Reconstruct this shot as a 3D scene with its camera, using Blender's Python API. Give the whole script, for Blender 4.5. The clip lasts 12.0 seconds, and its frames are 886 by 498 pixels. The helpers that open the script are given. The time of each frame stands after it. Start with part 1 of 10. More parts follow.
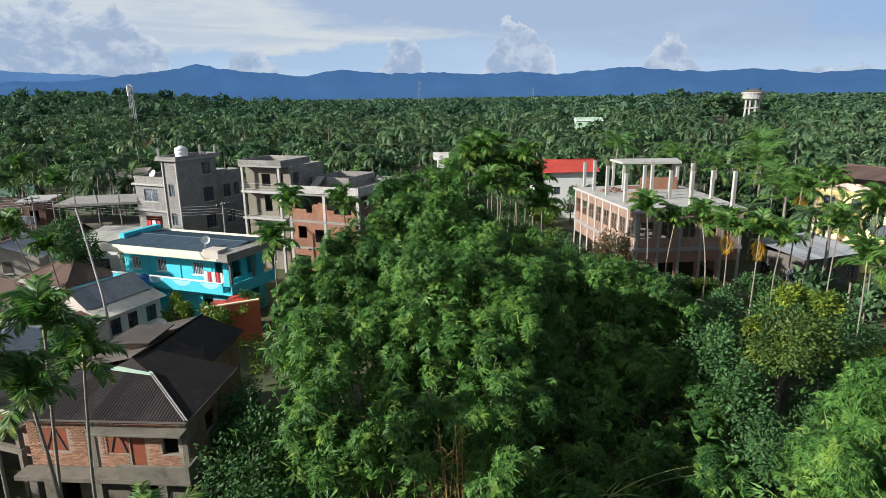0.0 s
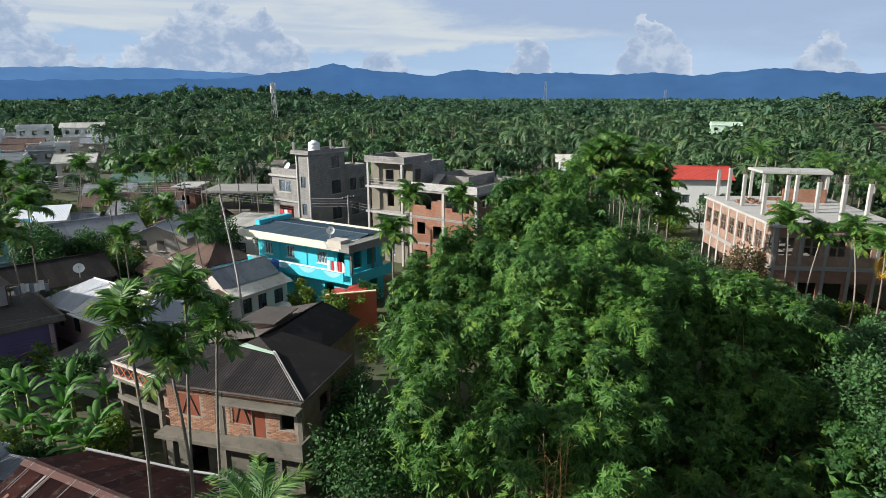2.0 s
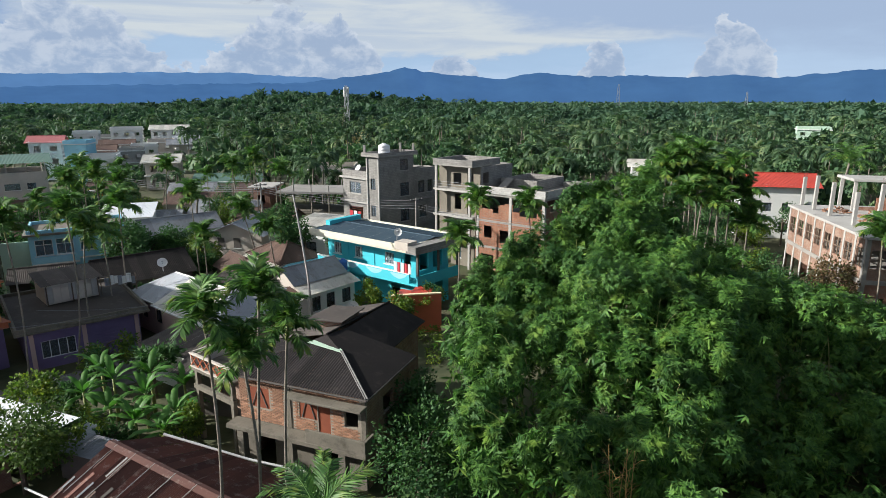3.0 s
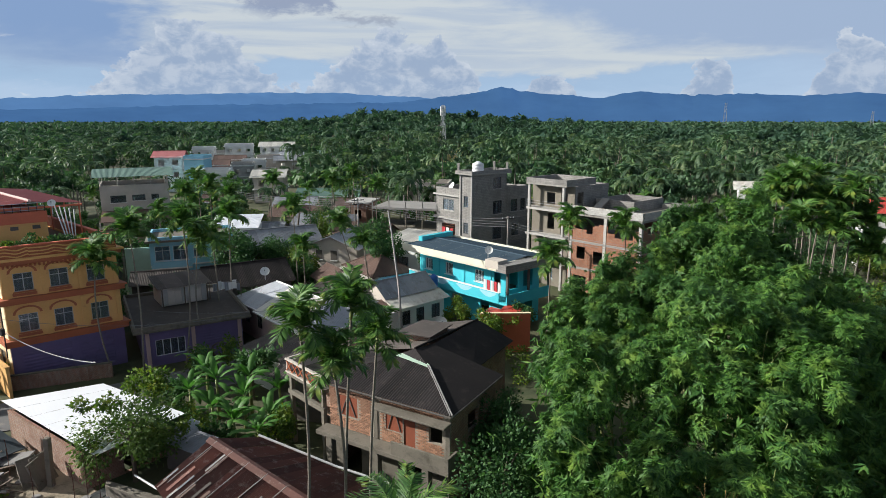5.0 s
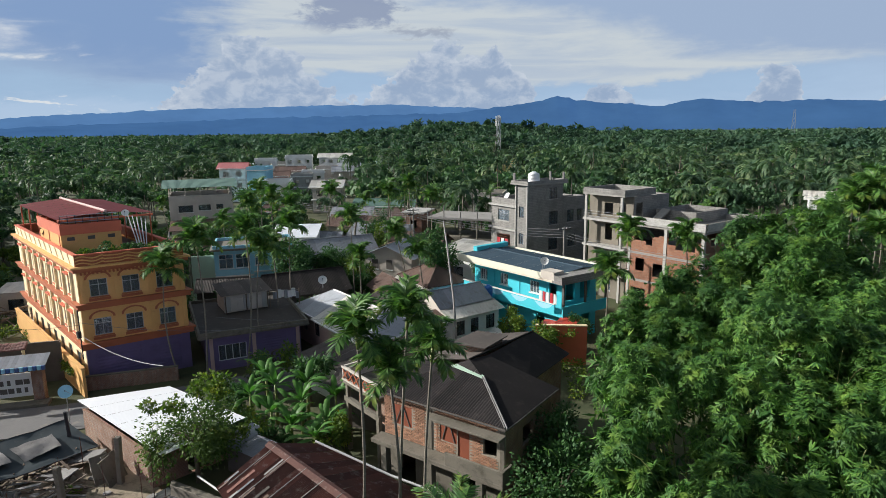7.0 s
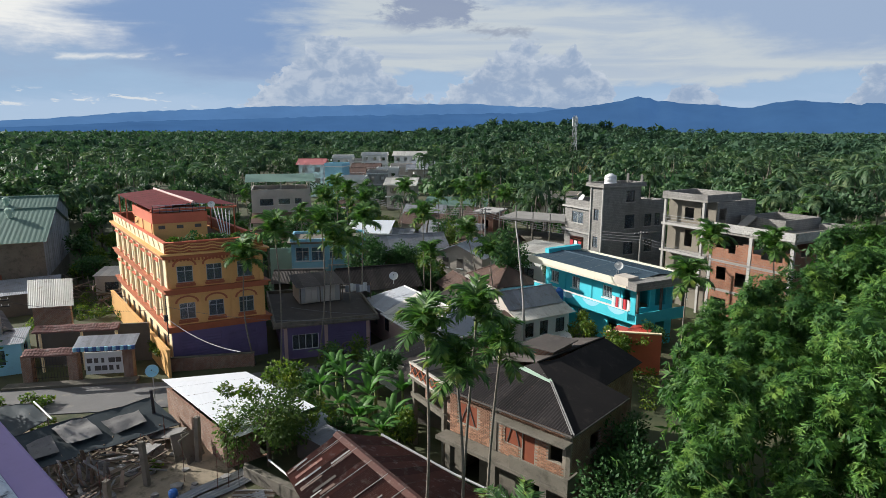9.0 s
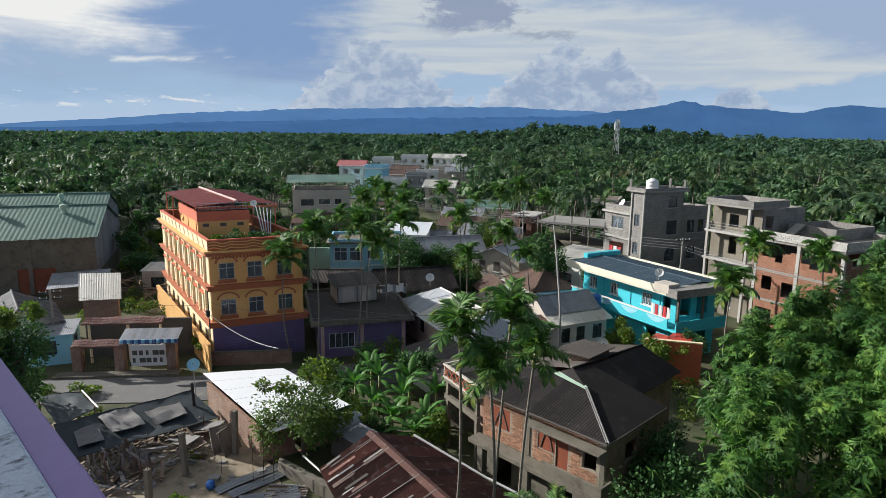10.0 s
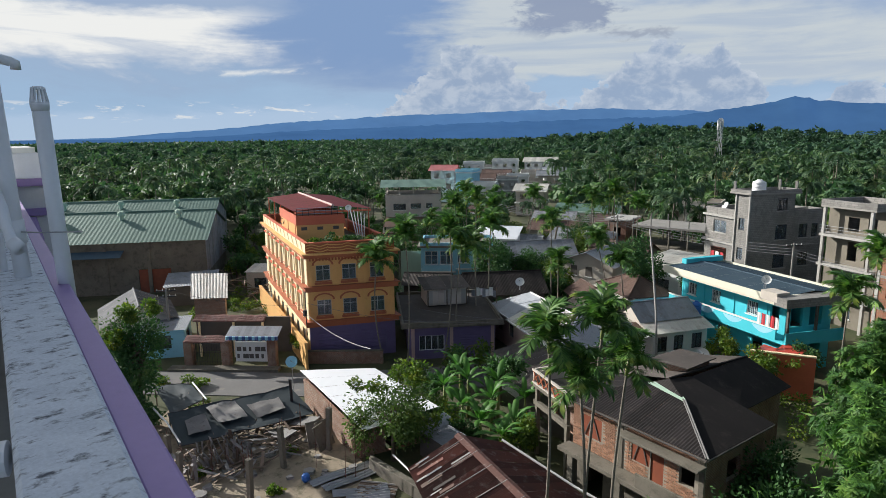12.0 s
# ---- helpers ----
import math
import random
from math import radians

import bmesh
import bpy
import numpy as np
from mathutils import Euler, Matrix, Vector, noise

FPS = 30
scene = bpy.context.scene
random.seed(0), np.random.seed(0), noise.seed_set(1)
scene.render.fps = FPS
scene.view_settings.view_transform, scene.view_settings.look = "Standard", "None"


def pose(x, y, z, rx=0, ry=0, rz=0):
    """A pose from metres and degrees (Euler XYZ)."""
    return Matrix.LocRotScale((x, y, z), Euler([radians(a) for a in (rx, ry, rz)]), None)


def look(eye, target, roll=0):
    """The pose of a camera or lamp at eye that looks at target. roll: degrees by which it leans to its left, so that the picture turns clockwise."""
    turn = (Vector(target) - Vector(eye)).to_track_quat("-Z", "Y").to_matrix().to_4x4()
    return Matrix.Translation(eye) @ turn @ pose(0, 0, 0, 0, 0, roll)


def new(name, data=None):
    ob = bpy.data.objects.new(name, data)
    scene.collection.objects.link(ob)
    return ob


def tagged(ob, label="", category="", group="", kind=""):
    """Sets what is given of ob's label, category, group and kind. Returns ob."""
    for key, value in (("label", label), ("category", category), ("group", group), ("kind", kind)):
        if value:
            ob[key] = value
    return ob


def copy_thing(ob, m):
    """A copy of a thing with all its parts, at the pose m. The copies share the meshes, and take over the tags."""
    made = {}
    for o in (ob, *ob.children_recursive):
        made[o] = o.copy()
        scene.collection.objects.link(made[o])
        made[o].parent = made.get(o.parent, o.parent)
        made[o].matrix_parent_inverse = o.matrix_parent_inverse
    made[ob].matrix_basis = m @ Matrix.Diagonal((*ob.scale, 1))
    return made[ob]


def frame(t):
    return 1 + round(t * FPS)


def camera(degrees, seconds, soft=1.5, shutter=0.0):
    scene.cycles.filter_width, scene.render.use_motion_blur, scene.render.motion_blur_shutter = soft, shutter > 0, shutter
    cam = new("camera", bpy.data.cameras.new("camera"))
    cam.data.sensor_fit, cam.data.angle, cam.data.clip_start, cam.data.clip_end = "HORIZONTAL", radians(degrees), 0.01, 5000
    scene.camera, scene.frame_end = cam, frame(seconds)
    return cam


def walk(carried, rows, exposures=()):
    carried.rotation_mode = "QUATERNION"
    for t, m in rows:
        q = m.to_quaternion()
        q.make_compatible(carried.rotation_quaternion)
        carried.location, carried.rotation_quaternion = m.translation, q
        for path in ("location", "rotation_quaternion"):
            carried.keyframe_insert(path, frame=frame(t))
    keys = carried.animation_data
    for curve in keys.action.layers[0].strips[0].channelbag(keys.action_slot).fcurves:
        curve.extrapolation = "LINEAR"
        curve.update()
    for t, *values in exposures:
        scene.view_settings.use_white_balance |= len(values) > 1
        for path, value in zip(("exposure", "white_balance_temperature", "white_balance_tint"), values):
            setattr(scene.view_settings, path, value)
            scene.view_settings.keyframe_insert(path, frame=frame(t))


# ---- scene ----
cam = camera(71.98, 12.0, soft=0.5)
# seconds, eye x y z, yaw, pitch, roll
ROWS = [
    (0.0, 0.001, 0.001, 20.004, 0.00, -14.17, 0.81),
    (0.5, 0.030, 0.033, 20.033, 2.63, -14.24, 0.70),
    (1.0, 0.049, 0.076, 20.023, 5.18, -14.28, 0.45),
    (1.5, 0.039, 0.125, 20.013, 8.02, -14.23, 0.20),
    (2.0, -0.001, 0.176, 20.002, 11.15, -14.09, 0.04),
    (2.5, -0.019, 0.220, 19.997, 14.34, -13.94, 0.02),
    (3.0, -0.049, 0.236, 20.006, 17.50, -13.78, 0.10),
    (3.5, -0.046, 0.236, 19.987, 20.43, -13.46, 0.27),
    (5.5, -0.044, 0.250, 19.994, 27.48, -11.75, -0.01),
    (6.0, -0.050, 0.252, 20.005, 28.66, -11.58, 0.16),
    (6.5, -0.087, 0.248, 20.006, 30.03, -11.39, 0.44),
    (7.0, -0.128, 0.244, 20.013, 31.41, -11.11, 0.63),
    (9.0, -0.234, 0.308, 19.991, 38.14, -11.14, -0.14),
    (9.5, -0.202, 0.349, 19.979, 39.88, -11.03, -0.32),
    (10.0, -0.172, 0.351, 19.945, 41.74, -10.90, -0.61),
    (10.5, -0.159, 0.401, 19.928, 43.62, -10.88, -0.64),
    (11.0, -0.146, 0.420, 19.924, 45.44, -10.91, -0.36),
    (11.5, -0.135, 0.438, 19.912, 48.03, -10.76, 0.26),
    (12.0, -0.154, 0.414, 19.899, 50.36, -10.50, 0.62),
]


def eye_pose(x, y, z, yaw, pitch, roll):
    return pose(x, y, z, 0, 0, yaw) @ pose(0, 0, 0, pitch) @ pose(0, 0, 0, 0, roll) @ pose(0, 0, 0, 90)


walk(cam, [(r[0], eye_pose(*r[1:])) for r in ROWS], exposures=[(0.0, 0.55), (3.5, 0.54), (6.0, 0.40), (12.0, 0.37)])

# ---- world and sun ----
SUN_DIR = Vector((-0.82, -0.30, 0.395)).normalized()
SUN_EL = math.asin(SUN_DIR.z)
world = bpy.data.worlds.new("sky")
scene.world = world
world.use_nodes = True
WT = world.node_tree
WT.nodes.clear()


def wnode(kind, **props):
    n = WT.nodes.new(kind)
    if "operation" in props:
        n.operation = props["operation"]
    if "use_clamp" in props:
        n.use_clamp = props["use_clamp"]
    if "interpolation_type" in props:
        n.interpolation_type = props["interpolation_type"]
    if "data_type" in props:
        n.data_type = props["data_type"]
    if "blend_type" in props:
        n.blend_type = props["blend_type"]
    if "sky_type" in props:
        n.sky_type, n.sun_disc = props["sky_type"], props["sun_disc"]
    return n


def wlink(sock, value):
    if isinstance(value, (int, float)):
        sock.default_value = value
    elif isinstance(value, tuple):
        sock.default_value = value
    else:
        WT.links.new(value, sock)


def wm(op, a, b=0.0, c=0.0, clamp=False):
    n = wnode("ShaderNodeMath", operation=op, use_clamp=clamp)
    for s, v in zip(n.inputs, (a, b, c)):
        wlink(s, v)
    return n.outputs[0]


def wsmooth(x, lo, hi):
    n = wnode("ShaderNodeMapRange", interpolation_type="SMOOTHSTEP")
    wlink(n.inputs[0], x)
    n.inputs[1].default_value, n.inputs[2].default_value = lo, hi
    n.inputs[3].default_value, n.inputs[4].default_value = 0.0, 1.0
    return n.outputs[0]


def wmix(f, a, b):
    n = wnode("ShaderNodeMix", data_type="RGBA")
    wlink(n.inputs[0], f)
    wlink(n.inputs[6], a)
    wlink(n.inputs[7], b)
    return n.outputs[2]


def wnoise(az_scale, el_scale, shift, detail, rough, dist=0.0):
    v = wnode("ShaderNodeCombineXYZ")
    wlink(v.inputs[0], wm("MULTIPLY", AZ, az_scale))
    wlink(v.inputs[1], wm("MULTIPLY", EL, el_scale))
    v.inputs[2].default_value = shift
    n = wnode("ShaderNodeTexNoise")
    n.inputs["Scale"].default_value = 1.0
    n.inputs["Detail"].default_value = detail
    n.inputs["Roughness"].default_value = rough
    n.inputs["Distortion"].default_value = dist
    WT.links.new(v.outputs[0], n.inputs["Vector"])
    return n.outputs["Fac"]


geo = wnode("ShaderNodeTexCoord")
sep = wnode("ShaderNodeSeparateXYZ")
WT.links.new(geo.outputs["Generated"], sep.inputs[0])
AZ = wm("MULTIPLY", wm("ARCTAN2", wm("MULTIPLY", sep.outputs[0], -1.0), sep.outputs[1]), 180 / math.pi)
EL = wm("MULTIPLY", wm("ARCSINE", sep.outputs[2]), 180 / math.pi)
sky = wnode("ShaderNodeTexSky", sky_type="NISHITA", sun_disc=False)
sky.sun_elevation = SUN_EL
sky.sun_rotation = math.atan2(SUN_DIR.x, SUN_DIR.y)
sky.air_density, sky.dust_density, sky.ozone_density = 1.0, 1.2, 2.0
clear = wnode("ShaderNodeMix", data_type="RGBA", blend_type="MULTIPLY")
clear.inputs[0].default_value = 1.0
WT.links.new(sky.outputs[0], clear.inputs[6])
clear.inputs[7].default_value = (0.044, 0.046, 0.052, 1)
low = wm("SUBTRACT", 1.0, wsmooth(EL, 10.0, 26.0))
base = wmix(wm("MULTIPLY", low, 0.6), clear.outputs[2], (0.30, 0.46, 0.72, 1))
# high veil
veil = wnoise(0.040, 0.16, 3.1, 7.0, 0.56, 0.5)
veil_side = wm("ADD", veil, wm("MULTIPLY", wsmooth(AZ, 38.0, 85.0), 0.07))
side_white = wm("MULTIPLY", wsmooth(AZ, 63.0, 76.0), wsmooth(EL, 5.5, 8.0))
blue_side = wm("MULTIPLY", wm("MULTIPLY", wsmooth(AZ, 42.0, 56.0), wm("SUBTRACT", 1.0, wsmooth(AZ, 60.0, 95.0))), 0.75)
grey_side = wm("MULTIPLY", wm("MULTIPLY", wsmooth(AZ, -14.0, 2.0), wm("SUBTRACT", 1.0, wsmooth(AZ, 20.0, 32.0))), wsmooth(EL, 3.5, 8.0))
veil_high = wm("ADD", veil_side, wm("MULTIPLY", wsmooth(EL, 1.0, 9.0), 0.10))
s1 = wmix(wm("MULTIPLY", wsmooth(veil_high, 0.49, 0.66), wm("MULTIPLY_ADD", low, 0.66, 0.25)), base, (0.72, 0.80, 0.865, 1))
s1 = wmix(wm("MULTIPLY", blue_side, 0.7), s1, (0.29, 0.46, 0.67, 1))
s1 = wmix(wm("MULTIPLY", grey_side, 0.8), s1, (0.36, 0.46, 0.61, 1))
s1 = wmix(wm("MULTIPLY", side_white, 0.75), s1, (0.92, 0.93, 0.93, 1))
grey = wnoise(0.050, 0.16, 9.4, 7.0, 0.58, 0.5)
s2 = wmix(wm("MULTIPLY", wsmooth(grey, 0.50, 0.62), 0.55), s1, (0.30, 0.42, 0.57, 1))
# the low sky: haze, lavender grey, blue gaps
def wband(x, lo, hi, soft):
    return wm("MULTIPLY", wsmooth(x, lo - soft, lo + soft), wm("SUBTRACT", 1.0, wsmooth(x, hi - soft, hi + soft)))


drift = wm("SUBTRACT", wnoise(0.07, 0.28, 14.2, 6.0, 0.58, 0.4), 0.5)
wisp = wnoise(0.055, 0.55, 21.7, 7.0, 0.62, 0.8)
fray = wm("SUBTRACT", wnoise(0.35, 0.8, 4.4, 8.0, 0.64, 0.3), 0.5)
E2 = wm("ADD", wm("MULTIPLY_ADD", drift, 7.0, EL), wm("MULTIPLY", fray, 1.6))
A2 = wm("ADD", wm("MULTIPLY_ADD", drift, 22.0, AZ), wm("MULTIPLY", fray, 5.0))
c1 = wmix(wsmooth(E2, 1.5, 6.0), (0.45, 0.595, 0.79, 1), (0.365, 0.475, 0.66, 1))
blue_gap = wm("MULTIPLY", wband(A2, 43.0, 66.0, 5.0), wsmooth(E2, 3.0, 7.5))
c1 = wmix(wm("MULTIPLY", blue_gap, 0.92), c1, (0.235, 0.362, 0.605, 1))
c1 = wmix(wm("MULTIPLY", wm("MULTIPLY", wsmooth(AZ, 52.0, 70.0), wband(E2, 2.6, 5.6, 1.2)), 0.6), c1, (0.34, 0.49, 0.69, 1))
c1 = wmix(wm("MULTIPLY", wm("MULTIPLY", wsmooth(AZ, -6.0, 6.0), wband(E2, 2.2, 4.2, 0.8)), 0.55), c1, (0.36, 0.53, 0.74, 1))
c1 = wmix(wm("MULTIPLY", wm("MULTIPLY", wm("SUBTRACT", 1.0, wsmooth(A2, -31.0, -26.0)), wsmooth(E2, 3.8, 5.4)), 0.7), c1, (0.30, 0.47, 0.75, 1))
# bright veil sloping down to the right, and the white bank towards the sun
veil_top = wm("MULTIPLY_ADD", AZ, 0.19, 5.4)
veil_low = wsmooth(E2, 3.7, 4.7)
veil_cut = wm("SUBTRACT", 1.0, wsmooth(wm("SUBTRACT", E2, veil_top), -1.3, 1.0))
veil_f = wm("MULTIPLY", wm("MULTIPLY", veil_low, veil_cut), wband(A2, -6.0, 51.0, 3.5))
veil_f = wm("MULTIPLY", veil_f, wm("MULTIPLY_ADD", wsmooth(wisp, 0.34, 0.62), 0.5, 0.5))
c1 = wmix(wm("MULTIPLY", veil_f, 0.95), c1, (0.62, 0.68, 0.72, 1))
bank = wm("MULTIPLY", wsmooth(A2, 63.0, 70.0), wband(E2, 6.0, 10.6, 1.0))
c1 = wmix(wm("MULTIPLY", bank, wm("MULTIPLY_ADD", wsmooth(wisp, 0.36, 0.58), 0.55, 0.42)), c1, (0.95, 0.955, 0.935, 1))
c1 = wmix(wm("MULTIPLY", wband(wm("MULTIPLY_ADD", AZ, 0.06, wm("MULTIPLY_ADD", fray, 0.7, EL)), 9.4, 9.75, 0.2), wm("MULTIPLY", wband(A2, 63.5, 68.0, 1.0), 0.8)), c1, (0.86, 0.88, 0.88, 1))
# dark ragged cloud in the veil
d1 = wm("MULTIPLY", wband(wm("MULTIPLY_ADD", fray, 12.0, AZ), 35.8, 42.5, 1.2), wsmooth(wm("ADD", wm("MULTIPLY_ADD", fray, 4.0, EL), wm("MULTIPLY", AZ, 0.10)), 12.3, 13.4))
c1 = wmix(wm("MULTIPLY", d1, 0.85), c1, (0.27, 0.335, 0.49, 1))
d2 = wm("MULTIPLY", wband(wm("MULTIPLY_ADD", fray, 8.0, AZ), 30.5, 35.6, 0.8), wband(wm("MULTIPLY_ADD", fray, 3.4, EL), 8.2, 8.9, 0.3))
c1 = wmix(wm("MULTIPLY", d2, 0.7), c1, (0.33, 0.38, 0.49, 1))
hazef = wm("MULTIPLY", wm("SUBTRACT", 1.0, wsmooth(EL, 0.0, 3.0)), 0.4)
c1 = wmix(hazef, c1, (0.50, 0.63, 0.79, 1))
s3 = wmix(wsmooth(EL, 12.0, 18.0), c1, wmix(0.06, s2, (0.0, 0.0, 0.0, 1)))
# heaped clouds: azimuth, half width, height in degrees
HEAPS = [(29.5, 8.0, 7.4), (16.2, 3.0, 3.6), (3.4, 2.8, 4.4), (-6.8, 3.2, 6.6), (-13, 3.4, 1.8), (-20, 2.7, 4.6), (47.5, 5.4, 7.0), (40, 5, 1.2), (56, 6, 1.6), (-32, 5, 1.4), (-48, 8, 4)]
total = wm("MULTIPLY", AZ, 0.0)
for a0, w0, h0 in HEAPS:
    g = wm("DIVIDE", wm("SUBTRACT", AZ, float(a0)), float(w0))
    bump = wm("EXPONENT", wm("MULTIPLY", wm("POWER", wm("ABSOLUTE", g), 3.0), -1.0))
    total = wm("MULTIPLY_ADD", bump, h0 + 1.4, total)
lump = wnoise(0.26, 0.30, 1.7, 9.0, 0.62, 0.3)
curl = wnoise(1.0, 1.1, 7.7, 6.0, 0.6, 0.2)
ragged = wm("ADD", wm("MULTIPLY", wm("SUBTRACT", lump, 0.5), 8.0), wm("MULTIPLY", wm("SUBTRACT", curl, 0.5), 2.4))
edge = wm("SUBTRACT", wm("ADD", wm("SUBTRACT", total, 1.5), ragged), EL)
cover = wsmooth(edge, 0.0, 0.30)
rim = wm("SUBTRACT", 1.0, wsmooth(edge, 0.0, 1.3))
relief = wnoise(0.55, 0.75, 5.2, 8.0, 0.62, 0.3)
lit = wm("ADD", wm("MULTIPLY", rim, 0.42), wm("MULTIPLY", wsmooth(relief, 0.40, 0.66), 0.62), clamp=True)
heap_col = wmix(lit, (0.325, 0.425, 0.595, 1), (0.63, 0.695, 0.785, 1))
s4 = wmix(wm("MULTIPLY", cover, 0.9), s3, heap_col)
# small bright puffs low over the plain
puff = wm("MULTIPLY", wsmooth(wnoise(0.42, 1.5, 31.0, 7.0, 0.62, 0.3), 0.56, 0.64), wm("MULTIPLY", wsmooth(AZ, 57.0, 63.0), wband(EL, 1.5, 2.9, 0.4)))
s4 = wmix(wm("MULTIPLY", puff, 0.8), s4, (0.83, 0.85, 0.86, 1))
back = wnode("ShaderNodeBackground")
WT.links.new(s4, back.inputs[0])
back.inputs[1].default_value = 0.71
wout = wnode("ShaderNodeOutputWorld")
WT.links.new(back.outputs[0], wout.inputs[0])

sun_data = bpy.data.lights.new("sun", "SUN")
sun_data.energy, sun_data.angle, sun_data.color = 5.5, radians(0.6), (1.0, 0.97, 0.925)
sun = new("sun", sun_data)
sun.matrix_world = look(SUN_DIR * 100, (0, 0, 0))

# ---- materials ----
def shader(name):
    m = bpy.data.materials.new(name)
    m.use_nodes = True
    nt = m.node_tree
    b = nt.nodes["Principled BSDF"]
    return m, nt, b


def ntex(nt, coord, scale, detail=4.0, rough=0.55, stretch=None):
    n = nt.nodes.new("ShaderNodeTexNoise")
    n.inputs["Scale"].default_value = scale
    n.inputs["Detail"].default_value = detail
    n.inputs["Roughness"].default_value = rough
    if stretch:
        mp = nt.nodes.new("ShaderNodeMapping")
        mp.inputs["Scale"].default_value = stretch
        nt.links.new(coord, mp.inputs[0])
        coord = mp.outputs[0]
    nt.links.new(coord, n.inputs["Vector"])
    return n.outputs["Fac"]


def nramp(nt, fac, lo, hi):
    n = nt.nodes.new("ShaderNodeMapRange")
    n.inputs[1].default_value, n.inputs[2].default_value = lo, hi
    nt.links.new(fac, n.inputs[0])
    return n.outputs[0]


def nmix(nt, f, a, b, mode="MIX"):
    n = nt.nodes.new("ShaderNodeMix")
    n.data_type, n.blend_type = "RGBA", mode
    for s, v in ((n.inputs[0], f), (n.inputs[6], a), (n.inputs[7], b)):
        if isinstance(v, (int, float)):
            s.default_value = v
        elif isinstance(v, tuple):
            s.default_value = (*v[:3], 1)
        else:
            nt.links.new(v, s)
    return n.outputs[2]


def surface(name, col, rough=0.7, col2=None, stain=None, grain=6.0, patch=0.5, amount=0.5, stain_at=(0.55, 0.7), bump=0.15, metal=0.0, streak=None, per_object=0.0, spec=0.4):
    """Paint, plaster, stone or metal with fine grain, broad patches and stains."""
    m, nt, b = shader(name)
    tc = nt.nodes.new("ShaderNodeTexCoord").outputs["Object"]
    col2 = col2 or tuple(c * 0.78 for c in col)
    fine = ntex(nt, tc, grain, 6.0, 0.65)
    broad = ntex(nt, tc, patch, 5.0, 0.6, streak)
    c = nmix(nt, nramp(nt, broad, 0.3, 0.7), col, col2)
    c = nmix(nt, amount * 0.5, c, nmix(nt, nramp(nt, fine, 0.3, 0.7), tuple(v * 0.7 for v in col), tuple(min(1, v * 1.15) for v in col)))
    if stain:
        st = ntex(nt, tc, patch * 2.3, 8.0, 0.7, streak)
        c = nmix(nt, nramp(nt, st, *stain_at), c, stain)
    if per_object:
        oi = nt.nodes.new("ShaderNodeObjectInfo")
        hsv = nt.nodes.new("ShaderNodeHueSaturation")
        nt.links.new(c, hsv.inputs["Color"])
        mr = nt.nodes.new("ShaderNodeMapRange")
        mr.inputs[3].default_value, mr.inputs[4].default_value = 1 - per_object, 1 + per_object
        nt.links.new(oi.outputs["Random"], mr.inputs[0])
        nt.links.new(mr.outputs[0], hsv.inputs["Value"])
        c = hsv.outputs[0]
    nt.links.new(c, b.inputs["Base Color"])
    b.inputs["Roughness"].default_value = rough
    b.inputs["Metallic"].default_value = metal
    b.inputs["Specular IOR Level"].default_value = spec
    if bump:
        bp = nt.nodes.new("ShaderNodeBump")
        bp.inputs["Strength"].default_value = bump
        bp.inputs["Distance"].default_value = 0.03
        nt.links.new(fine, bp.inputs["Height"])
        nt.links.new(bp.outputs[0], b.inputs["Normal"])
    return m


def foliage(name, dark, light, yellow=None, tree_scale=0.12, glow=0.35, gloss=0.5, sheen=0.45, deep=0.72):
    """Leaves: colour varies leaf by leaf and tree by tree; some light passes through."""
    m, nt, b = shader(name)
    tc = nt.nodes.new("ShaderNodeTexCoord").outputs["Object"]
    isl = nt.nodes.new("ShaderNodeNewGeometry").outputs["Random Per Island"]
    broad = ntex(nt, tc, tree_scale, 3.0, 0.6)
    mid = ntex(nt, tc, tree_scale * 6, 3.0, 0.6)
    c = nmix(nt, nramp(nt, isl, 0.0, 1.0), dark, light)
    c = nmix(nt, nramp(nt, broad, 0.44, 0.70), c, tuple(v * deep for v in dark))
    c = nmix(nt, nramp(nt, ntex(nt, tc, tree_scale * 3.7, 2.0, 0.5), 0.54, 0.74), c, tuple(v * (deep + 0.08) for v in dark))
    if yellow:
        c = nmix(nt, nramp(nt, mid, 0.54, 0.72), c, yellow)
    nt.links.new(c, b.inputs["Base Color"])
    b.inputs["Roughness"].default_value = gloss
    b.inputs["Specular IOR Level"].default_value = sheen
    tr = nt.nodes.new("ShaderNodeBsdfTranslucent")
    nt.links.new(nmix(nt, 1.0, c, (0.95, 1.2, 0.7), "MULTIPLY"), tr.inputs[0])
    mx = nt.nodes.new("ShaderNodeMixShader")
    mx.inputs[0].default_value = glow
    out = nt.nodes["Material Output"]
    nt.links.new(b.outputs[0], mx.inputs[1])
    nt.links.new(tr.outputs[0], mx.inputs[2])
    nt.links.new(mx.outputs[0], out.inputs[0])
    return m


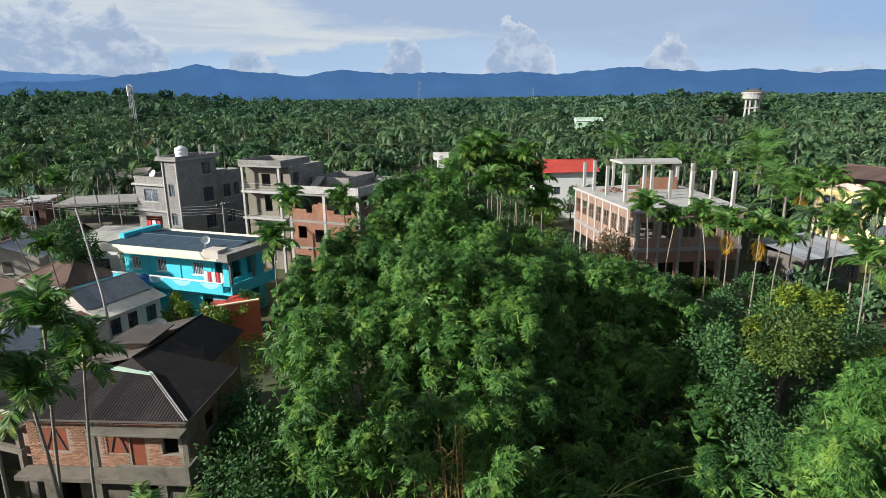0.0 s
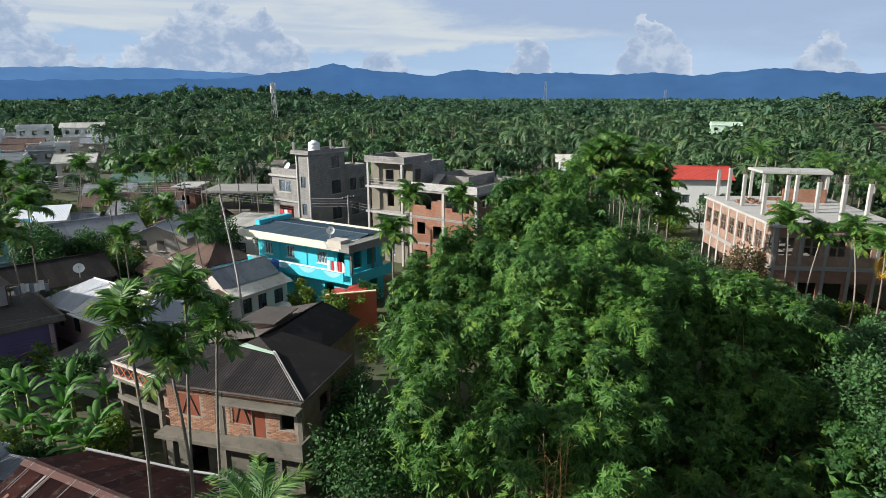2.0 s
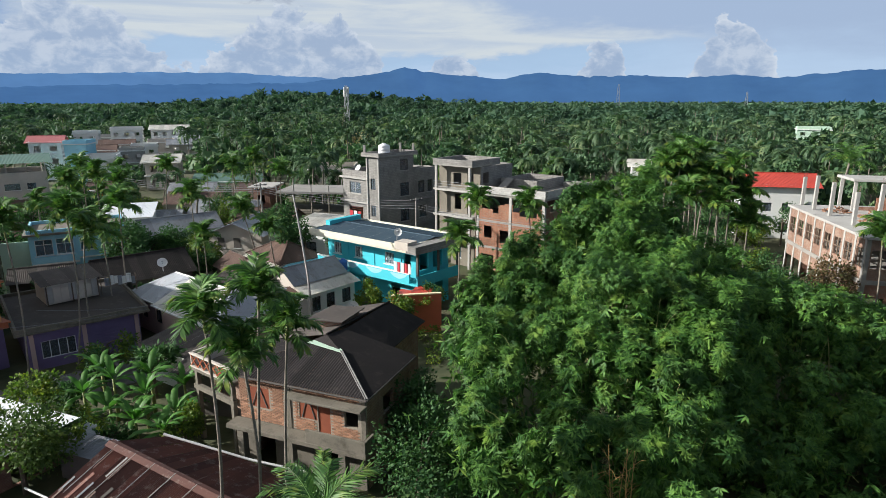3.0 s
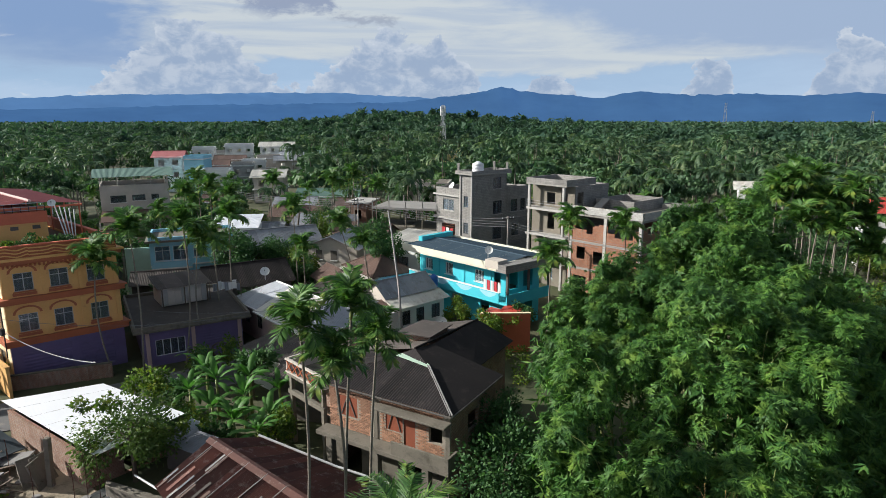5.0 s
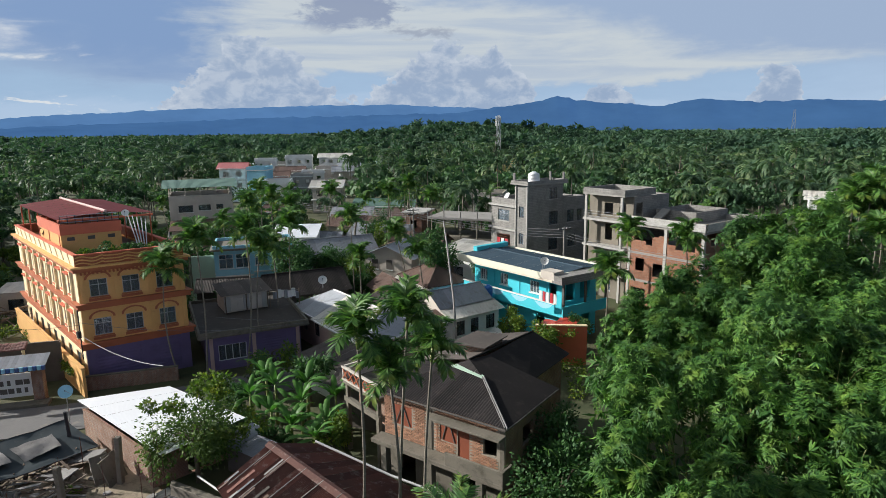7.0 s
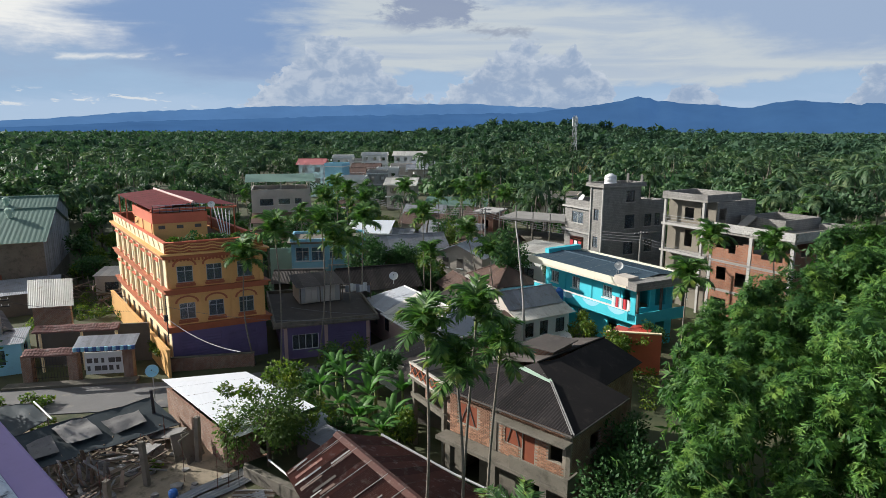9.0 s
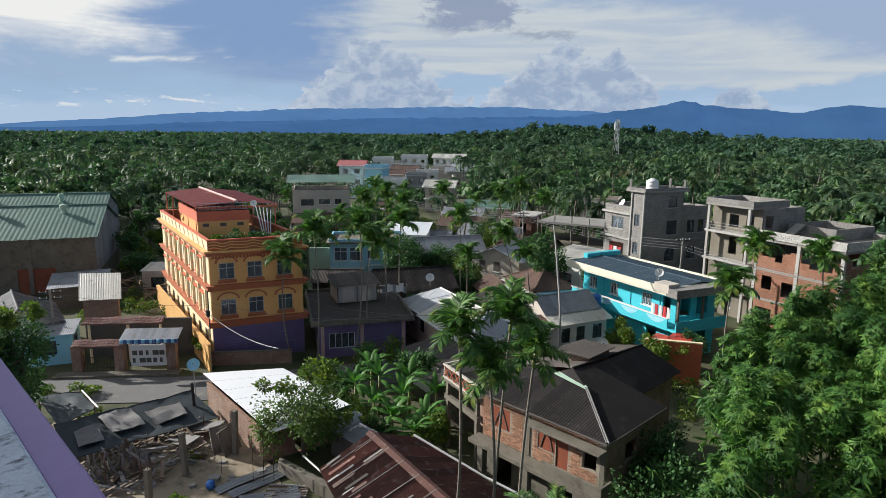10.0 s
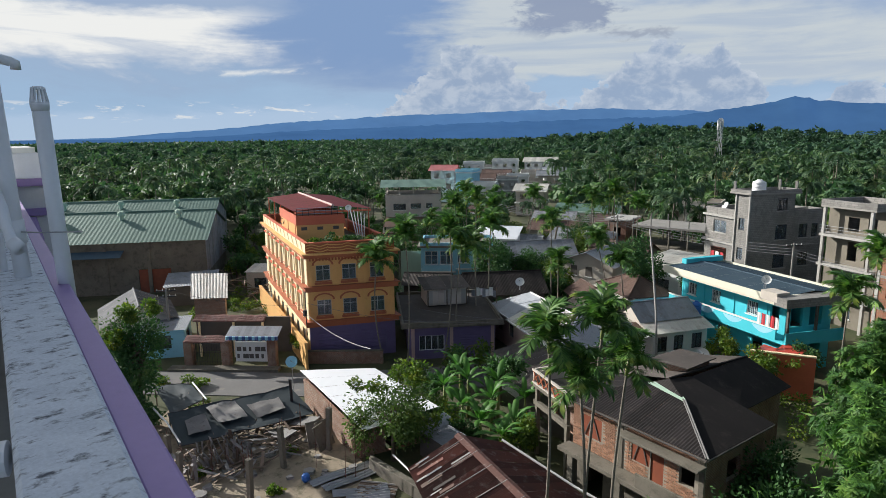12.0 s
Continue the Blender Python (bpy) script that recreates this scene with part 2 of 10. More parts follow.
def brickwork(name, a, b2, mortar, width=0.25, row=0.085, joint=0.012, stain=0.55):
    """Fine brick courses for far walls, laid along whichever way the wall runs."""
    m, nt, b = shader(name)
    tc = nt.nodes.new("ShaderNodeTexCoord").outputs["Object"]
    sp = nt.nodes.new("ShaderNodeSeparateXYZ")
    nt.links.new(tc, sp.inputs[0])
    ad = nt.nodes.new("ShaderNodeMath")
    ad.operation = "ADD"
    nt.links.new(sp.outputs[0], ad.inputs[0])
    nt.links.new(sp.outputs[1], ad.inputs[1])
    cb = nt.nodes.new("ShaderNodeCombineXYZ")
    nt.links.new(ad.outputs[0], cb.inputs[0])
    nt.links.new(sp.outputs[2], cb.inputs[1])
    br = nt.nodes.new("ShaderNodeTexBrick")
    br.inputs["Color1"].default_value = (*a, 1)
    br.inputs["Color2"].default_value = (*b2, 1)
    br.inputs["Mortar"].default_value = (*mortar, 1)
    br.inputs["Scale"].default_value = 1.0
    br.inputs["Brick Width"].default_value = width
    br.inputs["Row Height"].default_value = row
    br.inputs["Mortar Size"].default_value = joint
    nt.links.new(cb.outputs[0], br.inputs["Vector"])
    broad = ntex(nt, tc, 0.6, 6.0, 0.65)
    c = nmix(nt, nramp(nt, broad, 0.45, 0.75), br.outputs["Color"], tuple(v * stain for v in a))
    c = nmix(nt, nramp(nt, ntex(nt, tc, 1.7, 7.0, 0.7, (1, 1, 0.22)), 0.56, 0.80), c, tuple(v * 0.45 for v in b2))
    nt.links.new(c, b.inputs["Base Color"])
    b.inputs["Roughness"].default_value = 0.9
    bp = nt.nodes.new("ShaderNodeBump")
    bp.inputs["Strength"].default_value = 0.4
    bp.inputs["Distance"].default_value = 0.02
    nt.links.new(br.outputs["Fac"], bp.inputs["Height"])
    bp.invert = True
    nt.links.new(bp.outputs[0], b.inputs["Normal"])
    return m


def glass_pane(name, tint):
    m, nt, b = shader(name)
    b.inputs["Base Color"].default_value = (*tint, 1)
    b.inputs["Roughness"].default_value = 0.06
    b.inputs["Transmission Weight"].default_value = 0.85
    b.inputs["IOR"].default_value = 1.45
    return m


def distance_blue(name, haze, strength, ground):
    """Far hills; the blue of the air between is emitted by the slopes themselves."""
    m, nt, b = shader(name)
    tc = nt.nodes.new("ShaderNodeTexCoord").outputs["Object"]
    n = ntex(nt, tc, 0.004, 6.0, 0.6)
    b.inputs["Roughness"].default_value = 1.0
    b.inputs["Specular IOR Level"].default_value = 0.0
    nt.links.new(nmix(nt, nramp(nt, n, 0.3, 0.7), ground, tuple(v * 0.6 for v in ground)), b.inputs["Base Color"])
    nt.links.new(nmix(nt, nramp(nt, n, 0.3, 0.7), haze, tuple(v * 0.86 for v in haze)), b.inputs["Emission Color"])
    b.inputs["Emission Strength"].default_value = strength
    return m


M = {
    "orange": surface("orange_paint", (0.74, 0.43, 0.155), 0.65, (0.64, 0.35, 0.12), (0.33, 0.15, 0.06), 9, 0.5, 0.35, (0.62, 0.8)),
    "cream_paint": surface("cream_paint", (0.88, 0.735, 0.47), 0.65, (0.82, 0.66, 0.41), (0.5, 0.33, 0.17), 9, 0.5, 0.3, (0.62, 0.85)),
    "rust_trim": surface("terracotta_trim", (0.42, 0.13, 0.055), 0.7, (0.34, 0.10, 0.045), None, 9, 0.7, 0.35),
    "coral": surface("coral_paint", (0.66, 0.17, 0.09), 0.65, (0.55, 0.14, 0.075), None, 9, 0.7, 0.3),
    "maroon_sheet": surface("maroon_sheet", (0.26, 0.055, 0.05), 0.42, (0.21, 0.045, 0.04), (0.33, 0.13, 0.10), 6, 0.3, 0.4),
    "green_sheet": surface("grey_green_sheet", (0.105, 0.19, 0.15), 0.65, (0.082, 0.15, 0.12), (0.135, 0.17, 0.14), 5, 0.25, 0.35, (0.6, 0.8)),
    "grey_sheet": surface("grey_zinc_sheet", (0.26, 0.275, 0.30), 0.65, (0.19, 0.20, 0.22), (0.15, 0.135, 0.125), 5, 0.5, 0.5, (0.52, 0.72), metal=0.05, per_object=0.18),
    "zinc_sheet": surface("zinc_sheet", (0.37, 0.39, 0.42), 0.55, (0.30, 0.32, 0.345), (0.21, 0.195, 0.185), 5, 0.5, 0.4, (0.54, 0.76), metal=0.1, per_object=0.12),
    "old_zinc": surface("old_dark_zinc_sheet", (0.115, 0.118, 0.125), 0.75, (0.08, 0.082, 0.088), (0.17, 0.155, 0.14), 6, 0.6, 0.5, (0.54, 0.72), per_object=0.3),
    "white_sheet": surface("new_white_sheet", (0.92, 0.93, 0.94), 0.42, (0.88, 0.89, 0.90), None, 3, 0.3, 0.05, bump=0.01, metal=0.25),
    "dark_sheet": surface("dark_weathered_sheet", (0.030, 0.026, 0.025), 0.9, (0.019, 0.017, 0.017), (0.055, 0.046, 0.041), 7, 0.5, 0.5, (0.54, 0.75), spec=0.15, per_object=0.3),
    "rust_sheet": surface("rusted_sheet", (0.125, 0.045, 0.030), 0.75, (0.070, 0.030, 0.024), (0.22, 0.17, 0.145), 8, 0.75, 0.6, (0.54, 0.68), per_object=0.45),
    "umber_sheet": surface("umber_old_sheet", (0.085, 0.070, 0.060), 0.85, (0.055, 0.047, 0.042), (0.13, 0.12, 0.10), 7, 0.6, 0.6, (0.54, 0.75), 0.3, per_object=0.3),
    "brown_sheet": surface("brown_rusty_sheet", (0.135, 0.080, 0.060), 0.8, (0.085, 0.055, 0.045), (0.19, 0.17, 0.155), 7, 0.6, 0.5, (0.6, 0.72), per_object=0.2),
    "pale_sheet": surface("pale_corrugated_sheet", (0.58, 0.56, 0.50), 0.55, (0.48, 0.455, 0.40), (0.33, 0.28, 0.22), 7, 0.5, 0.4, (0.54, 0.74), per_object=0.15),
    "teal_sheet": surface("slate_blue_sheet", (0.078, 0.118, 0.150), 0.8, (0.062, 0.098, 0.128), (0.11, 0.145, 0.17), 6, 0.3, 0.35, spec=0.15),
    "pink_sheet": surface("pink_red_sheet", (0.52, 0.17, 0.16), 0.5, (0.43, 0.14, 0.13), None, 6, 0.3, 0.3),
    "red_sheet": surface("red_sheet", (0.46, 0.06, 0.04), 0.5, (0.36, 0.05, 0.035), None, 6, 0.3, 0.3),
    "concrete": surface("raw_concrete", (0.30, 0.285, 0.26), 0.9, (0.21, 0.20, 0.18), (0.12, 0.115, 0.10), 7, 0.45, 0.55, (0.58, 0.78), 0.3),
    "concrete_dark": surface("old_concrete", (0.19, 0.17, 0.135), 0.92, (0.12, 0.108, 0.085), (0.06, 0.058, 0.04), 7, 0.6, 0.55, (0.5, 0.75), 0.35),
    "render_grey": brickwork("grey_cement_blocks", (0.275, 0.262, 0.242), (0.225, 0.215, 0.198), (0.165, 0.157, 0.143), 0.42, 0.205, 0.018, 0.5),
    "pale_concrete": surface("pale_new_concrete", (0.42, 0.405, 0.375), 0.9, (0.32, 0.31, 0.285), (0.15, 0.145, 0.13), 6, 0.5, 0.45, (0.58, 0.75), 0.25),
    "turquoise": surface("turquoise_paint", (0.055, 0.52, 0.60), 0.6, (0.05, 0.46, 0.55), (0.08, 0.36, 0.40), 9, 0.5, 0.25, (0.64, 0.85)),
    "white_paint": surface("white_paint", (0.76, 0.76, 0.73), 0.6, (0.66, 0.66, 0.63), (0.42, 0.41, 0.38), 8, 0.6, 0.3, (0.62, 0.85)),
    "cream_trim": surface("cream_trim_paint", (0.72, 0.70, 0.56), 0.6, (0.64, 0.62, 0.49), (0.40, 0.38, 0.30), 8, 0.6, 0.3, (0.62, 0.85)),
    "cream_wall": surface("cream_plaster", (0.58, 0.52, 0.455), 0.8, (0.41, 0.37, 0.31), (0.28, 0.26, 0.2), 8, 0.5, 0.4, (0.6, 0.82)),
    "dusty_render": surface("dusty_beige_render", (0.215, 0.19, 0.15), 0.9, (0.15, 0.135, 0.105), (0.11, 0.10, 0.08), 7, 0.45, 0.5, (0.56, 0.78)),
    "yellow_wall": surface("pale_yellow_plaster", (0.80, 0.66, 0.30), 0.75, (0.72, 0.58, 0.26), (0.45, 0.36, 0.18), 8, 0.5, 0.3, (0.62, 0.85)),
    "pale_blue": surface("pale_blue_plaster", (0.32, 0.62, 0.74), 0.75, (0.26, 0.53, 0.65), (0.2, 0.28, 0.33), 8, 0.5, 0.4, (0.58, 0.85)),
    "violet_wall": surface("violet_plaster", (0.17, 0.135, 0.26), 0.8, (0.13, 0.10, 0.20), (0.1, 0.08, 0.13), 8, 0.5, 0.4, (0.58, 0.85)),
    "pink_wall": surface("pink_plaster", (0.56, 0.40, 0.36), 0.8, (0.47, 0.33, 0.3), (0.25, 0.18, 0.16), 8, 0.5, 0.4, (0.58, 0.85)),
    "pale_green": surface("pale_green_plaster", (0.42, 0.56, 0.44), 0.8, (0.35, 0.48, 0.37), (0.22, 0.28, 0.2), 8, 0.5, 0.4, (0.58, 0.85)),
    "dark_wall": surface("grimy_wall", (0.13, 0.115, 0.10), 0.9, (0.085, 0.078, 0.07), None, 8, 0.6, 0.5),
    "lilac": surface("lilac_paint", (0.37, 0.26, 0.50), 0.5, (0.33, 0.23, 0.46), (0.2, 0.14, 0.28), 25, 2.5, 0.25, (0.66, 0.9), 0.05),
    "weathered_top": surface("weathered_whitewash", (0.74, 0.78, 0.84), 0.9, (0.52, 0.56, 0.62), (0.10, 0.105, 0.12), 90, 5.0, 0.9, (0.535, 0.66), 0.25, streak=(2.2, 1.3, 1.0)),
    "pvc": surface("grey_white_pvc", (0.78, 0.80, 0.83), 0.4, (0.72, 0.74, 0.77), (0.36, 0.36, 0.37), 30, 3, 0.2, (0.64, 0.85), 0.03),
    "wood": surface("weathered_timber", (0.19, 0.14, 0.10), 0.85, (0.13, 0.095, 0.07), (0.24, 0.2, 0.16), 12, 1.5, 0.5, (0.6, 0.8), 0.3, per_object=0.35),
    "red_wood": surface("red_brown_shutter", (0.27, 0.075, 0.035), 0.7, (0.19, 0.055, 0.03), None, 12, 1.5, 0.4),
    "trunk": surface("grey_trunk", (0.24, 0.21, 0.17), 0.95, (0.15, 0.13, 0.10), (0.33, 0.31, 0.27), 18, 1.2, 0.6, (0.55, 0.75), 0.4, streak=(1, 1, 5)),
    "bark": surface("brown_bark", (0.12, 0.095, 0.07), 0.95, (0.075, 0.06, 0.045), None, 12, 1.5, 0.6, bump=0.5),
    "culm": surface("green_culm", (0.20, 0.26, 0.08), 0.5, (0.28, 0.27, 0.10), (0.35, 0.3, 0.14), 12, 1.0, 0.4, (0.55, 0.75)),
    "dry": surface("dry_bamboo_twig", (0.40, 0.26, 0.09), 0.8, (0.30, 0.19, 0.07), None, 12, 1.0, 0.4),
    "steel": surface("galvanised_steel", (0.42, 0.43, 0.44), 0.45, (0.34, 0.35, 0.36), (0.22, 0.18, 0.15), 15, 2, 0.3, (0.6, 0.8), metal=0.7),
    "dark_steel": surface("dark_steel", (0.045, 0.045, 0.05), 0.5, (0.035, 0.035, 0.038), None, 15, 2, 0.3, metal=0.4),
    "cable": surface("black_cable", (0.03, 0.03, 0.032), 0.6),
    "grey_cable": surface("grey_cable", (0.18, 0.18, 0.19), 0.5),
    "red_rag": surface("red_cloth", (0.50, 0.04, 0.05), 0.8),
    "blue_tank": surface("blue_plastic", (0.03, 0.14, 0.45), 0.4),
    "white_tank": surface("white_plastic", (0.80, 0.80, 0.80), 0.4),
    "blue_awning": surface("blue_awning_sheet", (0.055, 0.12, 0.30), 0.5, (0.05, 0.10, 0.26), (0.2, 0.24, 0.32), 6, 0.5, 0.3),
    "asphalt": surface("worn_road", (0.17, 0.165, 0.16), 0.92, (0.12, 0.118, 0.115), (0.26, 0.23, 0.19), 8, 0.3, 0.5, (0.56, 0.75), 0.3),
    "sand": surface("sandy_soil", (0.33, 0.275, 0.20), 0.95, (0.17, 0.13, 0.085), (0.075, 0.075, 0.04), 5, 0.35, 0.6, (0.52, 0.68), 0.4),
    "tarp": surface("dark_tarpaulin", (0.022, 0.036, 0.042), 0.6, (0.015, 0.026, 0.031), (0.05, 0.06, 0.06), 5, 0.6, 0.4),
    "old_tile": surface("weathered_red_tile", (0.23, 0.115, 0.10), 0.85, (0.16, 0.085, 0.075), (0.24, 0.21, 0.19), 8, 0.9, 0.5, (0.55, 0.7), 0.3, per_object=0.15),
    "slab_grey": surface("broken_slab", (0.27, 0.26, 0.245), 0.9, (0.19, 0.18, 0.17), (0.10, 0.095, 0.08), 8, 1.2, 0.5, (0.56, 0.75), 0.4, per_object=0.3),
    "brick": brickwork("brick_wall", (0.29, 0.115, 0.068), (0.21, 0.085, 0.055), (0.25, 0.21, 0.17)),
    "brick_old": brickwork("old_brick_wall", (0.30, 0.155, 0.10), (0.22, 0.12, 0.085), (0.33, 0.29, 0.235)),
    "brick_red": brickwork("raw_red_brick_wall", (0.33, 0.122, 0.062), (0.24, 0.092, 0.05), (0.25, 0.185, 0.135)),
    "brick_one": surface("fired_brick", (0.36, 0.20, 0.125), 0.9, (0.29, 0.15, 0.095), (0.45, 0.33, 0.23), 14, 2.0, 0.5, (0.56, 0.7), 0.3, per_object=0.35),
    "mortar": surface("lime_mortar", (0.34, 0.30, 0.24), 0.95, (0.25, 0.22, 0.175), (0.13, 0.12, 0.09), 10, 0.8, 0.5),
    "block": surface("pale_cement_block", (0.44, 0.43, 0.40), 0.9, (0.42, 0.41, 0.385), None, 10, 1.5, 0.4, per_object=0.12),
    "glass": glass_pane("window_glass", (0.35, 0.42, 0.48)),
    "curtain": surface("pale_curtain", (0.45, 0.44, 0.42), 0.9),
    "bamboo_leaf": foliage("bamboo_leaf", (0.028, 0.094, 0.026), (0.138, 0.285, 0.052), (0.215, 0.34, 0.060), 0.16, 0.25, 0.55, 0.22),
    "palm_leaf": foliage("palm_leaf", (0.034, 0.102, 0.027), (0.140, 0.280, 0.058), (0.250, 0.310, 0.055), 0.2, 0.3, 0.5, 0.35),
    "tree_leaf": foliage("tree_leaf", (0.030, 0.086, 0.032), (0.082, 0.170, 0.052), (0.150, 0.215, 0.055), 0.05, 0.25, 0.6, 0.2),
    "bright_leaf": foliage("bright_leaf", (0.058, 0.112, 0.022), (0.160, 0.235, 0.032), (0.330, 0.360, 0.034), 0.3, 0.35, 0.55, 0.25),
    "red_leaf": foliage("red_leaf", (0.075, 0.060, 0.030), (0.150, 0.095, 0.045), (0.10, 0.15, 0.05), 0.3, 0.25, 0.6, 0.2),
    "olive_leaf": foliage("olive_leaf", (0.050, 0.098, 0.026), (0.115, 0.180, 0.038), (0.200, 0.250, 0.045), 0.12, 0.3, 0.6, 0.22),
    "lime_leaf": foliage("lime_leaf", (0.090, 0.150, 0.025), (0.215, 0.290, 0.034), (0.400, 0.420, 0.036), 0.3, 0.35, 0.55, 0.25),
    "banana_leaf": foliage("banana_leaf", (0.04, 0.13, 0.025), (0.10, 0.24, 0.045), (0.17, 0.29, 0.055), 0.3, 0.35, 0.5, 0.3),
    "yellow_frond": foliage("yellow_frond", (0.42, 0.22, 0.02), (0.55, 0.34, 0.03), None, 0.3, 0.4),
    # bluish air haze is mixed into the leaf colours of the woods
    "hazed_forest_leaf": foliage("hazed_forest_leaf", (0.036, 0.092, 0.046), (0.116, 0.205, 0.086), (0.170, 0.230, 0.090), 0.035, 0.25, 0.6, 0.25, deep=0.5),
    "hazed_forest_palm": foliage("hazed_forest_palm_leaf", (0.042, 0.100, 0.052), (0.150, 0.236, 0.106), (0.215, 0.262, 0.112), 0.05, 0.28, 0.55, 0.3, deep=0.5),
    "hazed_far_leaf": foliage("hazed_far_leaf", (0.040, 0.094, 0.060), (0.100, 0.178, 0.096), (0.135, 0.200, 0.102), 0.012, 0.22, 0.75, 0.2, deep=0.5),
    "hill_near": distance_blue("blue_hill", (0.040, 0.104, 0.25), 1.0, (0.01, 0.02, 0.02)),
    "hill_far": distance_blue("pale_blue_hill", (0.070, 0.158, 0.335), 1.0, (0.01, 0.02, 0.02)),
}

# ---- building helpers (all in world metres; parts are stored relative to their thing) ----


class Shape:
    """Collects vertices and faces of one mesh."""

    def __init__(self):
        self.v, self.f = [], []

    def poly(self, pts):
        k = len(self.v)
        self.v += [tuple(p) for p in pts]
        self.f.append(tuple(range(k, k + len(pts))))
        return self

    def box(self, x0, x1, y0, y1, z0, z1, m=None):
        k = len(self.v)
        pts = [Vector((x, y, z)) for z in (z0, z1) for x, y in ((x0, y0), (x1, y0), (x1, y1), (x0, y1))]
        if m is not None:
            pts = [m @ p for p in pts]
        self.v += [tuple(p) for p in pts]
        self.f += [tuple(k + i for i in q) for q in ((3, 2, 1, 0), (4, 5, 6, 7), (0, 1, 5, 4), (1, 2, 6, 5), (2, 3, 7, 6), (3, 0, 4, 7))]
        return self

    def prism(self, pts, z0, z1):
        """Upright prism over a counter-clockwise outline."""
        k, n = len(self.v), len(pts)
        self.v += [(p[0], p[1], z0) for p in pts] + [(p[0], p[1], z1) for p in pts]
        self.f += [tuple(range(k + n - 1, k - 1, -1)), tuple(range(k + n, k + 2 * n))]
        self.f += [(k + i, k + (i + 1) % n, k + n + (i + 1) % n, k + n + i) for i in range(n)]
        return self

    def slab(self, pts, thick):
        """A sloping sheet over an outline seen counter-clockwise from above, thickened downwards."""
        k, n = len(self.v), len(pts)
        self.v += [tuple(p) for p in pts] + [(p[0], p[1], p[2] - thick) for p in pts]
        self.f += [tuple(range(k, k + n)), tuple(range(k + 2 * n - 1, k + n - 1, -1))]
        self.f += [(k + i, k + n + i, k + n + (i + 1) % n, k + (i + 1) % n) for i in range(n)]
        return self

    def tube(self, pts, radii, n=8, caps=True):
        pts = [Vector(p) for p in pts]
        if isinstance(radii, (int, float)):
            radii = [radii] * len(pts)
        k = len(self.v)
        for i, p in enumerate(pts):
            d = (pts[min(i + 1, len(pts) - 1)] - pts[max(i - 1, 0)]).normalized()
            if i == 0:
                a = d.orthogonal().normalized()
            else:
                a = (a - d * a.dot(d)).normalized()
            b = d.cross(a)
            for j in range(n):
                w = 2 * math.pi * j / n
                self.v.append(tuple(p + (a * math.cos(w) + b * math.sin(w)) * radii[i]))
        for i in range(len(pts) - 1):
            for j in range(n):
                self.f.append((k + i * n + j, k + i * n + (j + 1) % n, k + (i + 1) * n + (j + 1) % n, k + (i + 1) * n + j))
        if caps:
            self.f.append(tuple(range(k + n - 1, k - 1, -1)))
            self.f.append(tuple(k + (len(pts) - 1) * n + j for j in range(n)))
        return self

    def grid(self, fn, nu, nv):
        """A sheet of nu x nv cells; fn(u, v) gives its points."""
        k = len(self.v)
        for i in range(nu + 1):
            for j in range(nv + 1):
                self.v.append(tuple(fn(i / nu, j / nv)))
        for i in range(nu):
            for j in range(nv):
                q = k + i * (nv + 1) + j
                self.f.append((q, q + nv + 1, q + nv + 2, q + 1))
        return self


def mesh_of(name, shape, material, origin=(0, 0, 0), smooth=False, bevel=0.0):
    me = bpy.data.meshes.new(name)
    ox, oy, oz = origin
    me.from_pydata([(x - ox, y - oy, z - oz) for x, y, z in shape.v], [], shape.f)
    if bevel:
        bm = bmesh.new()
        bm.from_mesh(me)
        bmesh.ops.bevel(bm, geom=bm.edges[:], offset=bevel, segments=1, affect="EDGES", clamp_overlap=True)
        bm.to_mesh(me)
        bm.free()
    if smooth:
        me.polygons.foreach_set("use_smooth", [True] * len(me.polygons))
    me.materials.append(material)
    me.update()
    return me


def root_place(ob):
    while ob.parent:
        ob = ob.parent
    return ob.location


FOOT = []


def thing(name, at, label, category, group="", kind=""):
    ob = new(name)
    ob.location = at
    ob.empty_display_size = 0.2
    return tagged(ob, label, category, group, kind)


def part(name, shape, material, parent, label="", smooth=False, bevel=0.0):
    ob = new(name, mesh_of(name, shape, material, root_place(parent), smooth, bevel))
    ob.parent = parent
    if label:
        tagged(ob, label)
    return ob


def solo(name, shape, material, at, label, category, group="", kind="", smooth=False, bevel=0.0):
    ob = new(name, mesh_of(name, shape, material, at, smooth, bevel))
    ob.location = at
    return tagged(ob, label, category, group, kind)


def along(p, q, z=0.0):
    """A frame with its origin at p, x towards q, y to the left of that, z up."""
    d = Vector((q[0] - p[0], q[1] - p[1], 0)).normalized()
    m = Matrix.Identity(4)
    m.col[0], m.col[1], m.col[2] = (*d, 0), (-d.y, d.x, 0, 0), (0, 0, 1, 0)
    m.translation = (p[0], p[1], z)
    return m


def span(p, q):
    return math.hypot(q[0] - p[0], q[1] - p[1])


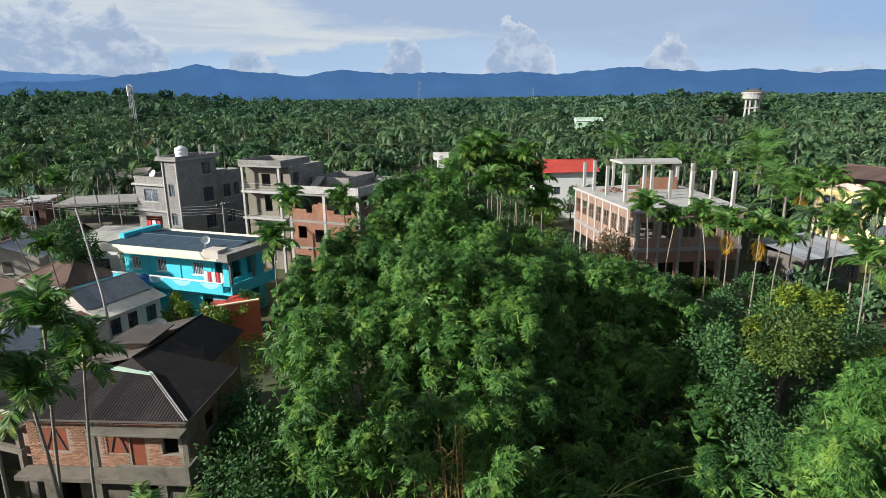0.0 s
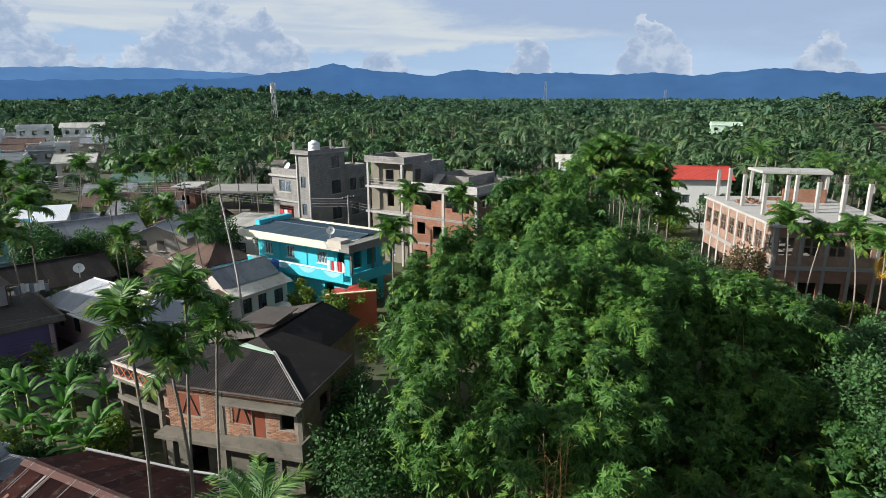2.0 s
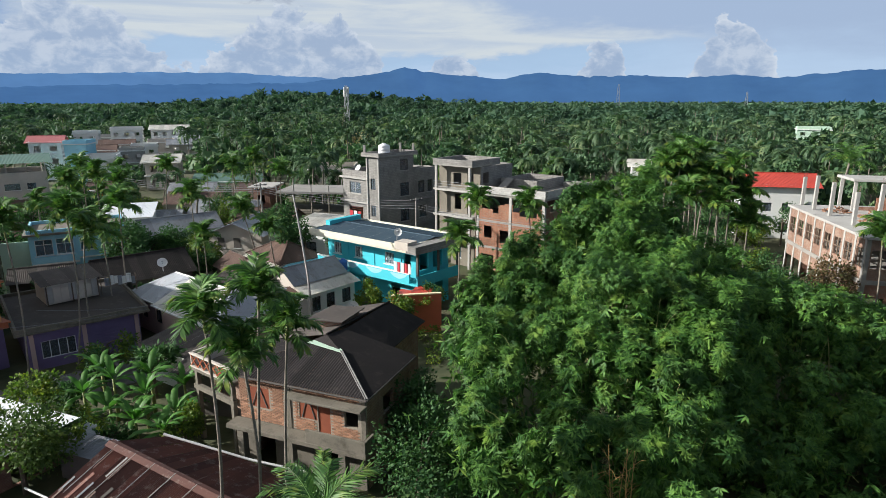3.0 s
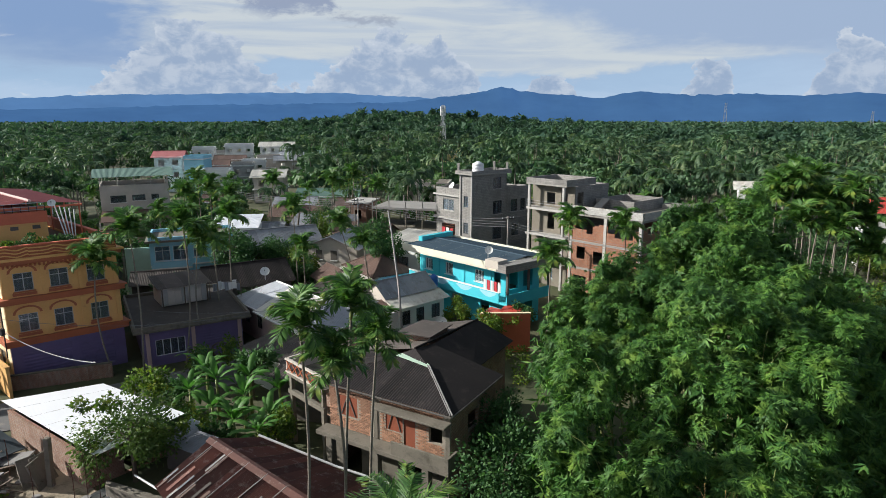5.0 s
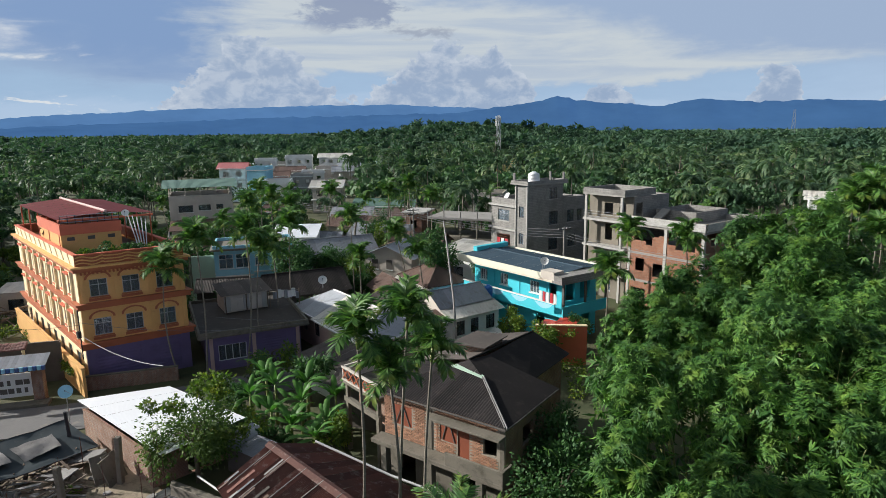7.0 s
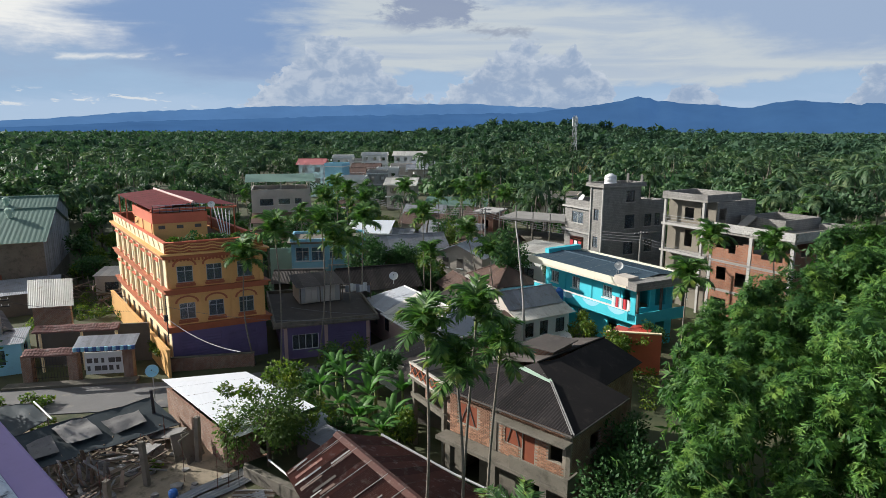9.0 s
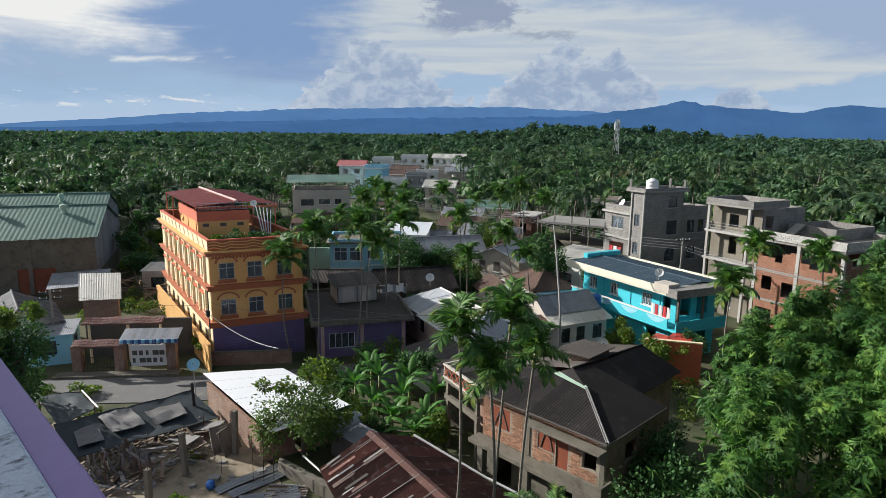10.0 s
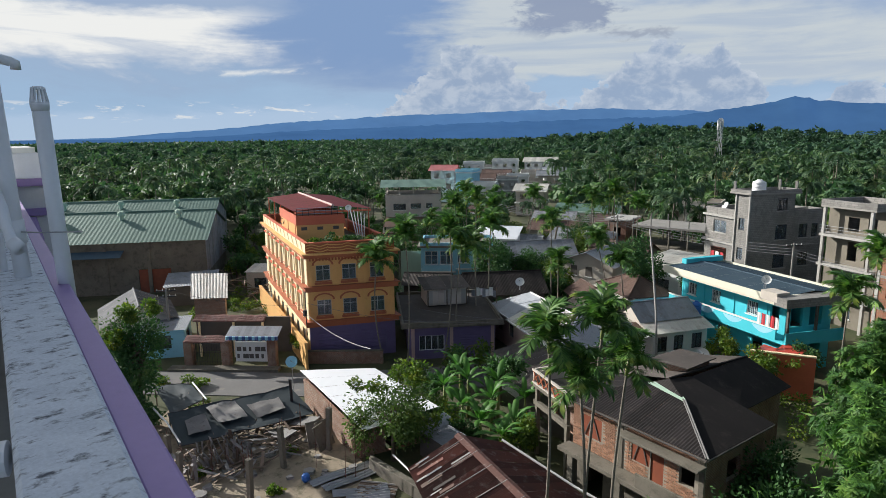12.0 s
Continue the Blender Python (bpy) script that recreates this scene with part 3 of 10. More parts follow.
def panel(s, m, x0, x1, z0, z1, y0, y1, holes):
    """Adds an upright board with openings (x0, x1, z0, z1), one closed surface."""
    xs = sorted({x0, x1, *(h[0] for h in holes), *(h[1] for h in holes)})
    zs = sorted({z0, z1, *(h[2] for h in holes), *(h[3] for h in holes)})
    nx, nz = len(xs) - 1, len(zs) - 1

    def solid(i, j):
        if not (0 <= i < nx and 0 <= j < nz):
            return False
        cx, cz = (xs[i] + xs[i + 1]) / 2, (zs[j] + zs[j + 1]) / 2
        return not any(h[0] < cx < h[1] and h[2] < cz < h[3] for h in holes)

    ids = {}

    def vert(i, j, k):
        if (i, j, k) not in ids:
            ids[i, j, k] = len(s.v)
            s.v.append(tuple(m @ Vector((xs[i], y0 + (y1 - y0) * k, zs[j]))))
        return ids[i, j, k]

    for i in range(nx):
        for j in range(nz):
            if not solid(i, j):
                continue
            s.f.append((vert(i, j, 0), vert(i + 1, j, 0), vert(i + 1, j + 1, 0), vert(i, j + 1, 0)))
            s.f.append((vert(i, j + 1, 1), vert(i + 1, j + 1, 1), vert(i + 1, j, 1), vert(i, j, 1)))
            for di, dj, (a, b) in ((-1, 0, ((0, 1), (0, 0))), (1, 0, ((1, 0), (1, 1))), (0, -1, ((0, 0), (1, 0))), (0, 1, ((1, 1), (0, 1)))):
                if not solid(i + di, j + dj):
                    s.f.append((vert(i + b[0], j + b[1], 0), vert(i + a[0], j + a[1], 0), vert(i + a[0], j + a[1], 1), vert(i + b[0], j + b[1], 1)))


def wall(parent, p, q, z0, z1, material, holes=(), thick=0.22, name="wall", label="", trim0=0.0, trim1=0.0):
    """An outer wall from p to q (the inside on its left) with real openings (x0, x1, z0, z1)."""
    m, length = along(p, q), span(p, q)
    s = Shape()
    panel(s, m, trim0, length - trim1, z0, z1, 0.0, thick, holes)
    return part(name, s, material, parent, label)


def window(parent, p, q, x0, x1, z0, z1, frame_mat, bars=2, sill=None, pane_mat=None, cross=False, depth=0.08, label="", curtain=False):
    """A framed window in the opening of the wall from p to q, with panes and a sill."""
    m = along(p, q)
    w = 0.055
    s = Shape()
    y0, y1 = depth, depth + 0.06
    cuts = []
    for i in range(bars):
        a = x0 + (x1 - x0) * i / bars + (w if i == 0 else 0.025)
        b = x0 + (x1 - x0) * (i + 1) / bars - (w if i == bars - 1 else 0.025)
        c = z0 + (z1 - z0) * 0.68
        cuts += [(a, b, z0 + w, c - 0.025), (a, b, c + 0.025, z1 - w)] if cross else [(a, b, z0 + w, z1 - w)]
    panel(s, m, x0, x1, z0, z1, y0, y1, cuts)
    win = part("window", s, frame_mat, parent, label)
    for i in range(bars):
        a, b = x0 + (x1 - x0) * i / bars, x0 + (x1 - x0) * (i + 1) / bars
        part("pane", Shape().box(a + 0.03, b - 0.03, y0 + 0.025, y0 + 0.035, z0 + w, z1 - w, m), pane_mat or M["glass"], win).visible_shadow = False
    if curtain:
        part("curtain", Shape().grid(lambda u, v: m @ Vector((x0 + u * (x1 - x0), y1 + 0.08 + 0.03 * math.sin(u * 40), z0 + v * (z1 - z0))), 24, 1), M["curtain"], win)
    if sill:
        part("sill", Shape().box(x0 - 0.1, x1 + 0.1, -0.09, depth, z0 - 0.09, z0 - 0.002, m), sill, win)
    return win


def roof_sheets(parent, eave0, eave1, ridge1, ridge0, material, pitch=0.16, depth=0.013, sheet=0.85, name="roof_sheet", label="", rows=1):
    """One slope of corrugated sheets between an eave line and a ridge line; each sheet is a piece of its own."""
    e0, e1, r0, r1 = (Vector(p) for p in (eave0, eave1, ridge0, ridge1))
    width = max((e1 - e0).length, (r1 - r0).length)
    n = max(1, round(width / sheet))
    up = (e1 - e0 + r1 - r0).cross(r0 - e0 + r1 - e1).normalized()
    if up.z < 0:
        up = -up
    waves = max(2, round(width / n / pitch))
    made = []
    way = (e1 - e0).normalized()
    s0, s1, length = (r0 - e0).dot(way), (r1 - e0).dot(way), (e1 - e0).length
    hipped = -0.01 <= s0 <= s1 + 0.01 and s1 <= length + 0.01 and (s0 > 0.4 or length - s1 > 0.4)
    rise0, rise1 = r0 - e0 - way * s0, r1 - e0 - way * s1
    for i in range(n):
        a, b = i / n, (i + 1) / n
        lift = 0.008 * (i % 2)

        def at(u, v):
            t = a + (b - a) * u
            if hipped:
                d = t * length
                top = d / s0 if d < s0 else (length - d) / (length - s1) if d > s1 else 1.0
                k = min(1.0, max(0.0, (d - s0) / max(0.01, s1 - s0)))
                return e0 + way * d + rise0.lerp(rise1, k) * (v * min(1.0, max(0.0, top))) + up * (depth * math.sin(u * waves * 2 * math.pi) + lift)
            p = (e0.lerp(e1, t)).lerp(r0.lerp(r1, t), v)
            return p + up * (depth * math.sin(u * waves * 2 * math.pi) + lift)

        s = Shape()
        s.grid(at, waves * 4, 1)
        made.append(part(name, s, material, parent, label))
    return made


def poly_area(pts):
    return sum(a[0] * b[1] - b[0] * a[1] for a, b in zip(pts, pts[1:] + pts[:1])) / 2


def inset(pts, d):
    """A convex counter-clockwise outline moved inwards by d (outwards if negative)."""
    out = []
    n = len(pts)
    for i in range(n):
        p0, p1, p2 = (Vector(pts[(i + k) % n][:2]) for k in (-1, 0, 1))
        a, b = (p1 - p0).normalized(), (p2 - p1).normalized()
        na, nb = Vector((-a.y, a.x)), Vector((-b.y, b.x))
        k = (na + nb) / (1 + na.dot(nb))
        out.append(tuple(p1 + k * d))
    return out


def ring(pts, d0, d1, z0, z1):
    """A closed band along an outline, between the offsets d0 (outer) and d1 (inner)."""
    a, b, s = inset(pts, d0), inset(pts, d1), Shape()
    n = len(pts)
    s.v = [(*p, z) for p, q in zip(a, b) for z in (z0, z1)] + [(*q, z) for p, q in zip(a, b) for z in (z0, z1)]
    for i in range(n):
        j = (i + 1) % n
        o0, o1, i0, i1 = 2 * i, 2 * j, 2 * n + 2 * i, 2 * n + 2 * j
        s.f += [(o0, o1, o1 + 1, o0 + 1), (i1, i0, i0 + 1, i1 + 1), (o0 + 1, o1 + 1, i1 + 1, i0 + 1), (o1, o0, i0, i1)]
    return s


def box_house(parent, pts, z0, z1, wall_mat, holes=((), (), (), ()), thick=0.2):
    for i in range(len(pts)):
        p, q = pts[i], pts[(i + 1) % len(pts)]
        wall(parent, p, q, z0, z1, wall_mat, holes[i] if i < len(holes) else (), thick, trim0=thick if i % 2 else 0.0, trim1=thick if i % 2 else 0.0)


def rect(x, y, ang, lx, ly):
    """A rectangle from its corner, first side along ang degrees, counter-clockwise."""
    c, s = math.cos(radians(ang)), math.sin(radians(ang))
    return [(x, y), (x + c * lx, y + s * lx), (x + c * lx - s * ly, y + s * lx + c * ly), (x - s * ly, y + c * ly)]


def lerp2(a, b, t):
    return (a[0] + (b[0] - a[0]) * t, a[1] + (b[1] - a[1]) * t)


def gable_roof(parent, pts, z_eave, z_ridge, material, over=0.4, axis=0, gable_mat=None, **kw):
    """A ridged roof over a four-cornered house; the ridge runs along side `axis`."""
    o = inset(pts, -over)
    o = o[axis:] + o[:axis]
    a, b, c, d = o
    m0, m1 = lerp2(a, d, 0.5), lerp2(b, c, 0.5)
    drop = over * (z_ridge - z_eave) / max(0.5, span(a, d) / 2 - over)
    ze = z_eave - drop
    roof_sheets(parent, (*a, ze), (*b, ze), (*m1, z_ridge), (*m0, z_ridge), material, **kw)
    roof_sheets(parent, (*c, ze), (*d, ze), (*m0, z_ridge), (*m1, z_ridge), material, **kw)
    part("ridge_cap", Shape().tube([(*m0, z_ridge + 0.02), (*m1, z_ridge + 0.02)], 0.09, 6), material, parent)
    p = pts[axis:] + pts[:axis]
    g = gable_mat or material
    for u, v in ((p[3], p[0]), (p[1], p[2])):
        w = lerp2(u, v, 0.5)
        mm = along(u, v)
        L = span(u, v)
        s = Shape()
        k = 0
        zt = z_ridge - 0.06
        s.v = [tuple(mm @ Vector(t)) for t in ((0, 0.02, z_eave), (L, 0.02, z_eave), (L / 2, 0.02, zt), (0, 0.16, z_eave), (L, 0.16, z_eave), (L / 2, 0.16, zt))]
        s.f = [(0, 1, 2), (5, 4, 3), (0, 3, 4, 1), (1, 4, 5, 2), (2, 5, 3, 0)]
        part("gable", s, g, parent)


def hip_roof(parent, pts, z_eave, z_ridge, material, over=0.4, axis=0, hip=1.0, **kw):
    o = inset(pts, -over)
    o = o[axis:] + o[:axis]
    a, b, c, d = o
    L = span(a, b)
    k = min(0.45, hip * span(a, d) / 2 / L)
    m0, m1 = lerp2(a, d, 0.5), lerp2(b, c, 0.5)
    r0, r1 = lerp2(m0, m1, k), lerp2(m0, m1, 1 - k)
    for e0, e1, t1, t0 in ((a, b, r1, r0), (b, c, r1, r1), (c, d, r0, r1), (d, a, r0, r0)):
        roof_sheets(parent, (*e0, z_eave), (*e1, z_eave), (*t1, z_ridge), (*t0, z_ridge), material, **kw)
    for e, t in ((a, r0), (b, r1), (c, r1), (d, r0)):
        part("hip_cap", Shape().tube([(*e, z_eave + 0.03), (*t, z_ridge + 0.03)], 0.08, 6), material, parent)
    part("ridge_cap", Shape().tube([(*r0, z_ridge + 0.03), (*r1, z_ridge + 0.03)], 0.08, 6), material, parent)


def shed_roof(parent, pts, z_low, z_high, material, over=0.35, axis=0, **kw):
    """A single slope, low along side `axis`."""
    o = inset(pts, -over)
    o = o[axis:] + o[:axis]
    a, b, c, d = o
    roof_sheets(parent, (*a, z_low), (*b, z_low), (*c, z_high), (*d, z_high), material, **kw)


def centre(pts, z=0.0):
    FOOT.append([tuple(p[:2]) for p in pts])
    return (sum(p[0] for p in pts) / len(pts), sum(p[1] for p in pts) / len(pts), z)


# ---- ground ----
def ground_height(x, y):
    r = math.hypot(x, y)
    t = min(1.0, max(0.0, (r - 130) / 700))
    h = 2.2 * t * t * (3 - 2 * t)
    az = math.degrees(math.atan2(-x, y))
    if r > 300:
        h += 14.5 * math.exp(-((az - 31) / 9) ** 2 - ((r - 620) / 200) ** 2)
        h += 7 * math.exp(-((az + 22) / 9) ** 2 - ((r - 520) / 170) ** 2)
        h += 5 * math.exp(-((az - 20) / 7) ** 2 - ((r - 640) / 180) ** 2)
    return h


def ground_sheet():
    s = Shape()
    radii = [0, 12, 25, 40, 60, 85, 115, 150, 200, 260, 330, 400, 470, 540, 610, 690, 780, 900, 1100, 1500, 2200, 3200, 4900]
    n = 72
    s.v.append((0, 0, 0))
    for r in radii[1:]:
        for j in range(n):
            a = 2 * math.pi * j / n
            x, y = -r * math.sin(a), r * math.cos(a)
            s.v.append((x, y, ground_height(x, y)))
    for j in range(n):
        s.f.append((0, 1 + j, 1 + (j + 1) % n))
    for i in range(len(radii) - 2):
        for j in range(n):
            a, b = 1 + i * n + j, 1 + i * n + (j + 1) % n
            s.f.append((a, a + n, b + n, b))
    return s


GROUND_MAT = surface("earth_and_grass", (0.060, 0.075, 0.030), 0.95, (0.10, 0.085, 0.05), (0.035, 0.05, 0.02), 2.5, 0.12, 0.5, (0.5, 0.65), 0.3)
solo("ground", ground_sheet(), GROUND_MAT, (0, 0, 0), "dark earth and grass under trees, flat, rising gently afar", "ground", kind="structure", smooth=True)


# ---- far hills ----
def hills(name, r_front, r_back, line, rough, seed, mat_key):
    """A range whose crest follows the line of (azimuth, elevation) in degrees, with fine roughness."""
    s = Shape()
    az0, az1, n = -75, 100, 520
    rows = 7

    def crest(az):
        for (a, e), (b, g) in zip(line, line[1:]):
            if b <= az <= a:
                k = (a - az) / (a - b)
                k = k * k * (3 - 2 * k) * 0.5 + k * 0.5
                h = e + (g - e) * k
                return max(0.0, h + min(1.0, h) * rough * noise.fractal(Vector((az * 0.9, seed, 0)), 0.8, 2.1, 5))
        return 0.0

    for i in range(n + 1):
        az = az0 + (az1 - az0) * i / n
        top = crest(az)
        for j in range(rows + 1):
            t = j / rows
            r = r_front + (r_back - r_front) * t
            prof = math.sin(min(1, t / 0.72) * math.pi / 2) ** 1.3 if t < 0.72 else 1 - 0.4 * (t - 0.72) / 0.28
            spur = 1 + 0.16 * math.sin(j * 2.1) * noise.fractal(Vector((az * 0.5, seed + j * 0.6, 3)), 0.8, 2.0, 4)
            z = 20 + math.tan(radians(top)) * r * prof * (spur if 0 < j < rows - 2 else 1)
            a = radians(az)
            s.v.append((-r * math.sin(a), r * math.cos(a), z if j else 0.0))
    for i in range(n):
        for j in range(rows):
            q = i * (rows + 1) + j
            s.f.append((q, q + 1, q + rows + 2, q + rows + 1))
    return solo(name, s, M[mat_key], (0, 0, 0), "wooded mountain range, blue with distance", "mountains", kind="structure", smooth=True)


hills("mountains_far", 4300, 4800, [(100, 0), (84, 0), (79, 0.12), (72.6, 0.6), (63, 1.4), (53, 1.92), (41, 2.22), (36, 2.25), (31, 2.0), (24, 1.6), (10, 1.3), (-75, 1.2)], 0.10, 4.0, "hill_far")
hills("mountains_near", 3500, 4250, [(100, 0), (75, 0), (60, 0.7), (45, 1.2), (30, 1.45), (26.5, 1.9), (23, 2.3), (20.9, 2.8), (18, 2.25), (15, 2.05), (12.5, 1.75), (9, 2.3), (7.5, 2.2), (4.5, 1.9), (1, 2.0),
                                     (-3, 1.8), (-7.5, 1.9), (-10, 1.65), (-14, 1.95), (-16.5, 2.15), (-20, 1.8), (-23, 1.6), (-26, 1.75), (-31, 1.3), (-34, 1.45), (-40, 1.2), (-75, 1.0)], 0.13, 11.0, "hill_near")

# ---- the roof terrace from which the view is taken ----
def own_building():
    def line(x, off):
        return (x, 0.587 - 0.0571 * x + off)

    b = thing("apartment_block", (-2, -5, 0), "tall apartment block with lilac and whitewashed roof parapet", "building")
    x0, x1 = -16.0, 12.0
    ext = [line(x0, 0.0), (x0, -12.0), (x1, -12.0), line(x1, 0.0)]
    body = inset(ext, 0.06)
    part("body", Shape().prism(body, 0, 17.9), M["lilac"], b)
    part("roof_deck", Shape().prism(inset(ext, 0.03), 17.904, 18.1), M["concrete"], b)
    s = Shape()
    a, c = line(x0, 0), line(x1, 0)
    s.prism([line(x0, -0.215), line(x1, -0.215), c, a], 18.104, 19.2)
    p = part("parapet", s, M["weathered_top"], b, "whitewashed parapet, mottled black with mould", bevel=0.012)
    part("ledge", Shape().prism([line(x0, 0.002), line(x1, 0.002), line(x1, 0.088), line(x0, 0.088)], 18.75, 19.165), M["lilac"], b, "lilac painted ledge", bevel=0.008)
    for u, v in (((x0, -12.0), (x0, line(x0, -0.215)[1])), ((x1, line(x1, -0.215)[1]), (x1, -12.0))):
        m = along(u, v)
        part("parapet", Shape().box(0, span(u, v), -0.2 if u[0] < 0 else -0.2, 0.0, 18.104, 19.2, m), M["weathered_top"], b)
    # unseen box added to shade the parapet, and a far bay of the block
    sh = [(-11.0, -6.5), (-5.2, -6.5), (-5.2, 0.05), (-11.0, 0.05)]
    box_house(b, sh, 18.104, 22.6, M["white_paint"], thick=0.2)
    part("stair_head_roof", Shape().prism(inset(sh, -0.4), 22.604, 22.8), M["concrete"], b)
    return b


OWN = own_building()


# ---- orange house ----
def orange_house():
    C, R, L = (-48.2, 24.65), (-45.0, 31.7), (-70.2, 30.45)
    B = (L[0] + R[0] - C[0], L[1] + R[1] - C[1])
    pts = [C, R, B, L]
    h = thing("orange_house", centre(pts), "three-storey orange and yellow house with terracotta bands and roof garden", "house")
    zs = (3.45, 6.62, 9.75)
    fl = span(C, R)
    ll = span(L, C)
    front_x = [(0.75, 2.0), (3.05, 4.3), (5.55, 6.8)]
    side_x = [(1.2 + i * 2.62, 2.35 + i * 2.62) for i in range(8)]
    front_h, side_h = [], []
    for z in zs[:2]:
        front_h += [(a, b, z + 0.75, z + 2.15) for a, b in front_x]
        side_h += [(a, b, z + 0.6, z + 2.3) for a, b in side_x]
    wall(h, C, R, 0, 3.2, M["violet_wall"], [(0.7, 3.9, 0.05, 2.6), (4.5, 6.9, 0.05, 2.6)], 0.25, label="dim violet ground-floor front")
    for a, b in ((0.7, 3.9), (4.5, 6.9)):
        part("shutter", Shape().grid(lambda u, v, a=a, b=b: along(C, R) @ Vector((a + u * (b - a), 0.12 + 0.015 * math.sin(v * 60), 0.05 + 2.55 * v)), 1, 40), M["violet_wall"], h)
    wall(h, L, C, 0, 3.2, M["cream_paint"], [(a, b, 0.9, 2.4) for a, b in side_x], 0.25, trim1=0.25)
    wall(h, C, R, 3.2, 9.75, M["orange"], front_h, 0.25)
    wall(h, L, C, 3.2, 9.75, M["cream_paint"], side_h, 0.25, trim1=0.25, label="sunlit yellow side wall")
    wall(h, R, B, 0, 9.75, M["orange"], (), 0.25, trim0=0.25)
    wall(h, B, L, 0, 9.75, M["orange"], (), 0.25, trim0=0.25, trim1=0.25)
    part("floor_slab", Shape().prism(inset(pts, 0.26), 3.1, 3.3), M["concrete"], h)
    part("floor_slab", Shape().prism(inset(pts, 0.26), 6.4, 6.6), M["concrete"], h)
    part("roof_slab", Shape().prism(inset(pts, 0.26), 9.5, 9.74), M["concrete"], h)
    # projecting bands
    for z, t in ((3.2, 0.42), (6.45, 0.36)):
        part("band", ring(pts, -0.28, -0.003, z, z + t), M["rust_trim"], h, "terracotta band")
        part("band", ring(pts, -0.42, -0.003, z + t + 0.003, z + t + 0.12), M["rust_trim"], h)
    part("cornice", ring(pts, -0.30, -0.003, 9.45, 9.75), M["rust_trim"], h, "terracotta cornice with dentils")
    part("cornice", ring(pts, -0.45, -0.003, 9.753, 9.9), M["orange"], h)
    # dentils below the cornice on the front
    mf, ms = along(C, R), along(L, C)
    for k in range(26):
        x = 0.2 + k * (fl - 0.4) / 26
        part("dentil", Shape().box(x, x + 0.14, -0.16, -0.004, 9.2, 9.44, mf), M["rust_trim"], h)
    # parapet: front with waved bands, side with triangular fins
    part("parapet", ring(pts, -0.05, 0.15, 9.903, 10.75), M["rust_trim"], h, "terracotta parapet")
    for row in range(3):
        z = 10.02 + row * 0.25
        s = Shape()
        s.grid(lambda u, v: mf @ Vector((u * fl, -0.075 - 0.03 * math.sin(v * math.pi), z + 0.10 * v + 0.085 * math.sin(u * fl * 2 * math.pi / 1.6) * (1 if (u * fl) % 3.2 < 1.9 else 0.15))), 90, 3)
        part("wave_band", s, M["orange"], h)
    for k in range(11):
        x = 0.4 + k * (ll - 0.8) / 11
        s = Shape()
        s.v = [tuple(ms @ Vector(t)) for t in ((x, -0.14, 10.0), (x + 1.3, -0.14, 10.0), (x + 0.65, -0.14, 10.72), (x, -0.052, 10.0), (x + 1.3, -0.052, 10.0), (x + 0.65, -0.052, 10.72))]
        s.f = [(0, 1, 2), (5, 4, 3), (0, 3, 4, 1), (1, 4, 5, 2), (2, 5, 3, 0)]
        part("fin", s, M["cream_paint"], h)
    part("parapet_face", Shape().box(0.0, ll - 0.02, -0.075, -0.051, 9.91, 10.745, ms), M["cream_paint"], h, "cream parapet face")
    part("coping", ring(pts, -0.12, 0.2, 10.753, 10.84), M["coral"], h)
    # windows
    for zi, z in enumerate(zs[:2]):
        for a, b in front_x:
            window(h, C, R, a, b, z + 0.75, z + 2.15, M["steel"], 2, M["rust_trim"], cross=True, curtain=True)
            s = Shape()
            c = (a + b) / 2
            for i in range(10):
                w = math.pi * i / 9
                for rr, y in ((0.78, -0.07), (0.95, -0.07), (0.95, -0.004), (0.78, -0.004)):
                    s.v.append(tuple(mf @ Vector((c - rr * math.cos(w), y, z + 2.17 + 0.62 * rr * math.sin(w) / 0.95))))
            for i in range(9):
                for k in range(4):
                    s.f.append((i * 4 + k, i * 4 + (k + 1) % 4, i * 4 + 4 + (k + 1) % 4, i * 4 + 4 + k))
            s.f += [(3, 2, 1, 0), (36, 37, 38, 39)]
            part("window_arch", s, M["rust_trim"], h, "terracotta window arch")
            part("apron", Shape().box(a - 0.15, b + 0.15, -0.06, -0.004, z + 0.42, z + 0.62, mf), M["rust_trim"], h)
        for x in (0.12, 2.5, 4.92, fl - 0.36):
            part("pilaster", Shape().box(x, x + 0.26, -0.09, -0.004, z + 0.22, zs[zi + 1] - 0.3, mf), M["orange"], h)
        for a, b in side_x:
            window(h, L, C, a, b, z + 0.6, z + 2.3, M["steel"], 2, M["coral"], cross=True)
            part("fin", Shape().box(b + 0.35, b + 0.6, -0.20, -0.004, z + 0.15, zs[zi + 1] - 0.32, ms), M["cream_paint"], h)
            part("hood", Shape().box(a - 0.15, b + 0.15, -0.28, -0.004, z + 2.34, z + 2.46, ms), M["coral"], h)
    for a, b in side_x:
        window(h, L, C, a, b, 0.9, 2.4, M["steel"], 2, M["coral"])
    # penthouse with maroon roof
    u = Vector((L[0] - C[0], L[1] - C[1])).normalized()
    v = Vector((R[0] - C[0], R[1] - C[1])).normalized()
    c0 = Vector(C)

    def at(a, b):
        p = c0 + u * a + v * b
        return (p.x, p.y)

    box = [at(5.2, 0.35), at(5.2, 4.8), at(13.5, 4.8), at(13.5, 0.35)]
    if poly_area(box) < 0:
        box.reverse()
    box_house(h, box, 9.75, 11.7, M["orange"], thick=0.18)
    part("penthouse_band", ring(box, -0.06, 0.1, 11.703, 12.6), M["coral"], h, "coral upper wall")
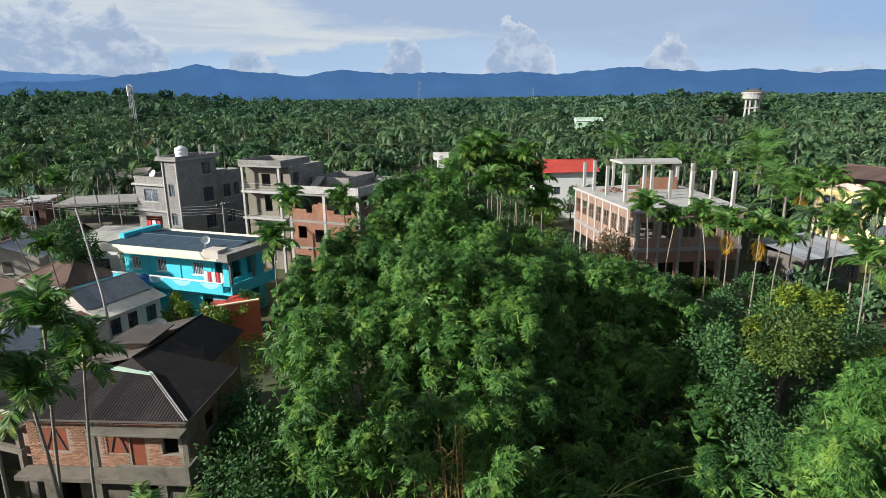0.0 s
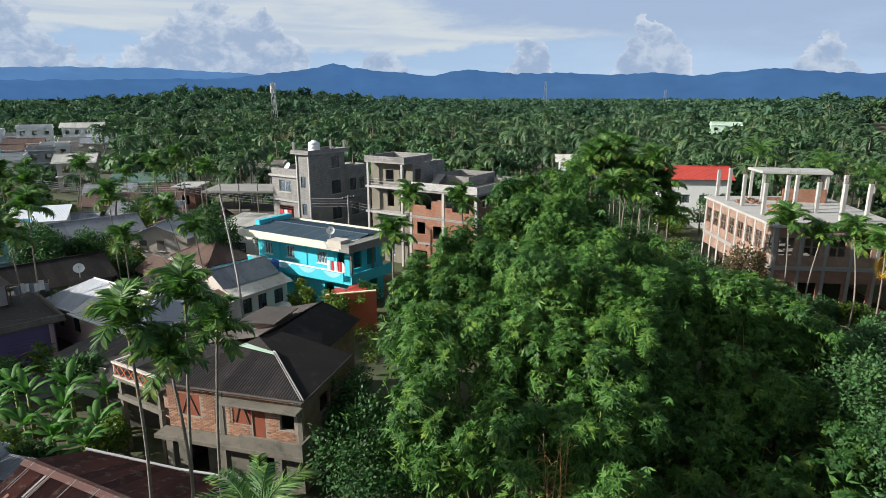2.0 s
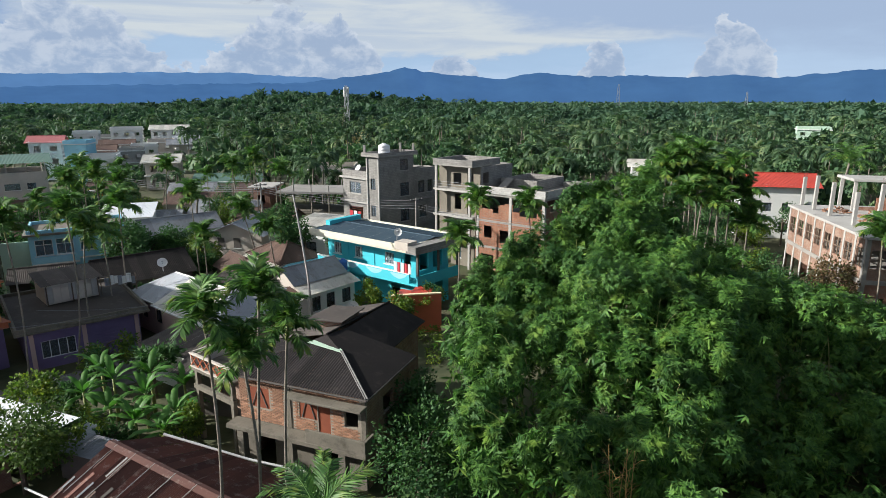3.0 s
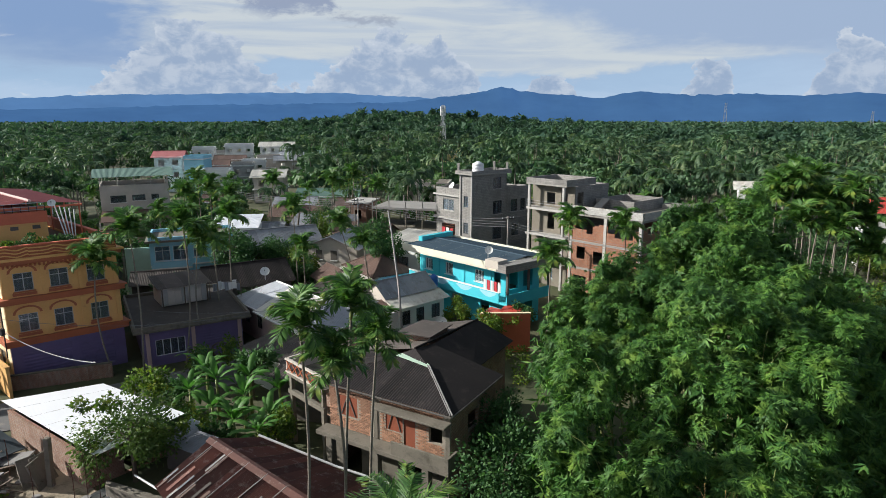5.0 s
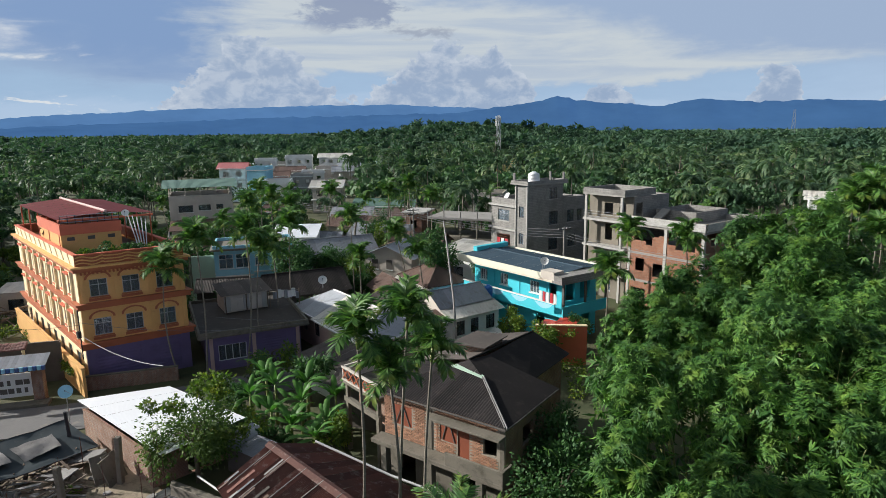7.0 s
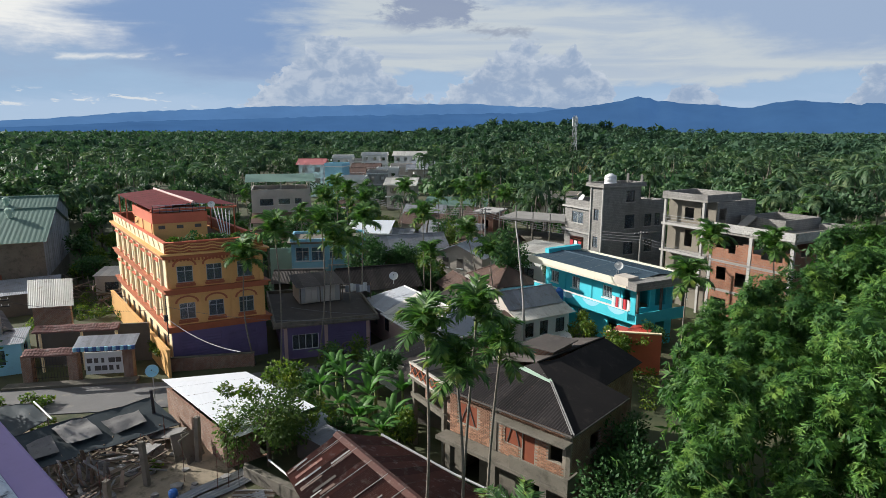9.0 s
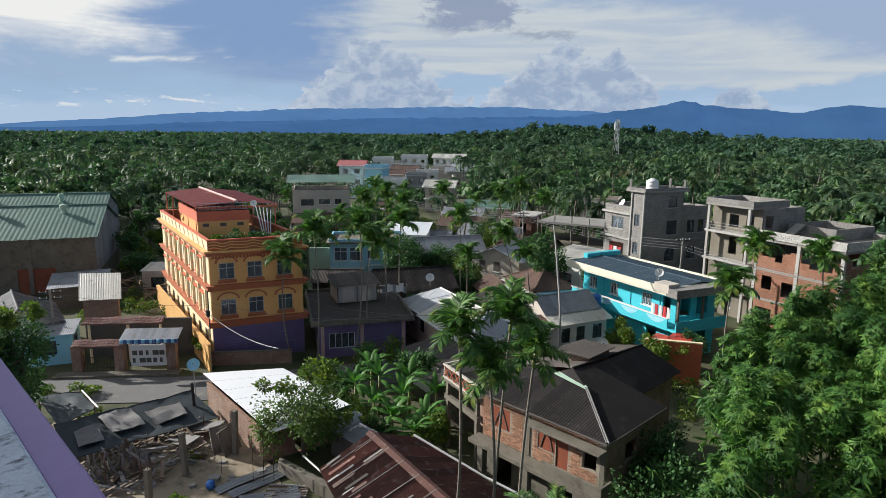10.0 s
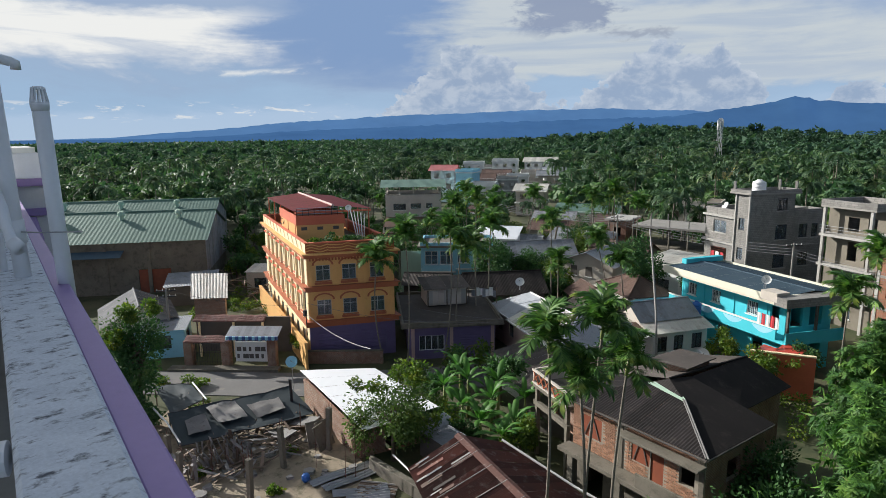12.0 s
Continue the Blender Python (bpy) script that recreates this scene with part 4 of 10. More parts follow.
    roof_sheets(h, (*at(5.6, 0.2), 13.0), (*at(21.0, 0.2), 13.0), (*at(21.0, 3.9), 13.4), (*at(5.6, 3.9), 13.4), M["maroon_sheet"], sheet=0.9)
    roof_sheets(h, (*at(21.0, 7.7), 13.0), (*at(5.6, 7.7), 13.0), (*at(5.6, 3.9), 13.4), (*at(21.0, 3.9), 13.4), M["maroon_sheet"], sheet=0.9)
    part("ridge_cap", Shape().tube([(*at(5.6, 3.9), 13.44), (*at(21.0, 3.9), 13.44)], 0.14, 6), M["pink_wall"], h, "pale ridge cap")
    part("fascia", Shape().prism([at(5.3, 0.3), at(5.3, 7.5), at(5.56, 7.5), at(5.56, 0.3)][::1] if poly_area([at(5.3, 0.3), at(5.3, 7.5), at(5.56, 7.5), at(5.56, 0.3)]) > 0 else [at(5.56, 0.3), at(5.56, 7.5), at(5.3, 7.5), at(5.3, 0.3)], 12.8, 12.95), M["coral"], h)
    for a in (5.8, 9.4, 13.2, 17.0, 20.6):
        for b in (0.35, 7.4):
            part("post", Shape().tube([(*at(a, b), 9.75), (*at(a, b), 13.0)], 0.06, 6), M["coral"], h)
    # rail along the penthouse edge
    pr = [at(5.2, 0.4), at(5.2, 4.75)]
    for z in (12.75, 13.02, 13.3):
        part("rail", Shape().tube([(*pr[0], z), (*pr[1], z)], 0.03, 5), M["steel"], h)
    for k in range(9):
        q = lerp2(pr[0], pr[1], k / 8)
        part("baluster", Shape().tube([(*q, 12.6), (*q, 13.3)], 0.028, 5), M["dark_steel"], h)
    for k in range(3):
        q = at(4.1, 2.6 + k * 1.5)
        part("vent_grille", Shape().box(0.4 + k * 1.5, 0.95 + k * 1.5, -0.03, -0.004, 11.2, 11.5, along(at(5.2, 0.35), at(5.2, 4.8))), M["dark_wall"], h)
    # terrace furniture frame, slanting white props
    for k in range(5):
        a, b = at(3.6 - k * 0.1, 5.0 + k * 0.3), at(2.6, 5.4 + k * 0.12)
        part("prop", Shape().tube([(*a, 13.2 - 0.1 * k), (*b, 9.9)], 0.045, 5), M["white_paint"], h)
    return h, at


ORANGE, ORANGE_AT = orange_house()


# ---- garden wall beside the orange house ----
def garden_wall():
    a, b = (-46.6, 23.3), (-69.5, 29.0)
    s = Shape().box(0, span(b, a), 0, 0.2, 0, 2.3, along(b, a))
    s.box(0, span(b, a), -0.06, 0.26, 2.304, 2.4, along(b, a))
    solo("garden_wall", s, M["orange"], (*b, 0), "orange painted garden wall beside the house", "wall", kind="structure")


garden_wall()


# ---- warehouses ----
def warehouse(e_right, u, length, depth, z_eave, z_ridge, vents, label):
    """e_right: the right end of the near eave; u: its direction to the left; vents: steps along and up the slope."""
    ux, uy = u
    nx, ny = uy, -ux
    if nx > 0:
        nx, ny = -nx, -ny

    def at(a, b):
        return (e_right[0] + ux * a + nx * b, e_right[1] + uy * a + ny * b)

    pts = [at(length, 0), at(0, 0), at(0, depth), at(length, depth)]
    w = thing("warehouse", centre(pts), label, "warehouse", group="warehouses")
    box_house(w, pts, 0, z_eave, M["concrete_dark"], [[(length - 8.5, length - 4.5, 0.05, 3.2)], (), (), ()], 0.25)
    half = depth / 2
    over = 0.5
    zs = z_eave - over * (z_ridge - z_eave) / half
    roof_sheets(w, (*at(length + 0.4, -over), zs), (*at(-0.4, -over), zs), (*at(-0.4, half), z_ridge), (*at(length + 0.4, half), z_ridge), M["green_sheet"], pitch=0.42, depth=0.014, sheet=1.05)
    roof_sheets(w, (*at(-0.4, depth + over), zs), (*at(length + 0.4, depth + over), zs), (*at(length + 0.4, half), z_ridge), (*at(-0.4, half), z_ridge), M["green_sheet"], pitch=0.42, depth=0.014, sheet=1.05)
    part("ridge_cap", Shape().tube([(*at(-0.4, half), z_ridge + 0.03), (*at(length + 0.4, half), z_ridge + 0.03)], 0.16, 6), M["green_sheet"], w)
    # gable clad with upright sheets
    a, b = at(0, 0), at(0, depth)
    mg = along(a, b)
    n = 26
    for k in range(n):
        x0, x1 = depth * k / n, depth * (k + 1) / n
        zt = z_eave + (z_ridge - z_eave) * (1 - abs((x0 + x1) / 2 - half) / half) - 0.1
        part("cladding_sheet", Shape().box(x0 + 0.01, x1 - 0.01, -0.06 - 0.02 * (k % 2), -0.004, 2.4, zt, mg), M["grey_sheet"], w)
    a = at(length, 0)
    m = along(a, at(0, 0))
    for k in range(int(length / 5.2)):
        part("pier", Shape().box(k * 5.2 + 0.3, k * 5.2 + 0.75, -0.14, -0.004, 0, z_eave - 0.2, m), M["concrete_dark"], w)
    part("canopy", Shape().slab([m @ Vector(t) for t in ((length - 26, -1.8, 5.2), (length - 10, -1.8, 5.2), (length - 10, -0.01, 5.8), (length - 26, -0.01, 5.8))], 0.06), M["teal_sheet"], w, "blue-grey canopy sheet")
    part("door", Shape().box(length - 8.45, length - 4.55, 0.08, 0.14, 0.05, 3.15, m), M["red_wood"], w)
    slope = (z_ridge - z_eave) / half
    for sa, sb in vents:
        p = at(sa, sb)
        z = z_eave + slope * sb
        v = part("roof_vent", Shape().tube([(*p, z - 0.1), (*p, z + 0.55), (*p, z + 0.56), (*p, z + 0.95), (*p, z + 1.15)], [0.30, 0.28, 0.50, 0.50, 0.3], 10), M["pale_green"], w, "pale green turbine roof vent", smooth=False)
    return w


warehouse((-81.3, 26.9), (-0.4715, -0.8819), 44.0, 17.3, 7.0, 9.8, [(4.3, 6.4), (11.7, 6.3), (19.6, 6.2)], "long warehouse with faded green sheet roof and white vents")
warehouse((-98.0, 33.4), (-0.4715, -0.8819), 44.0, 17.0, 6.7, 9.7, [(6.0, 6.0), (14.6, 6.0), (23.0, 6.0)], "second warehouse behind, faded green roof")


# ---- turquoise house ----
def turquoise_house():
    FL, FR, BR, BL = (-31.4, 56.2), (-19.9, 52.0), (-17.5, 57.4), (-29.0, 61.6)
    pts = [FL, FR, BR, BL]
    h = thing("turquoise_house", centre(pts), "two-storey bright turquoise house with white eaves and balcony", "house")
    m = along(FL, FR)
    L = span(FL, FR)
    back = 1.25
    a, b = m @ Vector((0, back, 0)), m @ Vector((L, back, 0))
    A, B = (a.x, a.y), (b.x, b.y)
    wins = [(0.9, 2.0), (4.0, 5.1), (8.2, 9.4)]
    hs = [(x0, x1, 4.15, 5.35) for x0, x1 in wins] + [(10.7, 11.6, 3.45, 5.5)]
    lows = [(1.2, 2.4, 1.0, 2.2), (5.0, 6.2, 1.0, 2.2), (9.0, 10.2, 0.1, 2.2)]
    wall(h, A, B, 0, 3.2, M["turquoise"], lows)
    wall(h, A, B, 3.2, 6.2, M["turquoise"], hs)
    for x0, x1 in wins:
        window(h, A, B, x0, x1, 4.15, 5.35, M["white_paint"], 3, M["white_paint"], curtain=True)
        for k in range(6):
            x = x0 + (x1 - x0) * (k + 0.5) / 6
            part("bar", Shape().tube([m @ Vector((x, back - 0.03, 4.15)), m @ Vector((x, back - 0.03, 5.35))], 0.012, 4), M["white_paint"], h)
    for x0, x1, z0, z1 in lows[:2]:
        window(h, A, B, x0, x1, z0, z1, M["white_paint"], 2)
    for x in (2.9, 6.6, 10.2):
        part("pilaster", Shape().box(x, x + 0.22, back - 0.07, back - 0.004, 3.25, 6.2, m), M["turquoise"], h)
    side = [(0.5, 1.7, 3.9, 5.6), (2.4, 3.7, 3.9, 5.6), (0.6, 1.8, 0.8, 2.3), (2.6, 3.8, 0.1, 2.3)]
    wall(h, B, BR, 0, 6.2, M["turquoise"], side)
    wall(h, BR, BL, 0, 6.2, M["turquoise"], trim0=0.23, trim1=0.23)
    wall(h, BL, A, 0, 6.2, M["turquoise"], [(2, 3.2, 4.1, 5.3)])
    part("floor_slab", Shape().prism(inset(pts, 0.3), 3.0, 3.18), M["concrete"], h)
    # balcony
    part("balcony_slab", Shape().box(-0.25, L + 0.3, -0.1, back - 0.004, 2.95, 3.2, m), M["turquoise"], h)
    part("balcony_parapet", Shape().box(-0.25, L + 0.3, -0.1, 0.03, 3.2, 4.0, m), M["turquoise"], h, "turquoise balcony parapet with scalloped pale relief")
    part("parapet_cap", Shape().box(-0.3, L + 0.35, -0.15, 0.08, 4.003, 4.1, m), M["white_paint"], h)
    for k in range(4):
        c = 1.6 + k * 3.2
        s = Shape()
        n = 10
        top = [(c - 1.1 + 2.2 * i / n, 3.92) for i in range(n + 1)]
        low = [(c - 1.1 + 2.2 * i / n, 3.9 - 0.5 * math.sin(math.pi * i / n) ** 0.8) for i in range(n + 1)]
        for i in range(n):
            s.poly([m @ Vector((low[i][0], -0.105, low[i][1])), m @ Vector((low[i + 1][0], -0.105, low[i + 1][1])), m @ Vector((top[i + 1][0], -0.105, top[i + 1][1])), m @ Vector((top[i][0], -0.105, top[i][1]))])
            s.poly([m @ Vector((low[i][0], -0.101, low[i][1])), m @ Vector((low[i][0], -0.105, low[i][1])), m @ Vector((low[i + 1][0], -0.105, low[i + 1][1])), m @ Vector((low[i + 1][0], -0.101, low[i + 1][1]))])
        part("scallop", s, M["pale_blue"], h)
    # white eaves slab, low slate-blue roof
    o = inset(pts, -0.55)
    part("eave_slab", Shape().prism(inset(pts, -0.6), 6.2, 6.34), M["cream_trim"], h, "broad cream eaves")
    part("fascia", ring(pts, -0.66, -0.52, 6.35, 6.95), M["cream_trim"], h)
    part("parapet_strip", Shape().box(-0.5, 0.1, 1.5, 6.2, 6.96, 7.45, m), M["turquoise"], h, "turquoise upstand at the back of the roof")
    r0, r1 = lerp2(o[0], o[3], 0.55), lerp2(o[1], o[2], 0.55)
    roof_sheets(h, (*o[0], 6.75), (*o[1], 6.75), (*r1, 7.12), (*r0, 7.12), M["teal_sheet"], sheet=0.95)
    roof_sheets(h, (*o[2], 6.75), (*o[3], 6.75), (*r0, 7.12), (*r1, 7.12), M["teal_sheet"], sheet=0.95)
    part("ridge_cap", Shape().tube([(*r0, 7.13), (*r1, 7.13)], 0.06, 6), M["teal_sheet"], h)
    part("sign_block", Shape().box(L - 0.9, L + 0.7, -0.72, 0.6, 6.45, 7.2, m), M["cream_wall"], h, "cream block at the roof corner")
    part("dish_pole", Shape().tube([m @ Vector((L - 2.0, 0.8, 6.7)), m @ Vector((L - 2.0, 0.8, 7.5))], 0.03, 5), M["steel"], h)
    # side balcony rail, red door leaf and cloths
    ms = along(B, BR)
    part("side_balcony", Shape().box(-1.3, 4.6, -1.5, -0.004, 2.95, 3.15, ms), M["turquoise"], h)
    part("side_eave", Shape().box(-1.9, 5.0, -1.9, -0.62, 6.22, 6.94, ms), M["render_grey"], h, "grey fascia over the side veranda")
    for x in (-1.2, 1.6, 4.4):
        part("veranda_post", Shape().box(x, x + 0.18, -1.45, -1.27, 3.15, 6.21, ms), M["dark_wall"], h)
    part("side_parapet", Shape().box(-1.3, 4.6, -1.5, -1.38, 3.153, 4.0, ms), M["turquoise"], h)
    return h, m, L


TURQ, TURQ_M, TURQ_L = turquoise_house()


def dish(at, toward, r, material_key="white_paint", pole=1.0, label="round white satellite dish on a pole"):
    d = thing("satellite_dish", at, label, "satellite dish")
    base = Vector(at)
    c = base + Vector((0, 0, pole))
    axis = Vector(toward).normalized()
    a = axis.orthogonal().normalized()
    b = axis.cross(a)
    s = Shape()
    n, rings = 20, 4
    for side in (0, 1):
        k = len(s.v)
        for i in range(rings + 1):
            rr = r * i / rings
            for j in range(n):
                w = 2 * math.pi * j / n
                s.v.append(tuple(c + axis * (0.28 * rr * rr / r - 0.02 * side) + (a * math.cos(w) + b * math.sin(w)) * rr))
        for i in range(rings):
            for j in range(n):
                q = (k + i * n + j, k + i * n + (j + 1) % n, k + (i + 1) * n + (j + 1) % n, k + (i + 1) * n + j)
                s.f.append(q if side == 0 else q[::-1])
    part("reflector", s, M[material_key], d, smooth=True)
    part("pole", Shape().tube([base, c - axis * 0.05], 0.035, 6), M["steel"], d)
    tip = c + axis * r * 0.75
    part("feed_arm", Shape().tube([c - b * r * 0.9, tip], 0.015, 5), M["steel"], d)
    part("feed", Shape().tube([tip - axis * 0.06, tip + axis * 0.06], 0.04, 6), M["dark_steel"], d)
    return d


def barrel(at, r, hgt, mat_key, label):
    t = thing("water_tank", at, label, "water tank")
    x, y, z = at
    part("body", Shape().tube([(x, y, z + 0.002), (x, y, z + 0.1), (x, y, z + hgt * 0.33), (x, y, z + hgt * 0.34), (x, y, z + hgt * 0.36), (x, y, z + hgt * 0.66), (x, y, z + hgt * 0.67), (x, y, z + hgt * 0.69), (x, y, z + hgt * 0.85), (x, y, z + hgt)],
                              [r * 0.95, r, r, r * 0.96, r, r, r * 0.96, r, r * 0.97, r * 0.4], 14), M[mat_key], t, smooth=True)
    part("lid", Shape().tube([(x, y, z + hgt - 0.005), (x, y, z + hgt + 0.07)], r * 0.38, 12), M[mat_key], t)
    return t




# ---- grey rendered house with stair tower ----
def grey_house():
    T = Vector((-30.2, 69.7))
    l, r = Vector((-0.908, 0.419)), Vector((0.419, 0.908))

    def at(a, b):
        p = T + l * a + r * b
        return (p.x, p.y)

    h = thing("grey_house", (*at(3.9, 5), 0), "unpainted grey cement house with tall stair tower", "house")
    tower = [at(2.4, 0), at(0, 0), at(0, 6.0), at(2.4, 6.0)]
    lf = [at(7.8, 0.5), at(2.41, 0.5), at(2.41, 10.5), at(7.8, 10.5)]
    rb = [at(2.40, 6.01), at(0.35, 6.01), at(0.35, 10.5), at(2.40, 10.5)]
    # left block
    w = [(1.4, 3.6, 8.1, 9.6), (1.2, 3.9, 4.7, 6.4), (1.2, 3.9, 0.9, 2.6)]
    wall(h, lf[0], lf[1], 0, 11.1, M["render_grey"], w)
    wall(h, lf[1], lf[2], 0, 11.1, M["render_grey"], (), trim0=0.23)
    wall(h, lf[2], lf[3], 0, 11.1, M["render_grey"], ())
    wall(h, lf[3], lf[0], 0, 11.1, M["render_grey"], [(3, 4.4, 8.0, 9.5), (6, 7.4, 8, 9.5)], trim0=0.23, trim1=0.23)
    part("roof_slab", Shape().prism(inset(lf, 0.23), 9.9, 10.1), M["concrete"], h)
    part("floor_slab", Shape().prism(inset(lf, 0.23), 6.9, 7.1), M["concrete"], h)
    part("floor_slab", Shape().prism(inset(lf, 0.23), 3.6, 3.8), M["concrete"], h)
    for z in (10.05, 6.95, 3.75):
        part("band", ring(lf, -0.3, -0.003, z, z + 0.22), M["pale_concrete"], h, "projecting cement band")
    # window reveal frames and red rails of the lower balcony
    window(h, lf[0], lf[1], 1.4, 3.6, 8.1, 9.6, M["pale_concrete"], 2, M["pale_concrete"])
    mL = along(lf[0], lf[1])
    for k in range(7):
        part("rail", Shape().tube([mL @ Vector((1.2, -0.05, 4.75 + k * 0.26)), mL @ Vector((3.9, -0.05, 4.75 + k * 0.26))], 0.025, 4), M["red_wood"], h)
    for k in range(3):
        part("cloth", Shape().grid(lambda u, v, k=k: mL @ Vector((1.4 + k * 0.8 + u * 0.6, -0.1 - 0.03 * math.sin(u * 9), 4.9 + v * 0.9)), 5, 2), M["red_rag"] if k != 1 else M["white_paint"], h)
    # tower
    slit = [(0.75, 1.65, 11.3, 12.2), (0.75, 1.65, 9.0, 10.4), (0.75, 1.65, 5.6, 7.0), (0.75, 1.65, 2.2, 3.6)]
    wall(h, tower[0], tower[1], 0, 13.1, M["render_grey"], slit[1:])
    for s in slit[1:]:
        window(h, tower[0], tower[1], *s, M["dark_steel"], 2, None)
    side = [(3.6, 5.0, 11.2, 12.6), (3.6, 5.2, 7.9, 9.6), (3.6, 5.2, 4.6, 6.2)]
    wall(h, tower[1], tower[2], 0, 13.1, M["render_grey"], side, trim0=0.23)
    for s in side:
        window(h, tower[1], tower[2], *s, M["dark_steel"], 3, M["pale_concrete"])
    wall(h, tower[2], tower[3], 0, 13.1, M["render_grey"])
    wall(h, tower[3], tower[0], 0, 13.1, M["render_grey"], trim0=0.23, trim1=0.23)
    part("tower_roof", Shape().prism(inset(tower, -0.45), 13.1, 13.3), M["concrete"], h, bevel=0.02)
    part("tower_parapet", ring(tower, -0.4, -0.25, 13.303, 13.62), M["render_grey"], h)
    # drain pipes on the tower corner
    mt = along(tower[0], tower[1])
    for x in (0.15, 2.28):
        part("corner_fin", Shape().box(x, x + 0.18, -0.16, -0.004, 0, 13.0, mt), M["pale_concrete"], h)
    # right block
    ms = along(rb[1], rb[2])
    hs = [(1.2, 2.4, 7.9, 9.5), (3.0, 3.9, 7.9, 9.5), (1.4, 2.8, 4.6, 6.2), (1.4, 2.8, 1.4, 3.0)]
    wall(h, rb[1], rb[2], 0, 11.2, M["render_grey"], hs)
    for s in hs[:3]:
        window(h, rb[1], rb[2], *s, M["dark_steel"], 2, M["pale_concrete"])
    wall(h, rb[2], rb[3], 0, 11.2, M["render_grey"])
    part("roof_slab", Shape().prism(inset(rb, 0.05), 9.9, 10.1), M["concrete"], h)
    for z in (6.9, 3.7):
        part("band", Shape().box(-6.0, 4.4, -0.12, -0.004, z, z + 0.2, ms), M["render_grey"], h)
    # columns left standing on the tower roof
    for a, b in ((2.5, -0.1), (-0.1, 5.9), (2.3, 5.9)):
        p = at(a, b)
        part("column_stub", Shape().box(-0.13, 0.13, -0.13, 0.13, 13.3, 14.5, Matrix.Translation((*p, 0))), M["concrete"], h)
    return h, at


GREY, GREY_AT = grey_house()
barrel((*GREY_AT(0.75, 1.6), 13.304), 0.72, 1.35, "white_tank", "white plastic water tank on the tower roof")
dish((*GREY_AT(6.3, 2.0), 10.1), (-0.5, -0.7, 0.6), 0.55)


# ---- unfinished brick house ----
def brick_house():
    K = Vector((-9.1, 65.5))
    l, r = Vector((-0.932, 0.363)).normalized(), Vector((0.39, 0.92)).normalized()

    def at(a, b):
        p = K + l * a + r * b
        return (p.x, p.y)

    h = thing("unfinished_house", (*at(7.5, 5.5), 0), "unfinished brick house with concrete frame, balconies and block parapet", "house")
    W, D = 15.4, 11.5
    zs = [0.0, 3.2, 6.3, 9.4]
    # slabs
    for z in zs[1:]:
        part("floor_slab", Shape().prism([at(9.2, 0), at(0, 0), at(0, D), at(9.2, D)], z - 0.14, z + 0.12), M["concrete"], h)
    # columns on front and right side
    for a in (0.0, 4.4, 8.9):
        for z0, z1 in zip(zs, zs[1:]):
            p = at(a + (0.16 if a == 0 else 0), 0.16)
            part("column", Shape().box(-0.17, 0.17, -0.17, 0.17, z0 + (0.122 if z0 else 0), z1 - 0.142, Matrix.Translation((*p, 0)) @ along((0, 0), tuple(-l))), M["pale_concrete"], h)
    for b in (4.0, 7.8, 11.2):
        for z0, z1 in zip(zs, zs[1:]):
            p = at(0.17, b)
            part("column", Shape().box(-0.17, 0.17, -0.17, 0.17, z0 + (0.122 if z0 else 0), z1 - 0.142, Matrix.Translation((*p, 0)) @ along((0, 0), tuple(-l))), M["concrete"], h)
    # brick infill of the front, with ragged openings on the top floor
    A, B = at(9.2, 0.05), at(0, 0.05)
    wall(h, A, B, 0, 3.05, M["brick_red"], [(0.8, 2.6, 0.9, 2.3), (5.4, 7.4, 0.9, 2.3)], 0.13)
    wall(h, A, B, 3.33, 6.15, M["brick_red"], [(1.2, 2.3, 4.3, 5.7), (3.4, 5.4, 3.9, 5.4), (8.0, 8.4, 4.4, 4.8)], 0.13)
    steps = [(0, 0.9, 8.6), (0.9, 2.4, 7.7), (2.4, 3.2, 7.3), (3.2, 4.0, 8.3), (4.0, 5.1, 8.5), (5.1, 6.0, 7.7), (6.0, 8.2, 7.3), (8.2, 9.2, 8.3)]
    mA = along(A, B)
    s = Shape()
    for x0, x1, z in steps:
        s.box(x0, x1, 0, 0.13, 6.422, z, mA)
    part("brick_infill", s, M["brick_red"], h, "ragged half-built brick infill")
    wall(h, at(0.05, 0.3), at(0.05, D), 0, 3.05, M["brick"], [(1, 3, 1, 2.4)], 0.13)
    wall(h, at(0.05, 0.3), at(0.05, D), 3.33, 6.15, M["brick"], [(5, 7, 4.2, 5.6)], 0.13)
    wall(h, at(0.05, 0.3), at(0.05, D), 6.43, 8.6, M["brick"], [(1.0, 3.4, 7.9, 8.6), (5.0, 7.4, 7.9, 8.6)], 0.13)
    wall(h, at(0, D), at(9.2, D), 0, 9.2, M["brick"], (), 0.13)
    # block parapet: separate pale blocks
    mp = along(at(9.2, -0.12), at(-0.12, -0.12))
    mq = along(at(-0.12, 0.1), at(-0.12, D))
    for m, L, off in ((mp, 9.3, 0), (mq, 11.4, 1)):
        part("parapet_core", Shape().box(0.01, L - 0.01, 0.03, 0.17, 9.52, 10.36, m), M["mortar"], h)
        for row in range(4):
            n = int(L / 0.42)
            for k in range(n):
                x = (k + (0.5 if row % 2 else 0)) * L / n
                x1 = min(L, x + L / n - 0.02)
                if x1 - x > 0.1:
                    part("block", Shape().box(x + 0.01, x1, 0, 0.2, 9.525 + row * 0.21, 9.525 + row * 0.21 + 0.195, m), M["block"], h)
    # left stair and balcony block
    A, B, C2, D2 = at(15.4, 0.9), at(9.21, 0.9), at(9.21, 7.5), at(15.4, 7.5)
    wins = [(2.2, 3.4, 3.9, 5.3), (2.2, 3.4, 0.9, 2.3), (2.4, 3.4, 7.0, 8.9), (4.3, 5.2, 6.5, 8.9)]
